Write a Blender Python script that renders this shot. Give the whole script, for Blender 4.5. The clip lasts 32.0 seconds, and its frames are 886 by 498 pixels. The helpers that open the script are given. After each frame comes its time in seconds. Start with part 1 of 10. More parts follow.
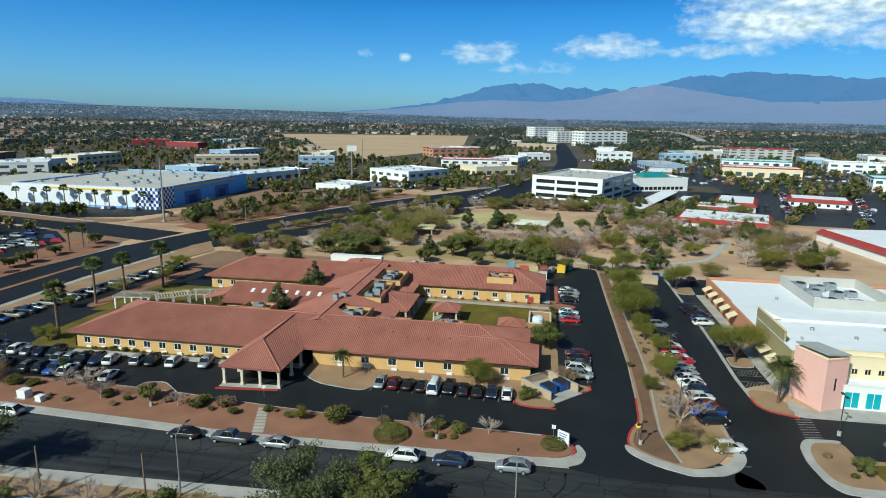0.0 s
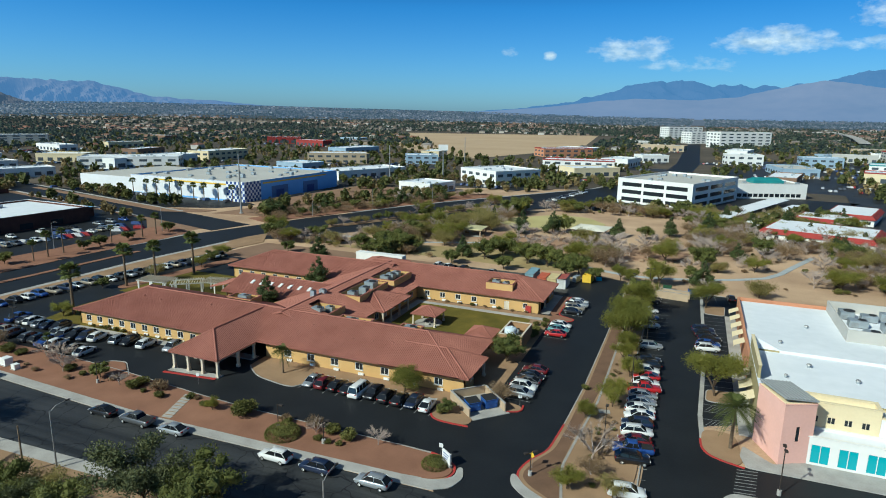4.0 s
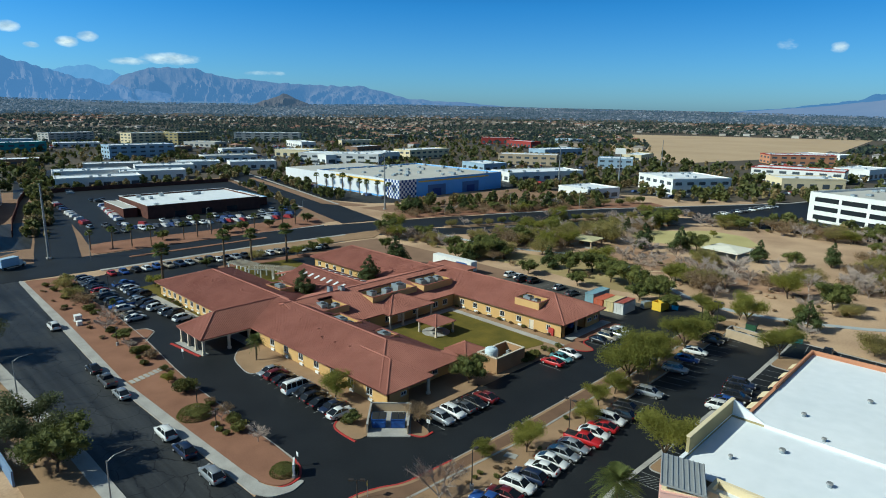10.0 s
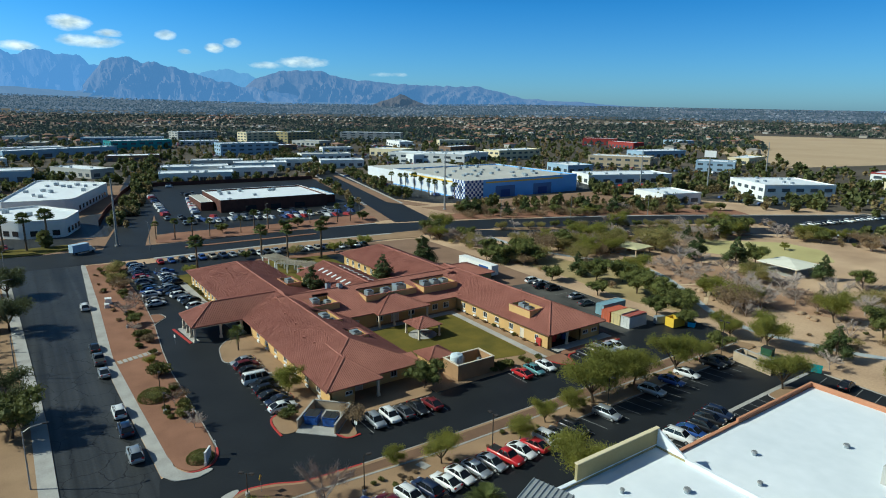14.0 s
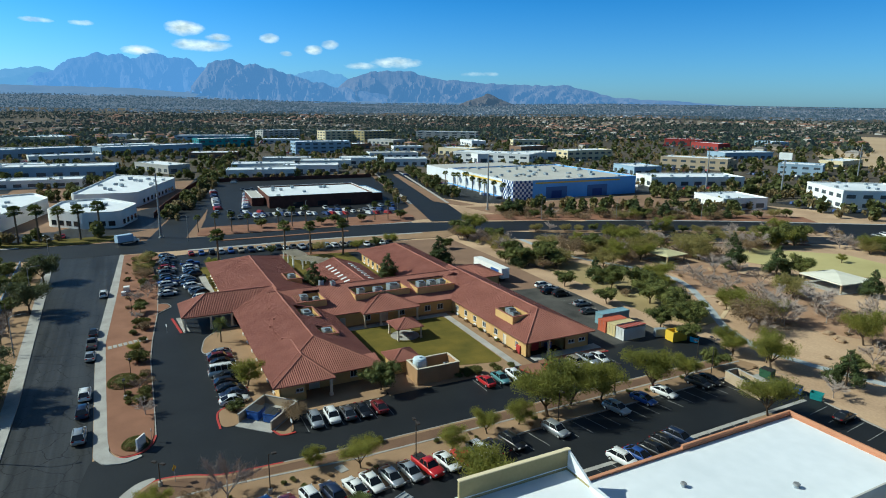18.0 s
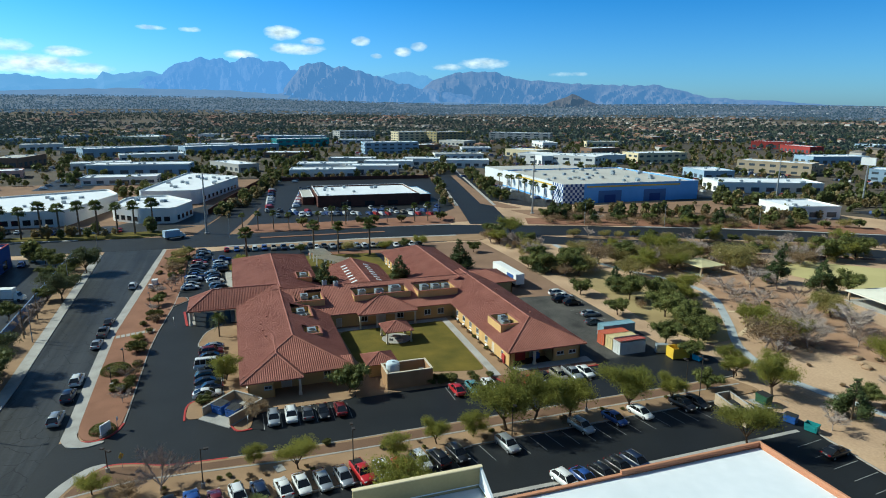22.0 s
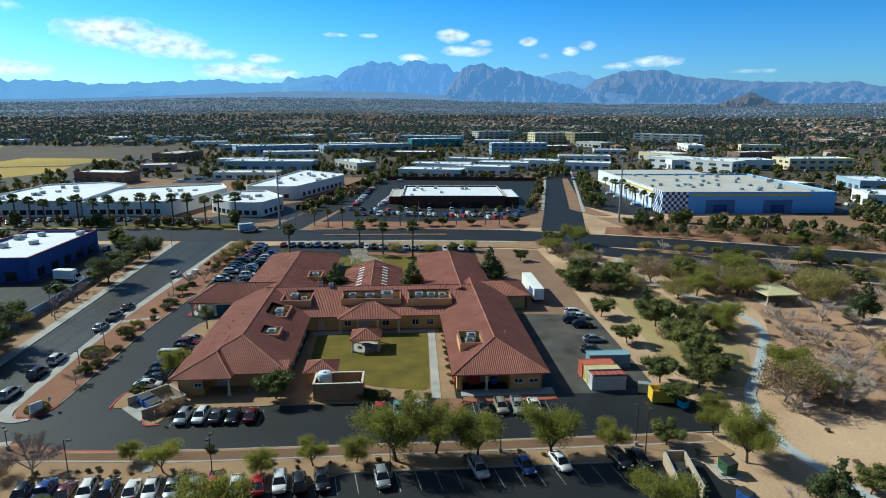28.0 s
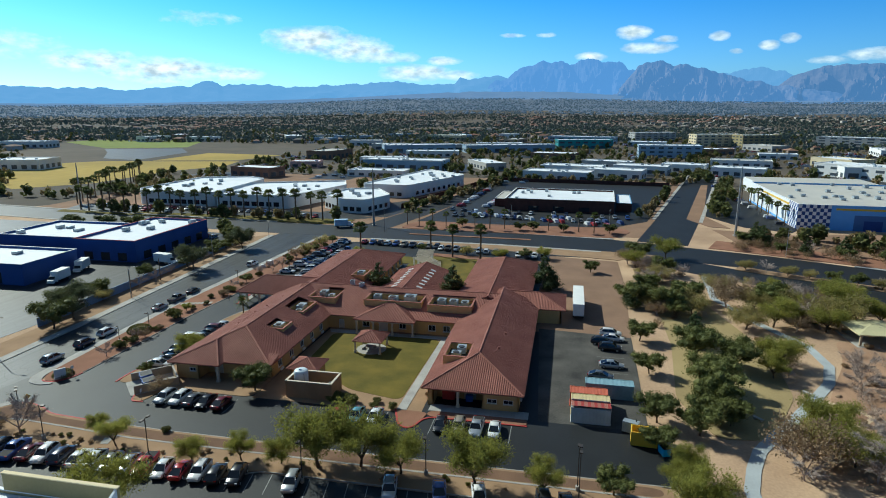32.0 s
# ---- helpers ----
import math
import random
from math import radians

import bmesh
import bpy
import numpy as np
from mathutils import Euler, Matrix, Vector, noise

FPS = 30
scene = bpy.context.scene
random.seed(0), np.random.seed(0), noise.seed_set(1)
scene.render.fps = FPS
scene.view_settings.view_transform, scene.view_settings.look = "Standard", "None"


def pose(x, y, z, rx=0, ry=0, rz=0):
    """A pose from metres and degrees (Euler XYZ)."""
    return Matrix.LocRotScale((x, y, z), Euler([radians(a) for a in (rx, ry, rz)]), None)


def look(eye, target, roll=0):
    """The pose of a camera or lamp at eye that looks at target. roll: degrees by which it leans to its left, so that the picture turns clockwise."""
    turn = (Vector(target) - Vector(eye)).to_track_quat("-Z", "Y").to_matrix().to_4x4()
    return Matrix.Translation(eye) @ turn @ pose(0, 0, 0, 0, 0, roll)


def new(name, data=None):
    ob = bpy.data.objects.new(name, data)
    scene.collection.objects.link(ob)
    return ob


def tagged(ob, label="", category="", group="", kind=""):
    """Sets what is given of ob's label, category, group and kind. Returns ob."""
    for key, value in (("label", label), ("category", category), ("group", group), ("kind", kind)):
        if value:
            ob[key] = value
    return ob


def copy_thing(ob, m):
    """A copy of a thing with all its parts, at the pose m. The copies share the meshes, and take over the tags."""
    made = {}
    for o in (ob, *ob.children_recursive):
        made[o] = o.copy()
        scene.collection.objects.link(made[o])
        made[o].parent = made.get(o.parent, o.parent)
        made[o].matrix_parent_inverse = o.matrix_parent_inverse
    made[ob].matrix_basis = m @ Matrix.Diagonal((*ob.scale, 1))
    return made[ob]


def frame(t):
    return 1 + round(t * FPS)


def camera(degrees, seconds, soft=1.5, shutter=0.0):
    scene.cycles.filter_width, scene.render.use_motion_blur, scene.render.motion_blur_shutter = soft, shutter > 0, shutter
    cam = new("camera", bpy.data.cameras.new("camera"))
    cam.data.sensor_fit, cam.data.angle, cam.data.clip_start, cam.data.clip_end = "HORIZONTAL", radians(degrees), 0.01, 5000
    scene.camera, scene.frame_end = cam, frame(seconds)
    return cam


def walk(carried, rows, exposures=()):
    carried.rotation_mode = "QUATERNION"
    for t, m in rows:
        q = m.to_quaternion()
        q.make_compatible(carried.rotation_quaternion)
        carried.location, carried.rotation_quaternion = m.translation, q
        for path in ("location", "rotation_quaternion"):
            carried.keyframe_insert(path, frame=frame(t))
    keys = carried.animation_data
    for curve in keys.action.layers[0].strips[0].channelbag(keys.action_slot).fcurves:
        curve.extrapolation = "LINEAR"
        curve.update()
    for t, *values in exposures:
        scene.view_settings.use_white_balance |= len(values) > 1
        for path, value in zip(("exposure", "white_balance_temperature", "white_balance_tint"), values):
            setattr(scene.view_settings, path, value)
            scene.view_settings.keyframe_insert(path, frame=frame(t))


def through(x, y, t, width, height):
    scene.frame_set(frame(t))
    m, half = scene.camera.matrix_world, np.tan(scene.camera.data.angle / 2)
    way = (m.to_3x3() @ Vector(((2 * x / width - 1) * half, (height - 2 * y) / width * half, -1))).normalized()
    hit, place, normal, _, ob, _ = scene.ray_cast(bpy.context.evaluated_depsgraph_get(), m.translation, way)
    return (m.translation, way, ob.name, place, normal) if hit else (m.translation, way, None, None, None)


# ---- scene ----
cam = camera(71.5, 32.0, soft=1.0)
METRES, EYE, TILT, LEAN, TURN = 222.2, 46.0, 0.0, 0.0, 9.2
ROWS = [
    (0.0, 0.0, 0.0, 0.0, 0.19, -12.17, -0.87),
    (0.5, 0.0197, 0.0015, 0.0007, 2.0, -12.22, -0.85),
    (1.0, 0.0387, 0.0047, 0.0004, 3.64, -12.25, -0.83),
    (1.5, 0.0578, 0.0076, 0.0013, 4.98, -12.29, -0.89),
    (2.0, 0.0767, 0.0117, 0.0012, 6.53, -12.3, -0.88),
    (2.5, 0.0954, 0.0163, 0.0012, 8.08, -12.33, -0.88),
    (3.0, 0.1139, 0.0215, 0.0012, 9.8, -12.36, -0.82),
    (3.5, 0.1324, 0.0275, 0.0014, 11.25, -12.38, -0.82),
    (5.5, 0.2037, 0.0589, 0.0026, 19.39, -12.48, -0.82),
    (6.0, 0.2202, 0.0679, 0.0034, 21.14, -12.49, -0.8),
    (6.5, 0.2375, 0.077, 0.0041, 23.0, -12.52, -0.81),
    (7.0, 0.2538, 0.0859, 0.0047, 24.42, -12.51, -0.83),
    (7.5, 0.269, 0.0952, 0.0051, 25.57, -12.51, -0.83),
    (8.0, 0.2839, 0.1047, 0.0054, 27.37, -12.54, -0.74),
    (8.5, 0.2987, 0.1141, 0.0057, 29.76, -12.58, -0.73),
    (9.0, 0.3133, 0.124, 0.006, 32.05, -12.6, -0.74),
    (9.5, 0.3274, 0.1338, 0.0063, 33.72, -12.63, -0.72),
    (10.0, 0.3412, 0.1439, 0.0068, 35.23, -12.63, -0.67),
    (10.5, 0.3545, 0.1541, 0.0072, 36.52, -12.66, -0.65),
    (11.0, 0.3664, 0.1637, 0.0074, 37.81, -12.65, -0.63),
    (11.5, 0.378, 0.1736, 0.0076, 39.26, -12.66, -0.63),
    (12.0, 0.3892, 0.1838, 0.0078, 40.62, -12.68, -0.57),
    (12.5, 0.3994, 0.194, 0.008, 41.87, -12.7, -0.58),
    (13.0, 0.4093, 0.2049, 0.0082, 43.67, -12.71, -0.58),
    (13.5, 0.4191, 0.2162, 0.0087, 44.78, -12.73, -0.54),
    (14.0, 0.4284, 0.2273, 0.009, 45.92, -12.74, -0.53),
    (14.5, 0.4371, 0.238, 0.0092, 47.02, -12.76, -0.51),
    (15.0, 0.445, 0.2484, 0.0092, 48.43, -12.78, -0.49),
    (15.5, 0.4527, 0.2592, 0.0091, 50.07, -12.8, -0.45),
    (17.5, 0.4773, 0.3004, 0.009, 53.62, -12.85, -0.44),
    (18.0, 0.4832, 0.3096, 0.009, 54.1, -12.86, -0.47),
    (18.5, 0.4893, 0.3188, 0.0089, 54.74, -12.87, -0.43),
    (19.0, 0.4955, 0.3282, 0.0092, 55.68, -12.86, -0.43),
    (19.5, 0.5011, 0.3374, 0.0095, 56.62, -12.86, -0.42),
    (20.0, 0.5062, 0.3466, 0.0098, 57.9, -12.86, -0.41),
    (20.5, 0.511, 0.3562, 0.0102, 59.3, -12.87, -0.35),
    (21.0, 0.515, 0.3656, 0.0106, 60.5, -12.87, -0.36),
    (21.5, 0.519, 0.3757, 0.011, 61.35, -12.86, -0.34),
    (22.0, 0.523, 0.3856, 0.0116, 61.89, -12.85, -0.36),
    (22.5, 0.5268, 0.396, 0.0118, 62.36, -12.86, -0.3),
    (23.0, 0.5296, 0.4061, 0.0121, 63.39, -12.85, -0.31),
    (23.5, 0.5326, 0.4178, 0.0121, 64.02, -12.85, -0.27),
    (24.0, 0.535, 0.4302, 0.0121, 64.54, -12.87, -0.21),
    (24.5, 0.5367, 0.4437, 0.012, 65.54, -12.86, -0.23),
    (25.0, 0.5381, 0.4583, 0.012, 67.14, -12.87, -0.24),
    (25.5, 0.5398, 0.474, 0.0116, 68.87, -12.87, -0.18),
    (27.5, 0.5462, 0.5396, 0.0114, 74.83, -12.88, -0.17),
    (28.0, 0.5479, 0.5569, 0.0115, 76.7, -12.87, -0.18),
    (28.5, 0.5487, 0.5736, 0.0113, 78.53, -12.89, -0.15),
    (29.0, 0.5492, 0.591, 0.0112, 80.36, -12.88, -0.16),
    (29.5, 0.5493, 0.6084, 0.0111, 82.3, -12.85, -0.14),
    (30.0, 0.5489, 0.6265, 0.0112, 84.19, -12.86, -0.1),
    (30.5, 0.548, 0.6453, 0.0116, 86.09, -12.89, -0.06),
    (31.0, 0.5467, 0.664, 0.0121, 88.05, -12.86, -0.04),
    (31.5, 0.5448, 0.6823, 0.0125, 90.2, -12.87, -0.03),
    (32.0, 0.5423, 0.7012, 0.0131, 92.32, -12.89, 0.01),
]
EXPOSURES = [(0.0, 0.01, 6100, -7), (8.0, -0.07, 6050, -8), (14.0, -0.03, 6050, -9), (24.0, 0.14, 6050, -8), (29.0, 0.14, 6050, -7), (32.0, 0.06, 6050, -6)]
walk(cam, [(t, pose(0, 0, EYE, TILT, LEAN, TURN) @ pose(METRES * x, METRES * y, METRES * z, 90 + pitch, roll, yaw)) for t, x, y, z, yaw, pitch, roll in ROWS], EXPOSURES)

# ---- light ----
SUN_FROM = Vector((-0.70, -1.15, 1.0)).normalized()
sun_el = math.asin(SUN_FROM.z)
sun_az = math.atan2(SUN_FROM.x, SUN_FROM.y)
sun = new("sun", bpy.data.lights.new("sun", "SUN"))
sun.data.energy, sun.data.angle, sun.data.color = 5.0, radians(0.53), (1.0, 0.95, 0.87)
sun.matrix_world = look(SUN_FROM * 100, (0, 0, 0))

world = bpy.data.worlds.new("sky")
scene.world = world
world.use_nodes = True
W = world.node_tree
W.nodes.clear()


def wmath(op, a, b=None, clamp=False):
    n = W.nodes.new("ShaderNodeMath")
    n.operation, n.use_clamp = op, clamp
    for i, v in enumerate((a, b)):
        if v is None:
            continue
        if isinstance(v, (int, float)):
            n.inputs[i].default_value = v
        else:
            W.links.new(v, n.inputs[i])
    return n.outputs[0]


sky = W.nodes.new("ShaderNodeTexSky")
sky.sky_type, sky.sun_disc = "NISHITA", False
sky.sun_elevation, sky.sun_rotation = sun_el, sun_az
sky.altitude, sky.air_density, sky.dust_density, sky.ozone_density = 650, 1.0, 1.2, 3.0
SKY_STRENGTH = 0.13
tex = W.nodes.new("ShaderNodeTexCoord")
sep = W.nodes.new("ShaderNodeSeparateXYZ")
W.links.new(tex.outputs["Generated"], sep.inputs[0])
azim = wmath("MULTIPLY", wmath("ARCTAN2", sep.outputs[1], sep.outputs[0]), 180 / math.pi)
elev = wmath("MULTIPLY", wmath("ARCSINE", sep.outputs[2]), 180 / math.pi)
# fair-weather clouds: azimuth, elevation, half width, half height (degrees), density
CLOUDS = [
    (66, 9.6, 16, 3.6, 1.0), (72, 7.6, 9, 2.2, 0.95), (60, 6.4, 12, 2.0, 0.8), (85, 6.0, 5.5, 1.3, 0.72), (76, 5.6, 7, 0.8, 0.55), (96, 5.5, 4.6, 1.5, 0.55), (91.5, 4.3, 6, 0.8, 0.4),
    (106.3, 5.4, 1.0, 0.6, 0.5), (102.9, 5.05, 0.7, 0.5, 0.65), (58, 6, 8, 1.6, 0.7), (163.3, 5.3, 1.0, 0.5, 0.8), (157.6, 3.9, 2.8, 0.6, 0.8), (160.5, 3.6, 2.0, 0.4, 0.7),
    (175.1, 6.25, 1.9, 0.7, 1.0), (173.8, 4.95, 2.8, 0.6, 0.95), (172.6, 5.6, 1.3, 0.4, 0.9), (168.4, 5.75, 1.0, 0.5, 0.95), (164.7, 4.9, 1.0, 0.5, 0.95), (178.6, 4.35, 1.6, 0.5, 0.9), (167, 4.5, 0.7, 0.3, 0.8),
    (-177.5, 6.2, 1.0, 0.3, 0.7), (-174.5, 6.2, 1.5, 0.25, 0.7), (-157.2, 5.7, 5.2, 1.5, 1.0), (-160.5, 5.0, 4.5, 1.3, 1.0), (-163.5, 4.4, 3.5, 0.7, 0.9), (-168.5, 4.1, 2.0, 0.5, 0.85), (-166, 3.1, 4.2, 0.9, 0.95), (-169.5, 2.9, 3, 0.6, 0.8),
    (-144.8, 3.0, 6.5, 1.4, 1.0), (-140, 3.6, 5, 1.1, 0.9), (-132, 4.6, 8, 1.4, 0.7), (-150, 2.8, 4, 0.7, 0.85), (150, 3.0, 2, 0.3, 0.5), (-148, 7.2, 4, 0.8, 0.5),
]
field = None
for ca, ce, wa, he, dens in CLOUDS:
    da = wmath("DIVIDE", wmath("SUBTRACT", azim, ca), wa)
    de = wmath("DIVIDE", wmath("SUBTRACT", elev, ce), he)
    r2 = wmath("ADD", wmath("MULTIPLY", da, da), wmath("MULTIPLY", de, de))
    bump = wmath("MULTIPLY", wmath("SUBTRACT", 1.0, r2, True), dens)
    field = bump if field is None else wmath("MAXIMUM", field, bump)
ang = W.nodes.new("ShaderNodeCombineXYZ")
W.links.new(azim, ang.inputs[0])
W.links.new(wmath("MULTIPLY", elev, 1.9), ang.inputs[1])
puff = W.nodes.new("ShaderNodeTexNoise")
puff.inputs["Scale"].default_value, puff.inputs["Detail"].default_value, puff.inputs["Roughness"].default_value = 0.55, 8, 0.62
W.links.new(ang.outputs[0], puff.inputs["Vector"])
cover = wmath("MULTIPLY", wmath("SUBTRACT", wmath("ADD", wmath("MULTIPLY", field, 0.72), puff.outputs[0]), 0.66), 1.7, True)
cover = wmath("MULTIPLY", cover, wmath("GREATER_THAN", field, 0.001))
mixc = W.nodes.new("ShaderNodeMix")
mixc.data_type = "RGBA"
W.links.new(cover, mixc.inputs[0])
# deep desert blue, paler towards the horizon; darkened above the view to cut fill light
tone = W.nodes.new("ShaderNodeValToRGB")
for e, (pos, c) in zip([tone.color_ramp.elements[0], tone.color_ramp.elements[1], tone.color_ramp.elements.new(0.10), tone.color_ramp.elements.new(0.17), tone.color_ramp.elements.new(0.3), tone.color_ramp.elements.new(0.125)],
                       ((0.0, (0.46, 0.73, 1.12)), (1.0, (0.002, 0.006, 0.016)), (0.10, (0.178, 0.54, 0.98)), (0.17, (0.014, 0.050, 0.12)), (0.3, (0.0035, 0.0115, 0.031)), (0.125, (0.115, 0.36, 0.70)))):
    e.position, e.color = pos, (*c, 1)
W.links.new(wmath("DIVIDE", elev, 90.0, True), tone.inputs[0])
tint = W.nodes.new("ShaderNodeMix")
tint.data_type, tint.blend_type = "RGBA", "MULTIPLY"
tint.inputs[0].default_value = 1.0
W.links.new(sky.outputs[0], tint.inputs[6])
W.links.new(tone.outputs[0], tint.inputs[7])
# the sky brightens towards the sun's side
away = wmath("SUBTRACT", wmath("ARCTAN2", sep.outputs[1], sep.outputs[0]), math.atan2(SUN_FROM.y, SUN_FROM.x))
glow = W.nodes.new("ShaderNodeVectorMath")
glow.operation = "SCALE"
W.links.new(tint.outputs[2], glow.inputs[0])
W.links.new(wmath("ADD", wmath("MULTIPLY", wmath("COSINE", away), 0.24), 1.08), glow.inputs[3])
W.links.new(glow.outputs[0], mixc.inputs[6])
CLOUD = 6.5
lump = W.nodes.new("ShaderNodeTexNoise")
lump.inputs["Scale"].default_value, lump.inputs["Detail"].default_value = 0.9, 5
W.links.new(ang.outputs[0], lump.inputs["Vector"])
body = W.nodes.new("ShaderNodeValToRGB")
body.color_ramp.elements[0].position, body.color_ramp.elements[0].color = 0.35, (CLOUD * 0.088, CLOUD * 0.105, CLOUD * 0.125, 1)
body.color_ramp.elements[1].position, body.color_ramp.elements[1].color = 0.62, (CLOUD * 0.175, CLOUD * 0.18, CLOUD * 0.185, 1)
W.links.new(lump.outputs[0], body.inputs[0])
lit = W.nodes.new("ShaderNodeVectorMath")
lit.operation = "SCALE"
lit.inputs[3].default_value = 7.0
W.links.new(body.outputs[0], lit.inputs[0])
W.links.new(lit.outputs[0], mixc.inputs[7])
bg = W.nodes.new("ShaderNodeBackground")
bg.inputs[1].default_value = SKY_STRENGTH
W.links.new(mixc.outputs[2], bg.inputs[0])
wout = W.nodes.new("ShaderNodeOutputWorld")
W.links.new(bg.outputs[0], wout.inputs[0])

# ---- materials ----
def mat(name, c1, c2=None, scale=1.0, rough=0.85, bump=0.0, fine=12.0, metal=0.0, detail=4, spread=0.5, piece=0.0):
    """A surface with broad patches between c1 and c2, fine grain and relief. scale: patches a metre."""
    m = bpy.data.materials.new(name)
    m.use_nodes = True
    nt = m.node_tree
    b = nt.nodes["Principled BSDF"]
    b.inputs["Roughness"].default_value, b.inputs["Metallic"].default_value = rough, metal
    b.inputs["Specular IOR Level"].default_value = 0.15 if rough > 0.88 else 0.3 if rough > 0.62 else 0.5
    c2 = c2 or tuple(v * 0.75 for v in c1)
    geo = nt.nodes.new("ShaderNodeNewGeometry")
    n1 = nt.nodes.new("ShaderNodeTexNoise")
    n1.inputs["Scale"].default_value, n1.inputs["Detail"].default_value = scale, detail
    n2 = nt.nodes.new("ShaderNodeTexNoise")
    n2.inputs["Scale"].default_value, n2.inputs["Detail"].default_value = scale * fine, 3
    nt.links.new(geo.outputs["Position"], n1.inputs["Vector"])
    nt.links.new(geo.outputs["Position"], n2.inputs["Vector"])
    add = nt.nodes.new("ShaderNodeMath")
    add.operation = "MULTIPLY_ADD"
    nt.links.new(n2.outputs[0], add.inputs[0])
    add.inputs[1].default_value = 0.45
    nt.links.new(n1.outputs[0], add.inputs[2])
    src = add.outputs[0]
    if piece:
        info = nt.nodes.new("ShaderNodeObjectInfo")
        a2 = nt.nodes.new("ShaderNodeMath")
        a2.operation = "MULTIPLY_ADD"
        nt.links.new(info.outputs["Random"], a2.inputs[0])
        a2.inputs[1].default_value = piece
        nt.links.new(src, a2.inputs[2])
        src = a2.outputs[0]
    ramp = nt.nodes.new("ShaderNodeMapRange")
    mid = 0.5 + 0.225 + piece / 2
    ramp.inputs[1].default_value, ramp.inputs[2].default_value = mid - spread / 2, mid + spread / 2
    nt.links.new(src, ramp.inputs[0])
    mix = nt.nodes.new("ShaderNodeMix")
    mix.data_type = "RGBA"
    mix.inputs[6].default_value, mix.inputs[7].default_value = (*c2, 1), (*c1, 1)
    nt.links.new(ramp.outputs[0], mix.inputs[0])
    nt.links.new(mix.outputs[2], b.inputs["Base Color"])
    if bump:
        bn = nt.nodes.new("ShaderNodeBump")
        bn.inputs["Strength"].default_value, bn.inputs["Distance"].default_value = bump, 0.05
        nt.links.new(n2.outputs[0], bn.inputs["Height"])
        nt.links.new(bn.outputs[0], b.inputs["Normal"])
    return m


def island_mat(name, colours, rough=0.9):
    """One colour of several for each loose piece of a joined mesh."""
    m = bpy.data.materials.new(name)
    m.use_nodes = True
    nt = m.node_tree
    b = nt.nodes["Principled BSDF"]
    b.inputs["Roughness"].default_value = rough
    geo = nt.nodes.new("ShaderNodeNewGeometry")
    ramp = nt.nodes.new("ShaderNodeValToRGB")
    ramp.color_ramp.interpolation = "CONSTANT"
    els = ramp.color_ramp.elements
    while len(els) < len(colours):
        els.new(0.5)
    for i, (e, c) in enumerate(zip(els, colours)):
        e.position, e.color = i / len(colours), (*c, 1)
    nt.links.new(geo.outputs["Random Per Island"], ramp.inputs[0])
    nt.links.new(ramp.outputs[0], b.inputs["Base Color"])
    return m


def leaf_mat(name, c1, c2, through=0.25):
    m = mat(name, c1, c2, scale=0.6, rough=0.7, fine=4, spread=0.35, piece=0.25)
    nt = m.node_tree
    b = nt.nodes["Principled BSDF"]
    tr = nt.nodes.new("ShaderNodeBsdfTranslucent")
    src = b.inputs["Base Color"].links[0].from_socket
    nt.links.new(src, tr.inputs[0])
    mx = nt.nodes.new("ShaderNodeMixShader")
    mx.inputs[0].default_value = through
    nt.links.new(b.outputs[0], mx.inputs[1])
    nt.links.new(tr.outputs[0], mx.inputs[2])
    nt.links.new(mx.outputs[0], nt.nodes["Material Output"].inputs[0])
    return m


def glass_mat(name, c=(0.02, 0.025, 0.03), rough=0.08):
    m = bpy.data.materials.new(name)
    m.use_nodes = True
    b = m.node_tree.nodes["Principled BSDF"]
    b.inputs["Base Color"].default_value, b.inputs["Roughness"].default_value = (*c, 1), rough
    b.inputs["IOR"].default_value = 1.5
    return m


ASPHALT = mat("asphalt_lot", (0.0190, 0.0208, 0.0230), (0.0105, 0.0118, 0.0135), 0.12, 0.6, 0.3, 30)
ROADTOP = mat("asphalt_road", (0.044, 0.0455, 0.047), (0.023, 0.0245, 0.026), 0.09, 0.52, 0.3, 30)
for m, gloss in ((ASPHALT, 0.28), (ROADTOP, 0.22)):
    m.node_tree.nodes["Principled BSDF"].inputs["Specular IOR Level"].default_value = gloss
CONCRETE = mat("concrete", (0.44, 0.42, 0.39), (0.30, 0.285, 0.265), 0.35, 0.9, 0.2, 14)
KERB = mat("kerb_concrete", (0.40, 0.38, 0.35), (0.27, 0.255, 0.24), 0.6, 0.9, 0.2, 8)
REDPAINT = mat("red_kerb_paint", (0.45, 0.035, 0.03), (0.30, 0.05, 0.045), 0.8, 0.7, 0.1, 10)


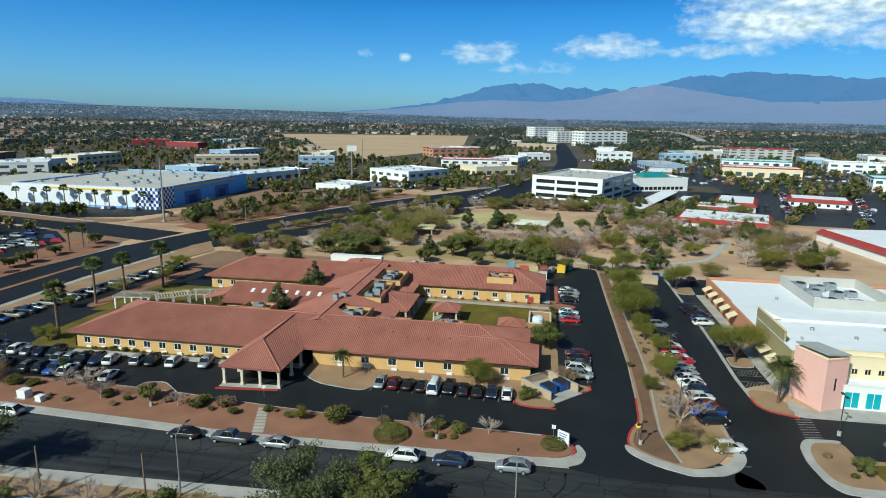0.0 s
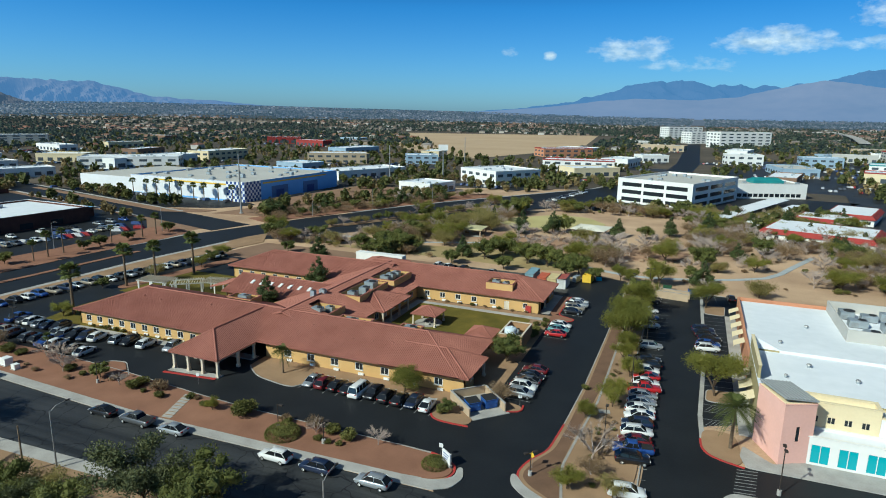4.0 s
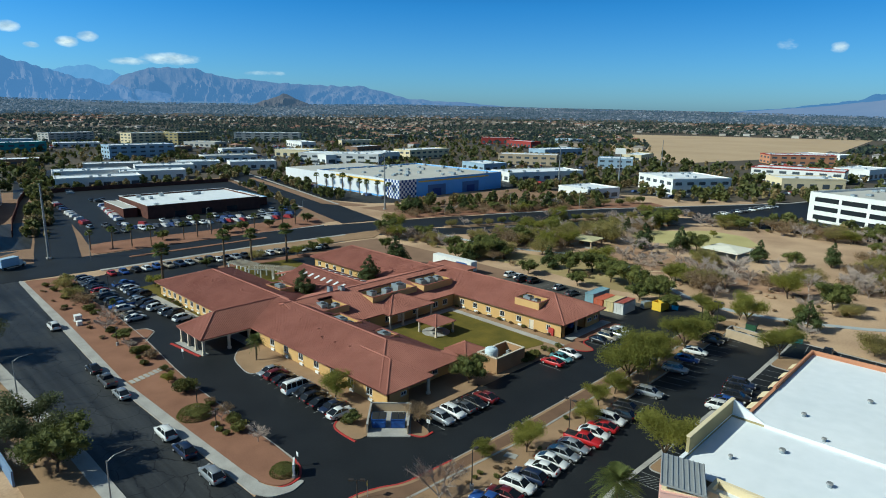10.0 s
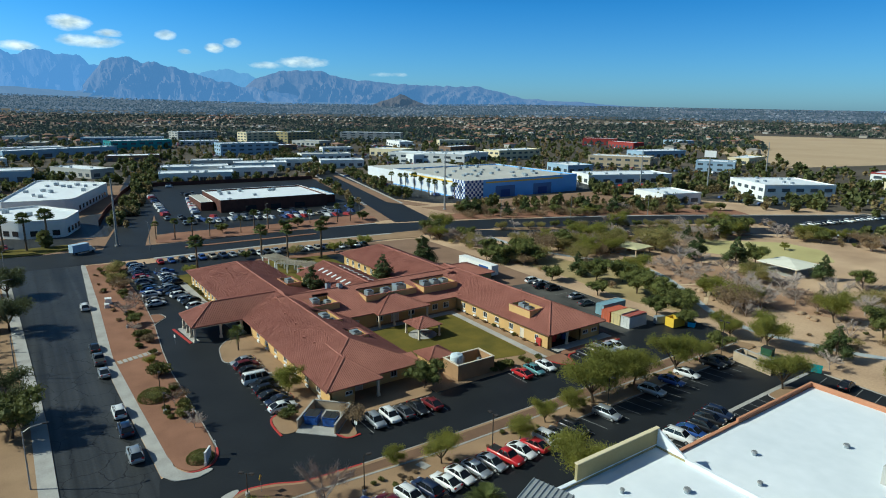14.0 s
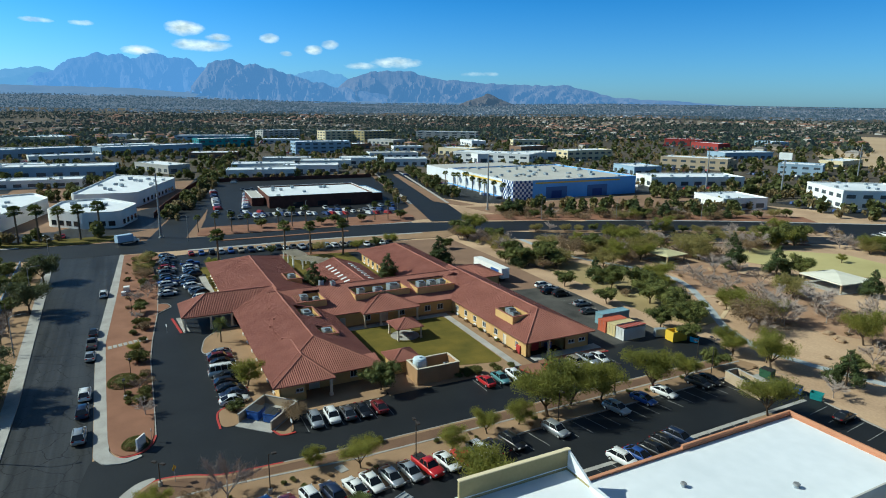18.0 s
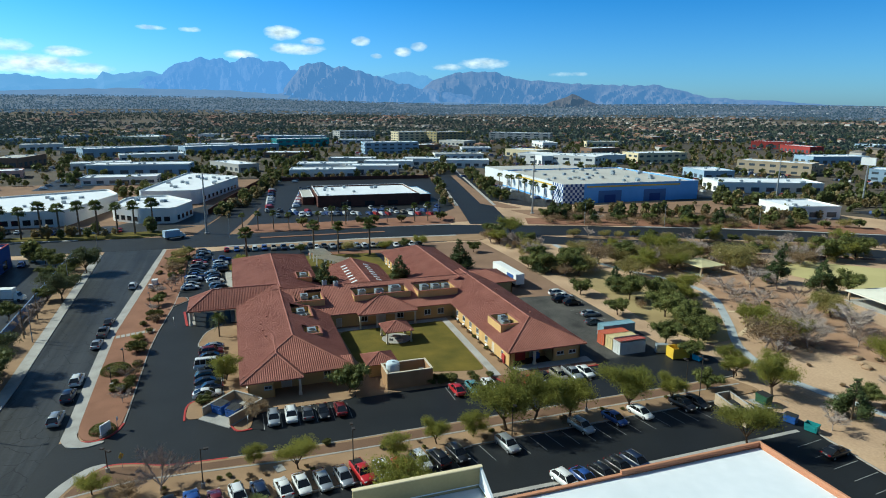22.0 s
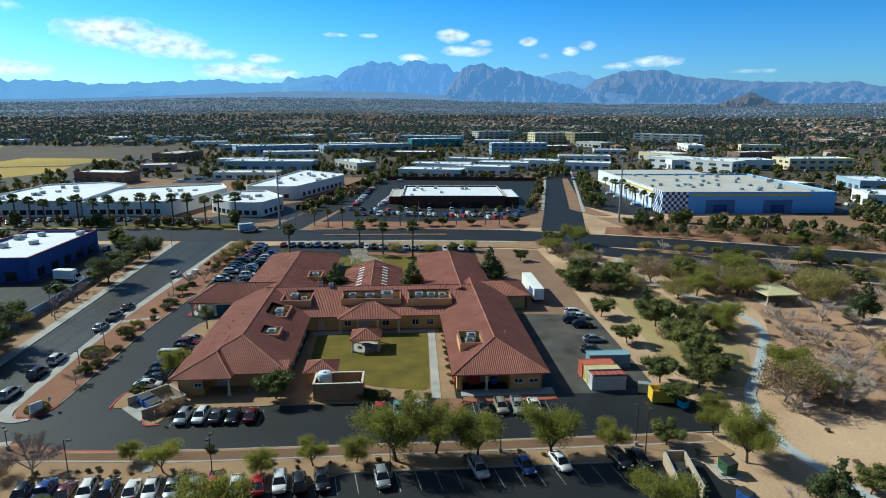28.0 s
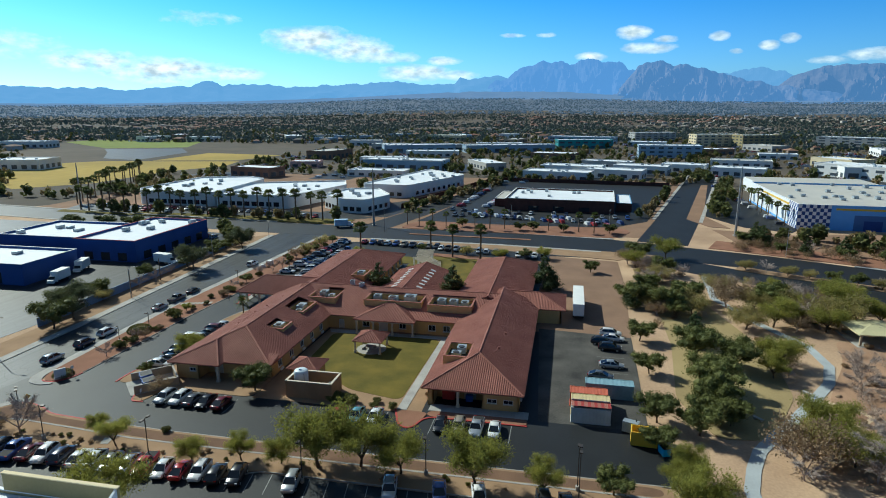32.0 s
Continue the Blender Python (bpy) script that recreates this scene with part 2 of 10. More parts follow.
def add_cracks(m, size, dark, width=0.02):
    """Tar-filled cracks between worn fields of that size, in metres."""
    nt = m.node_tree
    b = nt.nodes["Principled BSDF"]
    src = b.inputs["Base Color"].links[0].from_socket
    geo = nt.nodes.new("ShaderNodeNewGeometry")
    wob = nt.nodes.new("ShaderNodeTexNoise")
    wob.inputs["Scale"].default_value = 0.6
    nt.links.new(geo.outputs["Position"], wob.inputs["Vector"])
    mixv = nt.nodes.new("ShaderNodeVectorMath")
    mixv.operation = "MULTIPLY_ADD"
    nt.links.new(wob.outputs["Color"], mixv.inputs[0])
    mixv.inputs[1].default_value = (1.6, 1.6, 0)
    nt.links.new(geo.outputs["Position"], mixv.inputs[2])
    vor = nt.nodes.new("ShaderNodeTexVoronoi")
    vor.voronoi_dimensions, vor.feature = "2D", "DISTANCE_TO_EDGE"
    vor.inputs["Scale"].default_value = 1 / size
    nt.links.new(mixv.outputs[0], vor.inputs["Vector"])
    edge = nt.nodes.new("ShaderNodeMapRange")
    edge.inputs[1].default_value, edge.inputs[2].default_value = width * 0.4, width
    nt.links.new(vor.outputs["Distance"], edge.inputs[0])
    mx = nt.nodes.new("ShaderNodeMix")
    mx.data_type = "RGBA"
    mx.inputs[6].default_value = (*dark, 1)
    nt.links.new(src, mx.inputs[7])
    nt.links.new(edge.outputs[0], mx.inputs[0])
    nt.links.new(mx.outputs[2], b.inputs["Base Color"])


def add_streaks(m, strength):
    """Lengthwise wear from tyres along a street that runs with x."""
    nt = m.node_tree
    b = nt.nodes["Principled BSDF"]
    src = b.inputs["Base Color"].links[0].from_socket
    geo = nt.nodes.new("ShaderNodeNewGeometry")
    flat = nt.nodes.new("ShaderNodeVectorMath")
    flat.operation = "MULTIPLY"
    flat.inputs[1].default_value = (0.012, 0.75, 0.0)
    nt.links.new(geo.outputs["Position"], flat.inputs[0])
    n = nt.nodes.new("ShaderNodeTexNoise")
    n.inputs["Scale"].default_value, n.inputs["Detail"].default_value = 1.0, 4
    nt.links.new(flat.outputs[0], n.inputs["Vector"])
    k = nt.nodes.new("ShaderNodeMapRange")
    k.inputs[1].default_value, k.inputs[2].default_value, k.inputs[3].default_value, k.inputs[4].default_value = 0.3, 0.7, 1 - strength, 1 + strength
    nt.links.new(n.outputs[0], k.inputs[0])
    sc = nt.nodes.new("ShaderNodeVectorMath")
    sc.operation = "SCALE"
    nt.links.new(src, sc.inputs[0])
    nt.links.new(k.outputs[0], sc.inputs[3])
    nt.links.new(sc.outputs[0], b.inputs["Base Color"])


add_streaks(ROADTOP, 0.4)
add_cracks(ROADTOP, 4.5, (0.012, 0.012, 0.013), 0.022)
WHITEPAINT = mat("line_paint", (0.34, 0.34, 0.33), (0.12, 0.12, 0.12), 0.9, 0.8, 0.0, 12)
SOIL = mat("desert_soil", (0.58, 0.405, 0.262), (0.33, 0.215, 0.138), 0.055, 0.97, 0.5, 40)
GRAVEL = mat("red_gravel", (0.30, 0.152, 0.098), (0.205, 0.102, 0.066), 0.18, 0.97, 0.6, 30)
MULCH = mat("brown_mulch", (0.20, 0.118, 0.075), (0.125, 0.075, 0.05), 0.25, 0.97, 0.6, 25)
GRAVEL_TAN = mat("tan_gravel", (0.36, 0.235, 0.14), (0.25, 0.16, 0.095), 0.2, 0.97, 0.6, 30)
LAWN = mat("winter_lawn", (0.172, 0.128, 0.026), (0.086, 0.078, 0.017), 0.22, 0.95, 0.6, 60)
BROWNVERGE = mat("brown_verge", (0.30, 0.185, 0.12), (0.20, 0.125, 0.082), 0.06, 0.97, 0.4, 20)
PALELAWN = mat("pale_lawn", (0.52, 0.455, 0.215), (0.40, 0.345, 0.155), 0.06, 0.95, 0.5, 50)
WASHSOIL = mat("wash_soil", (0.44, 0.275, 0.175), (0.27, 0.165, 0.105), 0.14, 0.97, 0.6, 22)
DRYLAWN = mat("dry_lawn", (0.40, 0.31, 0.15), (0.28, 0.21, 0.105), 0.06, 0.95, 0.5, 50)
VALLEY = mat("valley_ground", (0.135, 0.108, 0.083), (0.062, 0.056, 0.046), 0.006, 0.97, 0, 9)
HAZEVALLEY = mat("hazy_valley_ground", (0.10, 0.085, 0.07), (0.05, 0.046, 0.04), 0.012, 0.97, 0, 9)
# distant air haze painted into this ground as blue emission
HAZEVALLEY.node_tree.nodes["Principled BSDF"].inputs["Emission Color"].default_value = (0.13, 0.25, 0.46, 1)
HAZEVALLEY.node_tree.nodes["Principled BSDF"].inputs["Emission Strength"].default_value = 0.33
TILE = mat("clay_tile", (0.35, 0.140, 0.104), (0.255, 0.096, 0.07), 0.22, 0.8, 0.3, 10)
STUCCO = mat("yellow_stucco", (0.62, 0.40, 0.17), (0.52, 0.325, 0.135), 0.25, 0.93, 0.2, 60)
TRIMW = mat("cream_trim", (0.66, 0.58, 0.46), (0.52, 0.45, 0.35), 0.4, 0.8, 0.1, 10)
WHITE = mat("white_paint", (0.80, 0.80, 0.78), (0.66, 0.66, 0.64), 0.25, 0.7, 0.1, 10)
DARKROOF = mat("grey_deck", (0.10, 0.095, 0.09), (0.06, 0.058, 0.055), 0.4, 0.95, 0.2, 10)
GALV = mat("galvanised_sheet", (0.42, 0.47, 0.50), (0.28, 0.32, 0.35), 0.8, 0.5, 0.1, 8, 0.4)
GLASS = glass_mat("window_glass")
RUBBER = mat("rubber", (0.015, 0.015, 0.016), (0.03, 0.03, 0.03), 3, 0.85)
RIM = mat("alloy", (0.5, 0.5, 0.5), (0.35, 0.35, 0.35), 3, 0.35, metal=0.8)
METALDK = mat("dark_metal", (0.05, 0.045, 0.04), (0.03, 0.03, 0.03), 1.5, 0.55, metal=0.3)
METALGY = mat("grey_pole", (0.36, 0.36, 0.35), (0.25, 0.25, 0.25), 1.0, 0.5, metal=0.4)


# ---- mesh helpers ----
def bx(bm, x0, x1, y0, y1, z0, z1):
    v = [bm.verts.new((x, y, z)) for z in (z0, z1) for x, y in ((x0, y0), (x1, y0), (x1, y1), (x0, y1))]
    for f in ((3, 2, 1, 0), (4, 5, 6, 7), (0, 1, 5, 4), (1, 2, 6, 5), (2, 3, 7, 6), (3, 0, 4, 7)):
        bm.faces.new([v[i] for i in f])


def obox(bm, m, sx, sy, sz):
    """A box of that size on the origin of the pose m, base at its z = 0."""
    v = [bm.verts.new(m @ Vector((x, y, z))) for z in (0, sz) for x, y in ((-sx / 2, -sy / 2), (sx / 2, -sy / 2), (sx / 2, sy / 2), (-sx / 2, sy / 2))]
    for f in ((3, 2, 1, 0), (4, 5, 6, 7), (0, 1, 5, 4), (1, 2, 6, 5), (2, 3, 7, 6), (3, 0, 4, 7)):
        bm.faces.new([v[i] for i in f])


def tube(bm, p0, p1, r0, r1=None, n=6, cap=True):
    p0, p1 = Vector(p0), Vector(p1)
    r1 = r0 if r1 is None else r1
    q = (p1 - p0).to_track_quat("Z", "Y")
    rings = []
    for p, r in ((p0, r0), (p1, r1)):
        rings.append([bm.verts.new(p + q @ Vector((r * math.cos(a), r * math.sin(a), 0))) for a in (2 * math.pi * i / n for i in range(n))])
    for i in range(n):
        bm.faces.new((rings[0][i], rings[0][(i + 1) % n], rings[1][(i + 1) % n], rings[1][i]))
    if cap:
        bm.faces.new(rings[0][::-1])
        bm.faces.new(rings[1])


def loft(bm, rings, cap=True):
    vs = [[bm.verts.new(p) for p in r] for r in rings]
    n = len(vs[0])
    for a, b in zip(vs, vs[1:]):
        for i in range(n):
            bm.faces.new((a[i], a[(i + 1) % n], b[(i + 1) % n], b[i]))
    if cap:
        bm.faces.new(vs[0][::-1])
        bm.faces.new(vs[-1])


def mesh_of(bm, name, material, smooth=False):
    me = bpy.data.meshes.new(name)
    bm.to_mesh(me)
    bm.free()
    for m in material if isinstance(material, (list, tuple)) else (material,):
        me.materials.append(m)
    if smooth:
        me.polygons.foreach_set("use_smooth", [True] * len(me.polygons))
    return me


def part(name, bm, material, parent=None, label="", smooth=False):
    me = bm if isinstance(bm, bpy.types.Mesh) else mesh_of(bm, name, material, smooth)
    ob = new(name, me)
    ob.parent = parent
    if label:
        tagged(ob, label)
    return ob


def thing(name, label, category, x=0, y=0, z=0, rz=0, group="", kind=""):
    ob = new(name)
    ob.matrix_basis = pose(x, y, z, 0, 0, rz)
    return tagged(ob, label, category, group, kind)


def raw_mesh(name, verts, faces, material):
    """A mesh from arrays; faces is an (n, k) array."""
    me = bpy.data.meshes.new(name)
    verts, faces = np.asarray(verts, dtype=np.float32), np.asarray(faces, dtype=np.int32)
    n, k = faces.shape
    me.vertices.add(len(verts))
    me.vertices.foreach_set("co", verts.ravel())
    me.loops.add(n * k)
    me.loops.foreach_set("vertex_index", faces.ravel())
    me.polygons.add(n)
    me.polygons.foreach_set("loop_start", np.arange(0, n * k, k, dtype=np.int32))
    me.update(calc_edges=True)
    me.shade_flat()
    me.materials.append(material)
    return me


def slab(name, pts, z0, z1, material, label="", category="", kind="structure", parent=None):
    bm = bmesh.new()
    lo = [bm.verts.new((x, y, z0)) for x, y in pts]
    hi = [bm.verts.new((x, y, z1)) for x, y in pts]
    n = len(pts)
    f = bm.faces.new(hi)
    for i in range(n):
        bm.faces.new((lo[i], lo[(i + 1) % n], hi[(i + 1) % n], hi[i]))
    bmesh.ops.recalc_face_normals(bm, faces=bm.faces[:])
    f.normal_update()
    if f.normal.z < 0:
        bmesh.ops.reverse_faces(bm, faces=bm.faces[:])
    ob = part(name, bm, material, parent)
    return tagged(ob, label, category, kind=kind if parent is None else "")


def ribbon(line, half):
    """The outline of a strip of that half width along a line of points."""
    left, right = [], []
    for i, p in enumerate(line):
        a, b = Vector(line[max(i - 1, 0)]), Vector(line[min(i + 1, len(line) - 1)])
        d = (b - a).normalized()
        nrm = Vector((-d.y, d.x)) * half
        left.append((p[0] + nrm.x, p[1] + nrm.y))
        right.append((p[0] - nrm.x, p[1] - nrm.y))
    return left + right[::-1]


def kerb_line(name, line, material, label, w=0.18, h=0.17, closed=False):
    pts = list(line) + ([line[0]] if closed else [])
    bm = bmesh.new()
    half = w / 2
    L, R = [], []
    for i, p in enumerate(pts):
        a, b = Vector(pts[max(i - 1, 0)]), Vector(pts[min(i + 1, len(pts) - 1)])
        d = (b - a)
        d = d.normalized() if d.length else Vector((1, 0))
        nrm = Vector((-d.y, d.x)) * half
        L.append((p[0] + nrm.x, p[1] + nrm.y))
        R.append((p[0] - nrm.x, p[1] - nrm.y))
    loft(bm, [[(*l, 0.0), (*l, h), (*r, h), (*r, 0.0)] for l, r in zip(L, R)])
    bmesh.ops.recalc_face_normals(bm, faces=bm.faces[:])
    return tagged(part(name, bm, material), label, "kerb", kind="structure")

# ---- ground, streets and lots ----
# elevation at which the valley floor ends below the mountains: bearing and degrees
EDGE_AZ = [40, 90, 100, 110, 122, 138, 150, 160, 170, 180, 190, 197, 205, 219, 262, 320]
EDGE_EL = [-0.15, -0.12, -0.02, 0.15, 0.3, 0.5, 0.4, 0.4, 0.6, 0.85, 0.9, 0.8, 0.45, 0.2, 0.2, -0.15]


def lift_at(x, y):
    """Height of the valley floor, which rises gently towards the mountains."""
    x, y = np.asarray(x, dtype=float), np.asarray(y, dtype=float)
    r = np.hypot(x - 40, y - 120)
    az = np.degrees(np.arctan2(y - 120, x - 40)) % 360
    edge = np.interp(np.where(az < 40, 320, az), EDGE_AZ, EDGE_EL)
    k = np.tan(np.radians(edge))
    return np.where(r > 3900, 46 + r * k, (46 + 3900 * k) * np.clip((r - 1500) / 2400, 0, 1) ** 1.25)


def ground_sheet():
    """One sheet of desert soil that rises gently towards the foot of the mountains."""
    radii = [0, 60, 150, 300, 600, 1000, 1500, 1750, 2000, 2300, 2600, 2900, 3200, 3500, 3800, 4100, 4500, 4900]
    n = 120
    cx, cy = 40, 120
    v, f = [(cx, cy, 0)], []
    for r in radii[1:]:
        for i in range(n):
            a = 2 * math.pi * i / n
            x, y = cx + r * math.cos(a), cy + r * math.sin(a)
            v.append((x, y, float(lift_at(x, y))))
    for i in range(n):
        f.append((0, 1 + i, 1 + (i + 1) % n))
    for k in range(len(radii) - 2):
        for i in range(n):
            a, b = 1 + k * n + i, 1 + k * n + (i + 1) % n
            f.append((a, a + n, b + n, b))
    me = bpy.data.meshes.new("ground")
    me.from_pydata(v, [], f)
    me.materials.append(SOIL)
    me.materials.append(VALLEY)
    me.materials.append(HAZEVALLEY)
    # faces beyond 2600 m take the ground with the painted haze
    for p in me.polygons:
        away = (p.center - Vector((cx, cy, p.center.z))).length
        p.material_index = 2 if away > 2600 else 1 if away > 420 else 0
    return tagged(new("ground", me), "tan desert soil reaching to the foot of the mountains", "ground", kind="structure")


ground_sheet()


def fillet(pts, r, closed=True):
    """Rounds the corners of an outline or line."""
    out, n = [], len(pts)
    for i, p in enumerate(pts):
        if not closed and i in (0, n - 1):
            out.append(tuple(p))
            continue
        p, a, b = Vector(p), Vector(pts[i - 1]), Vector(pts[(i + 1) % n])
        ua, ub = a - p, b - p
        if abs(ua.angle(ub) - math.pi) < 0.12:
            out.append(tuple(p))
            continue
        s, e = p + ua.normalized() * min(r, ua.length * 0.45), p + ub.normalized() * min(r, ub.length * 0.45)
        for k in range(6):
            t = k / 5
            out.append(tuple(s * (1 - t) ** 2 + p * 2 * t * (1 - t) + e * t * t))
    return out


# the street in front of the building
slab("road_street", [(-150, 59.5), (-86, 62.3), (-20, 64.9), (10, 65.2), (420, 66), (420, 77), (40, 76.6), (4, 76.4), (-18, 75.7), (-43, 75.0), (-83, 76.8), (-130, 79.5), (-150, 82)], -0.2, 0.03, ROADTOP,
     "worn grey asphalt street with long cracks", "street")
# crossing avenue with its bend, and the side road beyond it
AV = [(-176, -260), (-152, -60), (-147, -12), (-142, 47), (-138.5, 100), (-137.5, 150), (-133, 188), (-116, 237), (-106, 258), (-93, 287), (-79, 314), (-60, 345), (-18, 414), (2, 480), (18, 570), (25, 690), (25, 870), (26, 1200)]
slab("road_avenue", ribbon(AV, 10.8), -0.2, 0.045, ASPHALT, "wide dark asphalt avenue curving past the park", "street")
slab("road_side", ribbon([(-140, 208), (-190, 221), (-365, 264), (-520, 300), (-900, 360)], 9), -0.2, 0.06, ASPHALT, "dark asphalt side road leading away from the avenue", "street")
slab("road_west", ribbon([(-140, 92), (-165, 97.5), (-184, 102), (-330, 134), (-700, 205)], 6.5), -0.2, 0.055, ASPHALT, "asphalt side street between business buildings", "street")
PARKROAD = [(-118, 200), (-105, 213), (-92, 233), (-80, 257), (-66, 284), (-50, 312), (-30, 338)]
slab("road_park", ribbon(PARKROAD, 7.2), -0.2, 0.04, ASPHALT, "asphalt park road beside the avenue", "street")
slab("median_bed", ribbon([(-107, 226), (-99.6, 239), (-90, 259), (-78, 283), (-64, 308)], 2.6), 0, 0.17, GRAVEL_TAN, "tan gravel median between avenue and park road", "median")
slab("median_island", ribbon([(-139, 112), (-138, 135), (-137, 160)], 0.9), 0, 0.2, GRAVEL, "raised gravel median of the avenue", "median")

# property of the care home: lot, lane and drive
LOT = [(-112, 178), (-122, 118), (-122, 106), (-120, 92), (-110, 88), (-81, 88.5), (-60, 87.5), (-41, 85.7), (-30, 85), (-3.4, 84.8), (3, 84.4), (6.3, 82), (6.5, 79), (4.5, 76.3), (12, 75),
       (30, 75.4), (30, 78), (25, 82), (20, 86), (18, 92), (17.8, 97), (17.6, 116), (17.4, 150), (17.3, 191), (8, 193), (3, 187), (-10, 187), (-38, 188), (-38, 168), (-112, 168)]
slab("parking_lot", fillet(LOT, 2.0), -0.1, 0.05, ASPHALT, "black asphalt parking lot and lane round the care home", "parking lot")
slab("back_yard", [(-112, 168), (-60, 166), (-38, 166), (-38, 188), (-78, 190), (-108, 190)], 0, 0.055, mat("yard_dirt", (0.27, 0.17, 0.115), (0.20, 0.125, 0.085), 0.12, 0.97, 0.4, 20), "packed brown dirt yard behind the care home", "yard")
slab("back_lot", [(-40, 168), (3, 170), (3, 187), (-38, 188)], 0, 0.06, mat("old_asphalt", (0.115, 0.108, 0.098), (0.038, 0.037, 0.036), 0.16, 0.95, 0.3, 25), "faded grey asphalt lot behind the care home", "parking lot")
# front planting strip with its pavement
STRIP = [(-128, 80.2), (-83, 78.8), (-43, 76.9), (-18, 77.6), (0, 78.2), (3.6, 78.6), (5.8, 80.0), (5.9, 82), (3, 84.2), (-3.4, 84.6), (-30, 84.8), (-41, 85.5), (-60, 87.3), (-81, 88.3), (-110, 87.8), (-124, 92), (-126, 88)]
slab("planting_bed", fillet(STRIP, 2.0), 0, 0.16, GRAVEL, "red gravel planting bed beside the street", "planting bed")
slab("pavement", fillet([(-128, 80.2), (-83, 78.8), (-43, 76.9), (-18, 77.6), (0, 78.2), (3.6, 78.6), (4.8, 76.5), (2, 76.45), (-18, 75.75), (-43, 75.05), (-83, 76.85), (-129, 79)], 2.2), 0, 0.17, CONCRETE, "pale concrete pavement along the street", "pavement")
slab("pavement", fillet([(-126, 60.5), (-86, 62.3), (-20, 64.85), (10, 65.15), (60, 65.3), (60, 63.2), (10, 63.0), (-20, 62.7), (-86, 60.1), (-126, 58.3)], 2.2), 0, 0.17, CONCRETE, "pale concrete pavement on the far side of the street", "pavement")
slab("planting_bed", fillet([(-126, 58.3), (-86, 60.1), (-20, 62.7), (10, 63.0), (60, 63.2), (60, 57), (10, 56.5), (-20, 56), (-86, 54), (-120, 53)], 2.2), 0, 0.15, GRAVEL_TAN, "tan gravel planting bed with trees", "planting bed")
slab("pavement", fillet([(0.5, 76.42), (4.6, 76.46), (7.0, 77.8), (7.8, 80.4), (6.9, 82.8), (6.2, 82.4), (6.6, 80.6), (5.6, 79.3), (3.6, 78.45), (0.5, 78.1)], 0.8), 0, 0.175, CONCRETE, "pale concrete pavement round the drive corner", "pavement")
walk_steps = slab("garden_walk", [(-40.7, 77.2), (-38.9, 77.2), (-41.4, 84.9), (-43.2, 84.9)], 0, 0.168, GRAVEL_TAN, "stepped concrete garden walk crossing the planting bed", "walk")
for k in range(8):
    cx, cy = -39.8 - 0.32 * k, 77.8 + 0.94 * k
    slab("tread", [(cx - 0.78, cy - 0.5), (cx + 0.88, cy - 0.3), (cx + 0.7, cy + 0.36), (cx - 0.95, cy + 0.18)], 0.1, 0.20 + 0.01 * (k % 2), CONCRETE, parent=walk_steps)
slab("planting_bed", fillet([(-58, 85.2), (-59.4, 87.4), (-63.2, 90.4), (-66.4, 89.6), (-66.6, 86)], 1.0), 0, 0.165, GRAVEL, "red gravel peninsula in the parking lot", "planting bed")
slab("cover_pad", [(21.4, 105.9), (23.1, 106.4), (22.8, 107.6), (21.1, 107.1)], 0.1, 0.22, CONCRETE, "pale concrete utility cover in the planting strip", "cover")
# beds along the front of the building
slab("planting_bed", fillet([(-41.5, 99), (-40.5, 98), (-37, 95.5), (-30, 94.2), (-28, 94.8), (-27, 99.4), (-3.4, 99.4), (-3.2, 95.2), (-2, 93.8), (3.6, 93.6), (3.6, 96.4), (-1.8, 101.2), (2.6, 105.4), (7.6, 100.6), (9.8, 101.5), (9.4, 103.5), (4.4, 104), (4.4, 121), (-41, 121), (-41.5, 110)], 2.2),
     0, 0.14, GRAVEL_TAN, "tan gravel bed along the front wall", "planting bed")
slab("planting_bed", fillet([(-100, 100), (-92, 99.4), (-55, 100.2), (-55, 104), (-90, 104), (-92, 106), (-92, 124), (-101, 124), (-102, 110)], 2.2), 0, 0.13, LAWN, "winter lawn beside the parking lot", "lawn")
slab("front_walk", [(-92, 99.4), (-55, 100.1), (-55, 102.0), (-92, 101.2)], 0, 0.165, CONCRETE, "narrow concrete walk along the front lot", "walk")
slab("lawn_west", [(-104, 124), (-52, 124), (-52, 148), (-104, 148)], 0, 0.1, LAWN, "winter lawn of the west courtyard", "lawn")
slab("court_floor", [(-31.5, 121.5), (4.4, 121), (4.4, 151), (-31.5, 151)], 0, 0.09, GRAVEL_TAN, "gravel floor round the courtyard lawn", "yard")
slab("lawn_court", fillet([(-28.2, 123.4), (-10, 124), (-7, 131), (-2, 136), (0.5, 146.6), (-28.5, 147.6)], 2.2), 0.0, 0.13, LAWN, "yellow-green winter lawn in the courtyard", "lawn")
slab("court_walk", [(-29, 147.7), (3.6, 146.8), (3.6, 148.4), (-29, 149.2)], 0, 0.16, CONCRETE, "concrete walk along the courtyard lawn", "walk")
slab("court_walk", [(-30.3, 121.6), (-28.4, 122.5), (-28.7, 149.2), (-30.3, 149.3)], 0, 0.155, CONCRETE, "concrete walk along the dining wing", "walk")
slab("end_walk", [(0.6, 152), (3.0, 152), (3.0, 168.4), (0.6, 168.4)], 0, 0.15, CONCRETE, "concrete walk at the end of the wing", "walk")
slab("planting_bed", fillet([(3.02, 152.1), (5.0, 152.1), (5.0, 168.4), (3.02, 168.4)], 2.2), 0, 0.16, GRAVEL, "red gravel bed before the parked cars", "planting bed")
slab("planting_bed", fillet([(3.7, 146.6), (8.8, 148.4), (9.4, 150.6), (5.0, 152.0), (3.7, 152.0)], 2.2), 0, 0.16, GRAVEL, "red gravel bed with a red kerb", "planting bed")

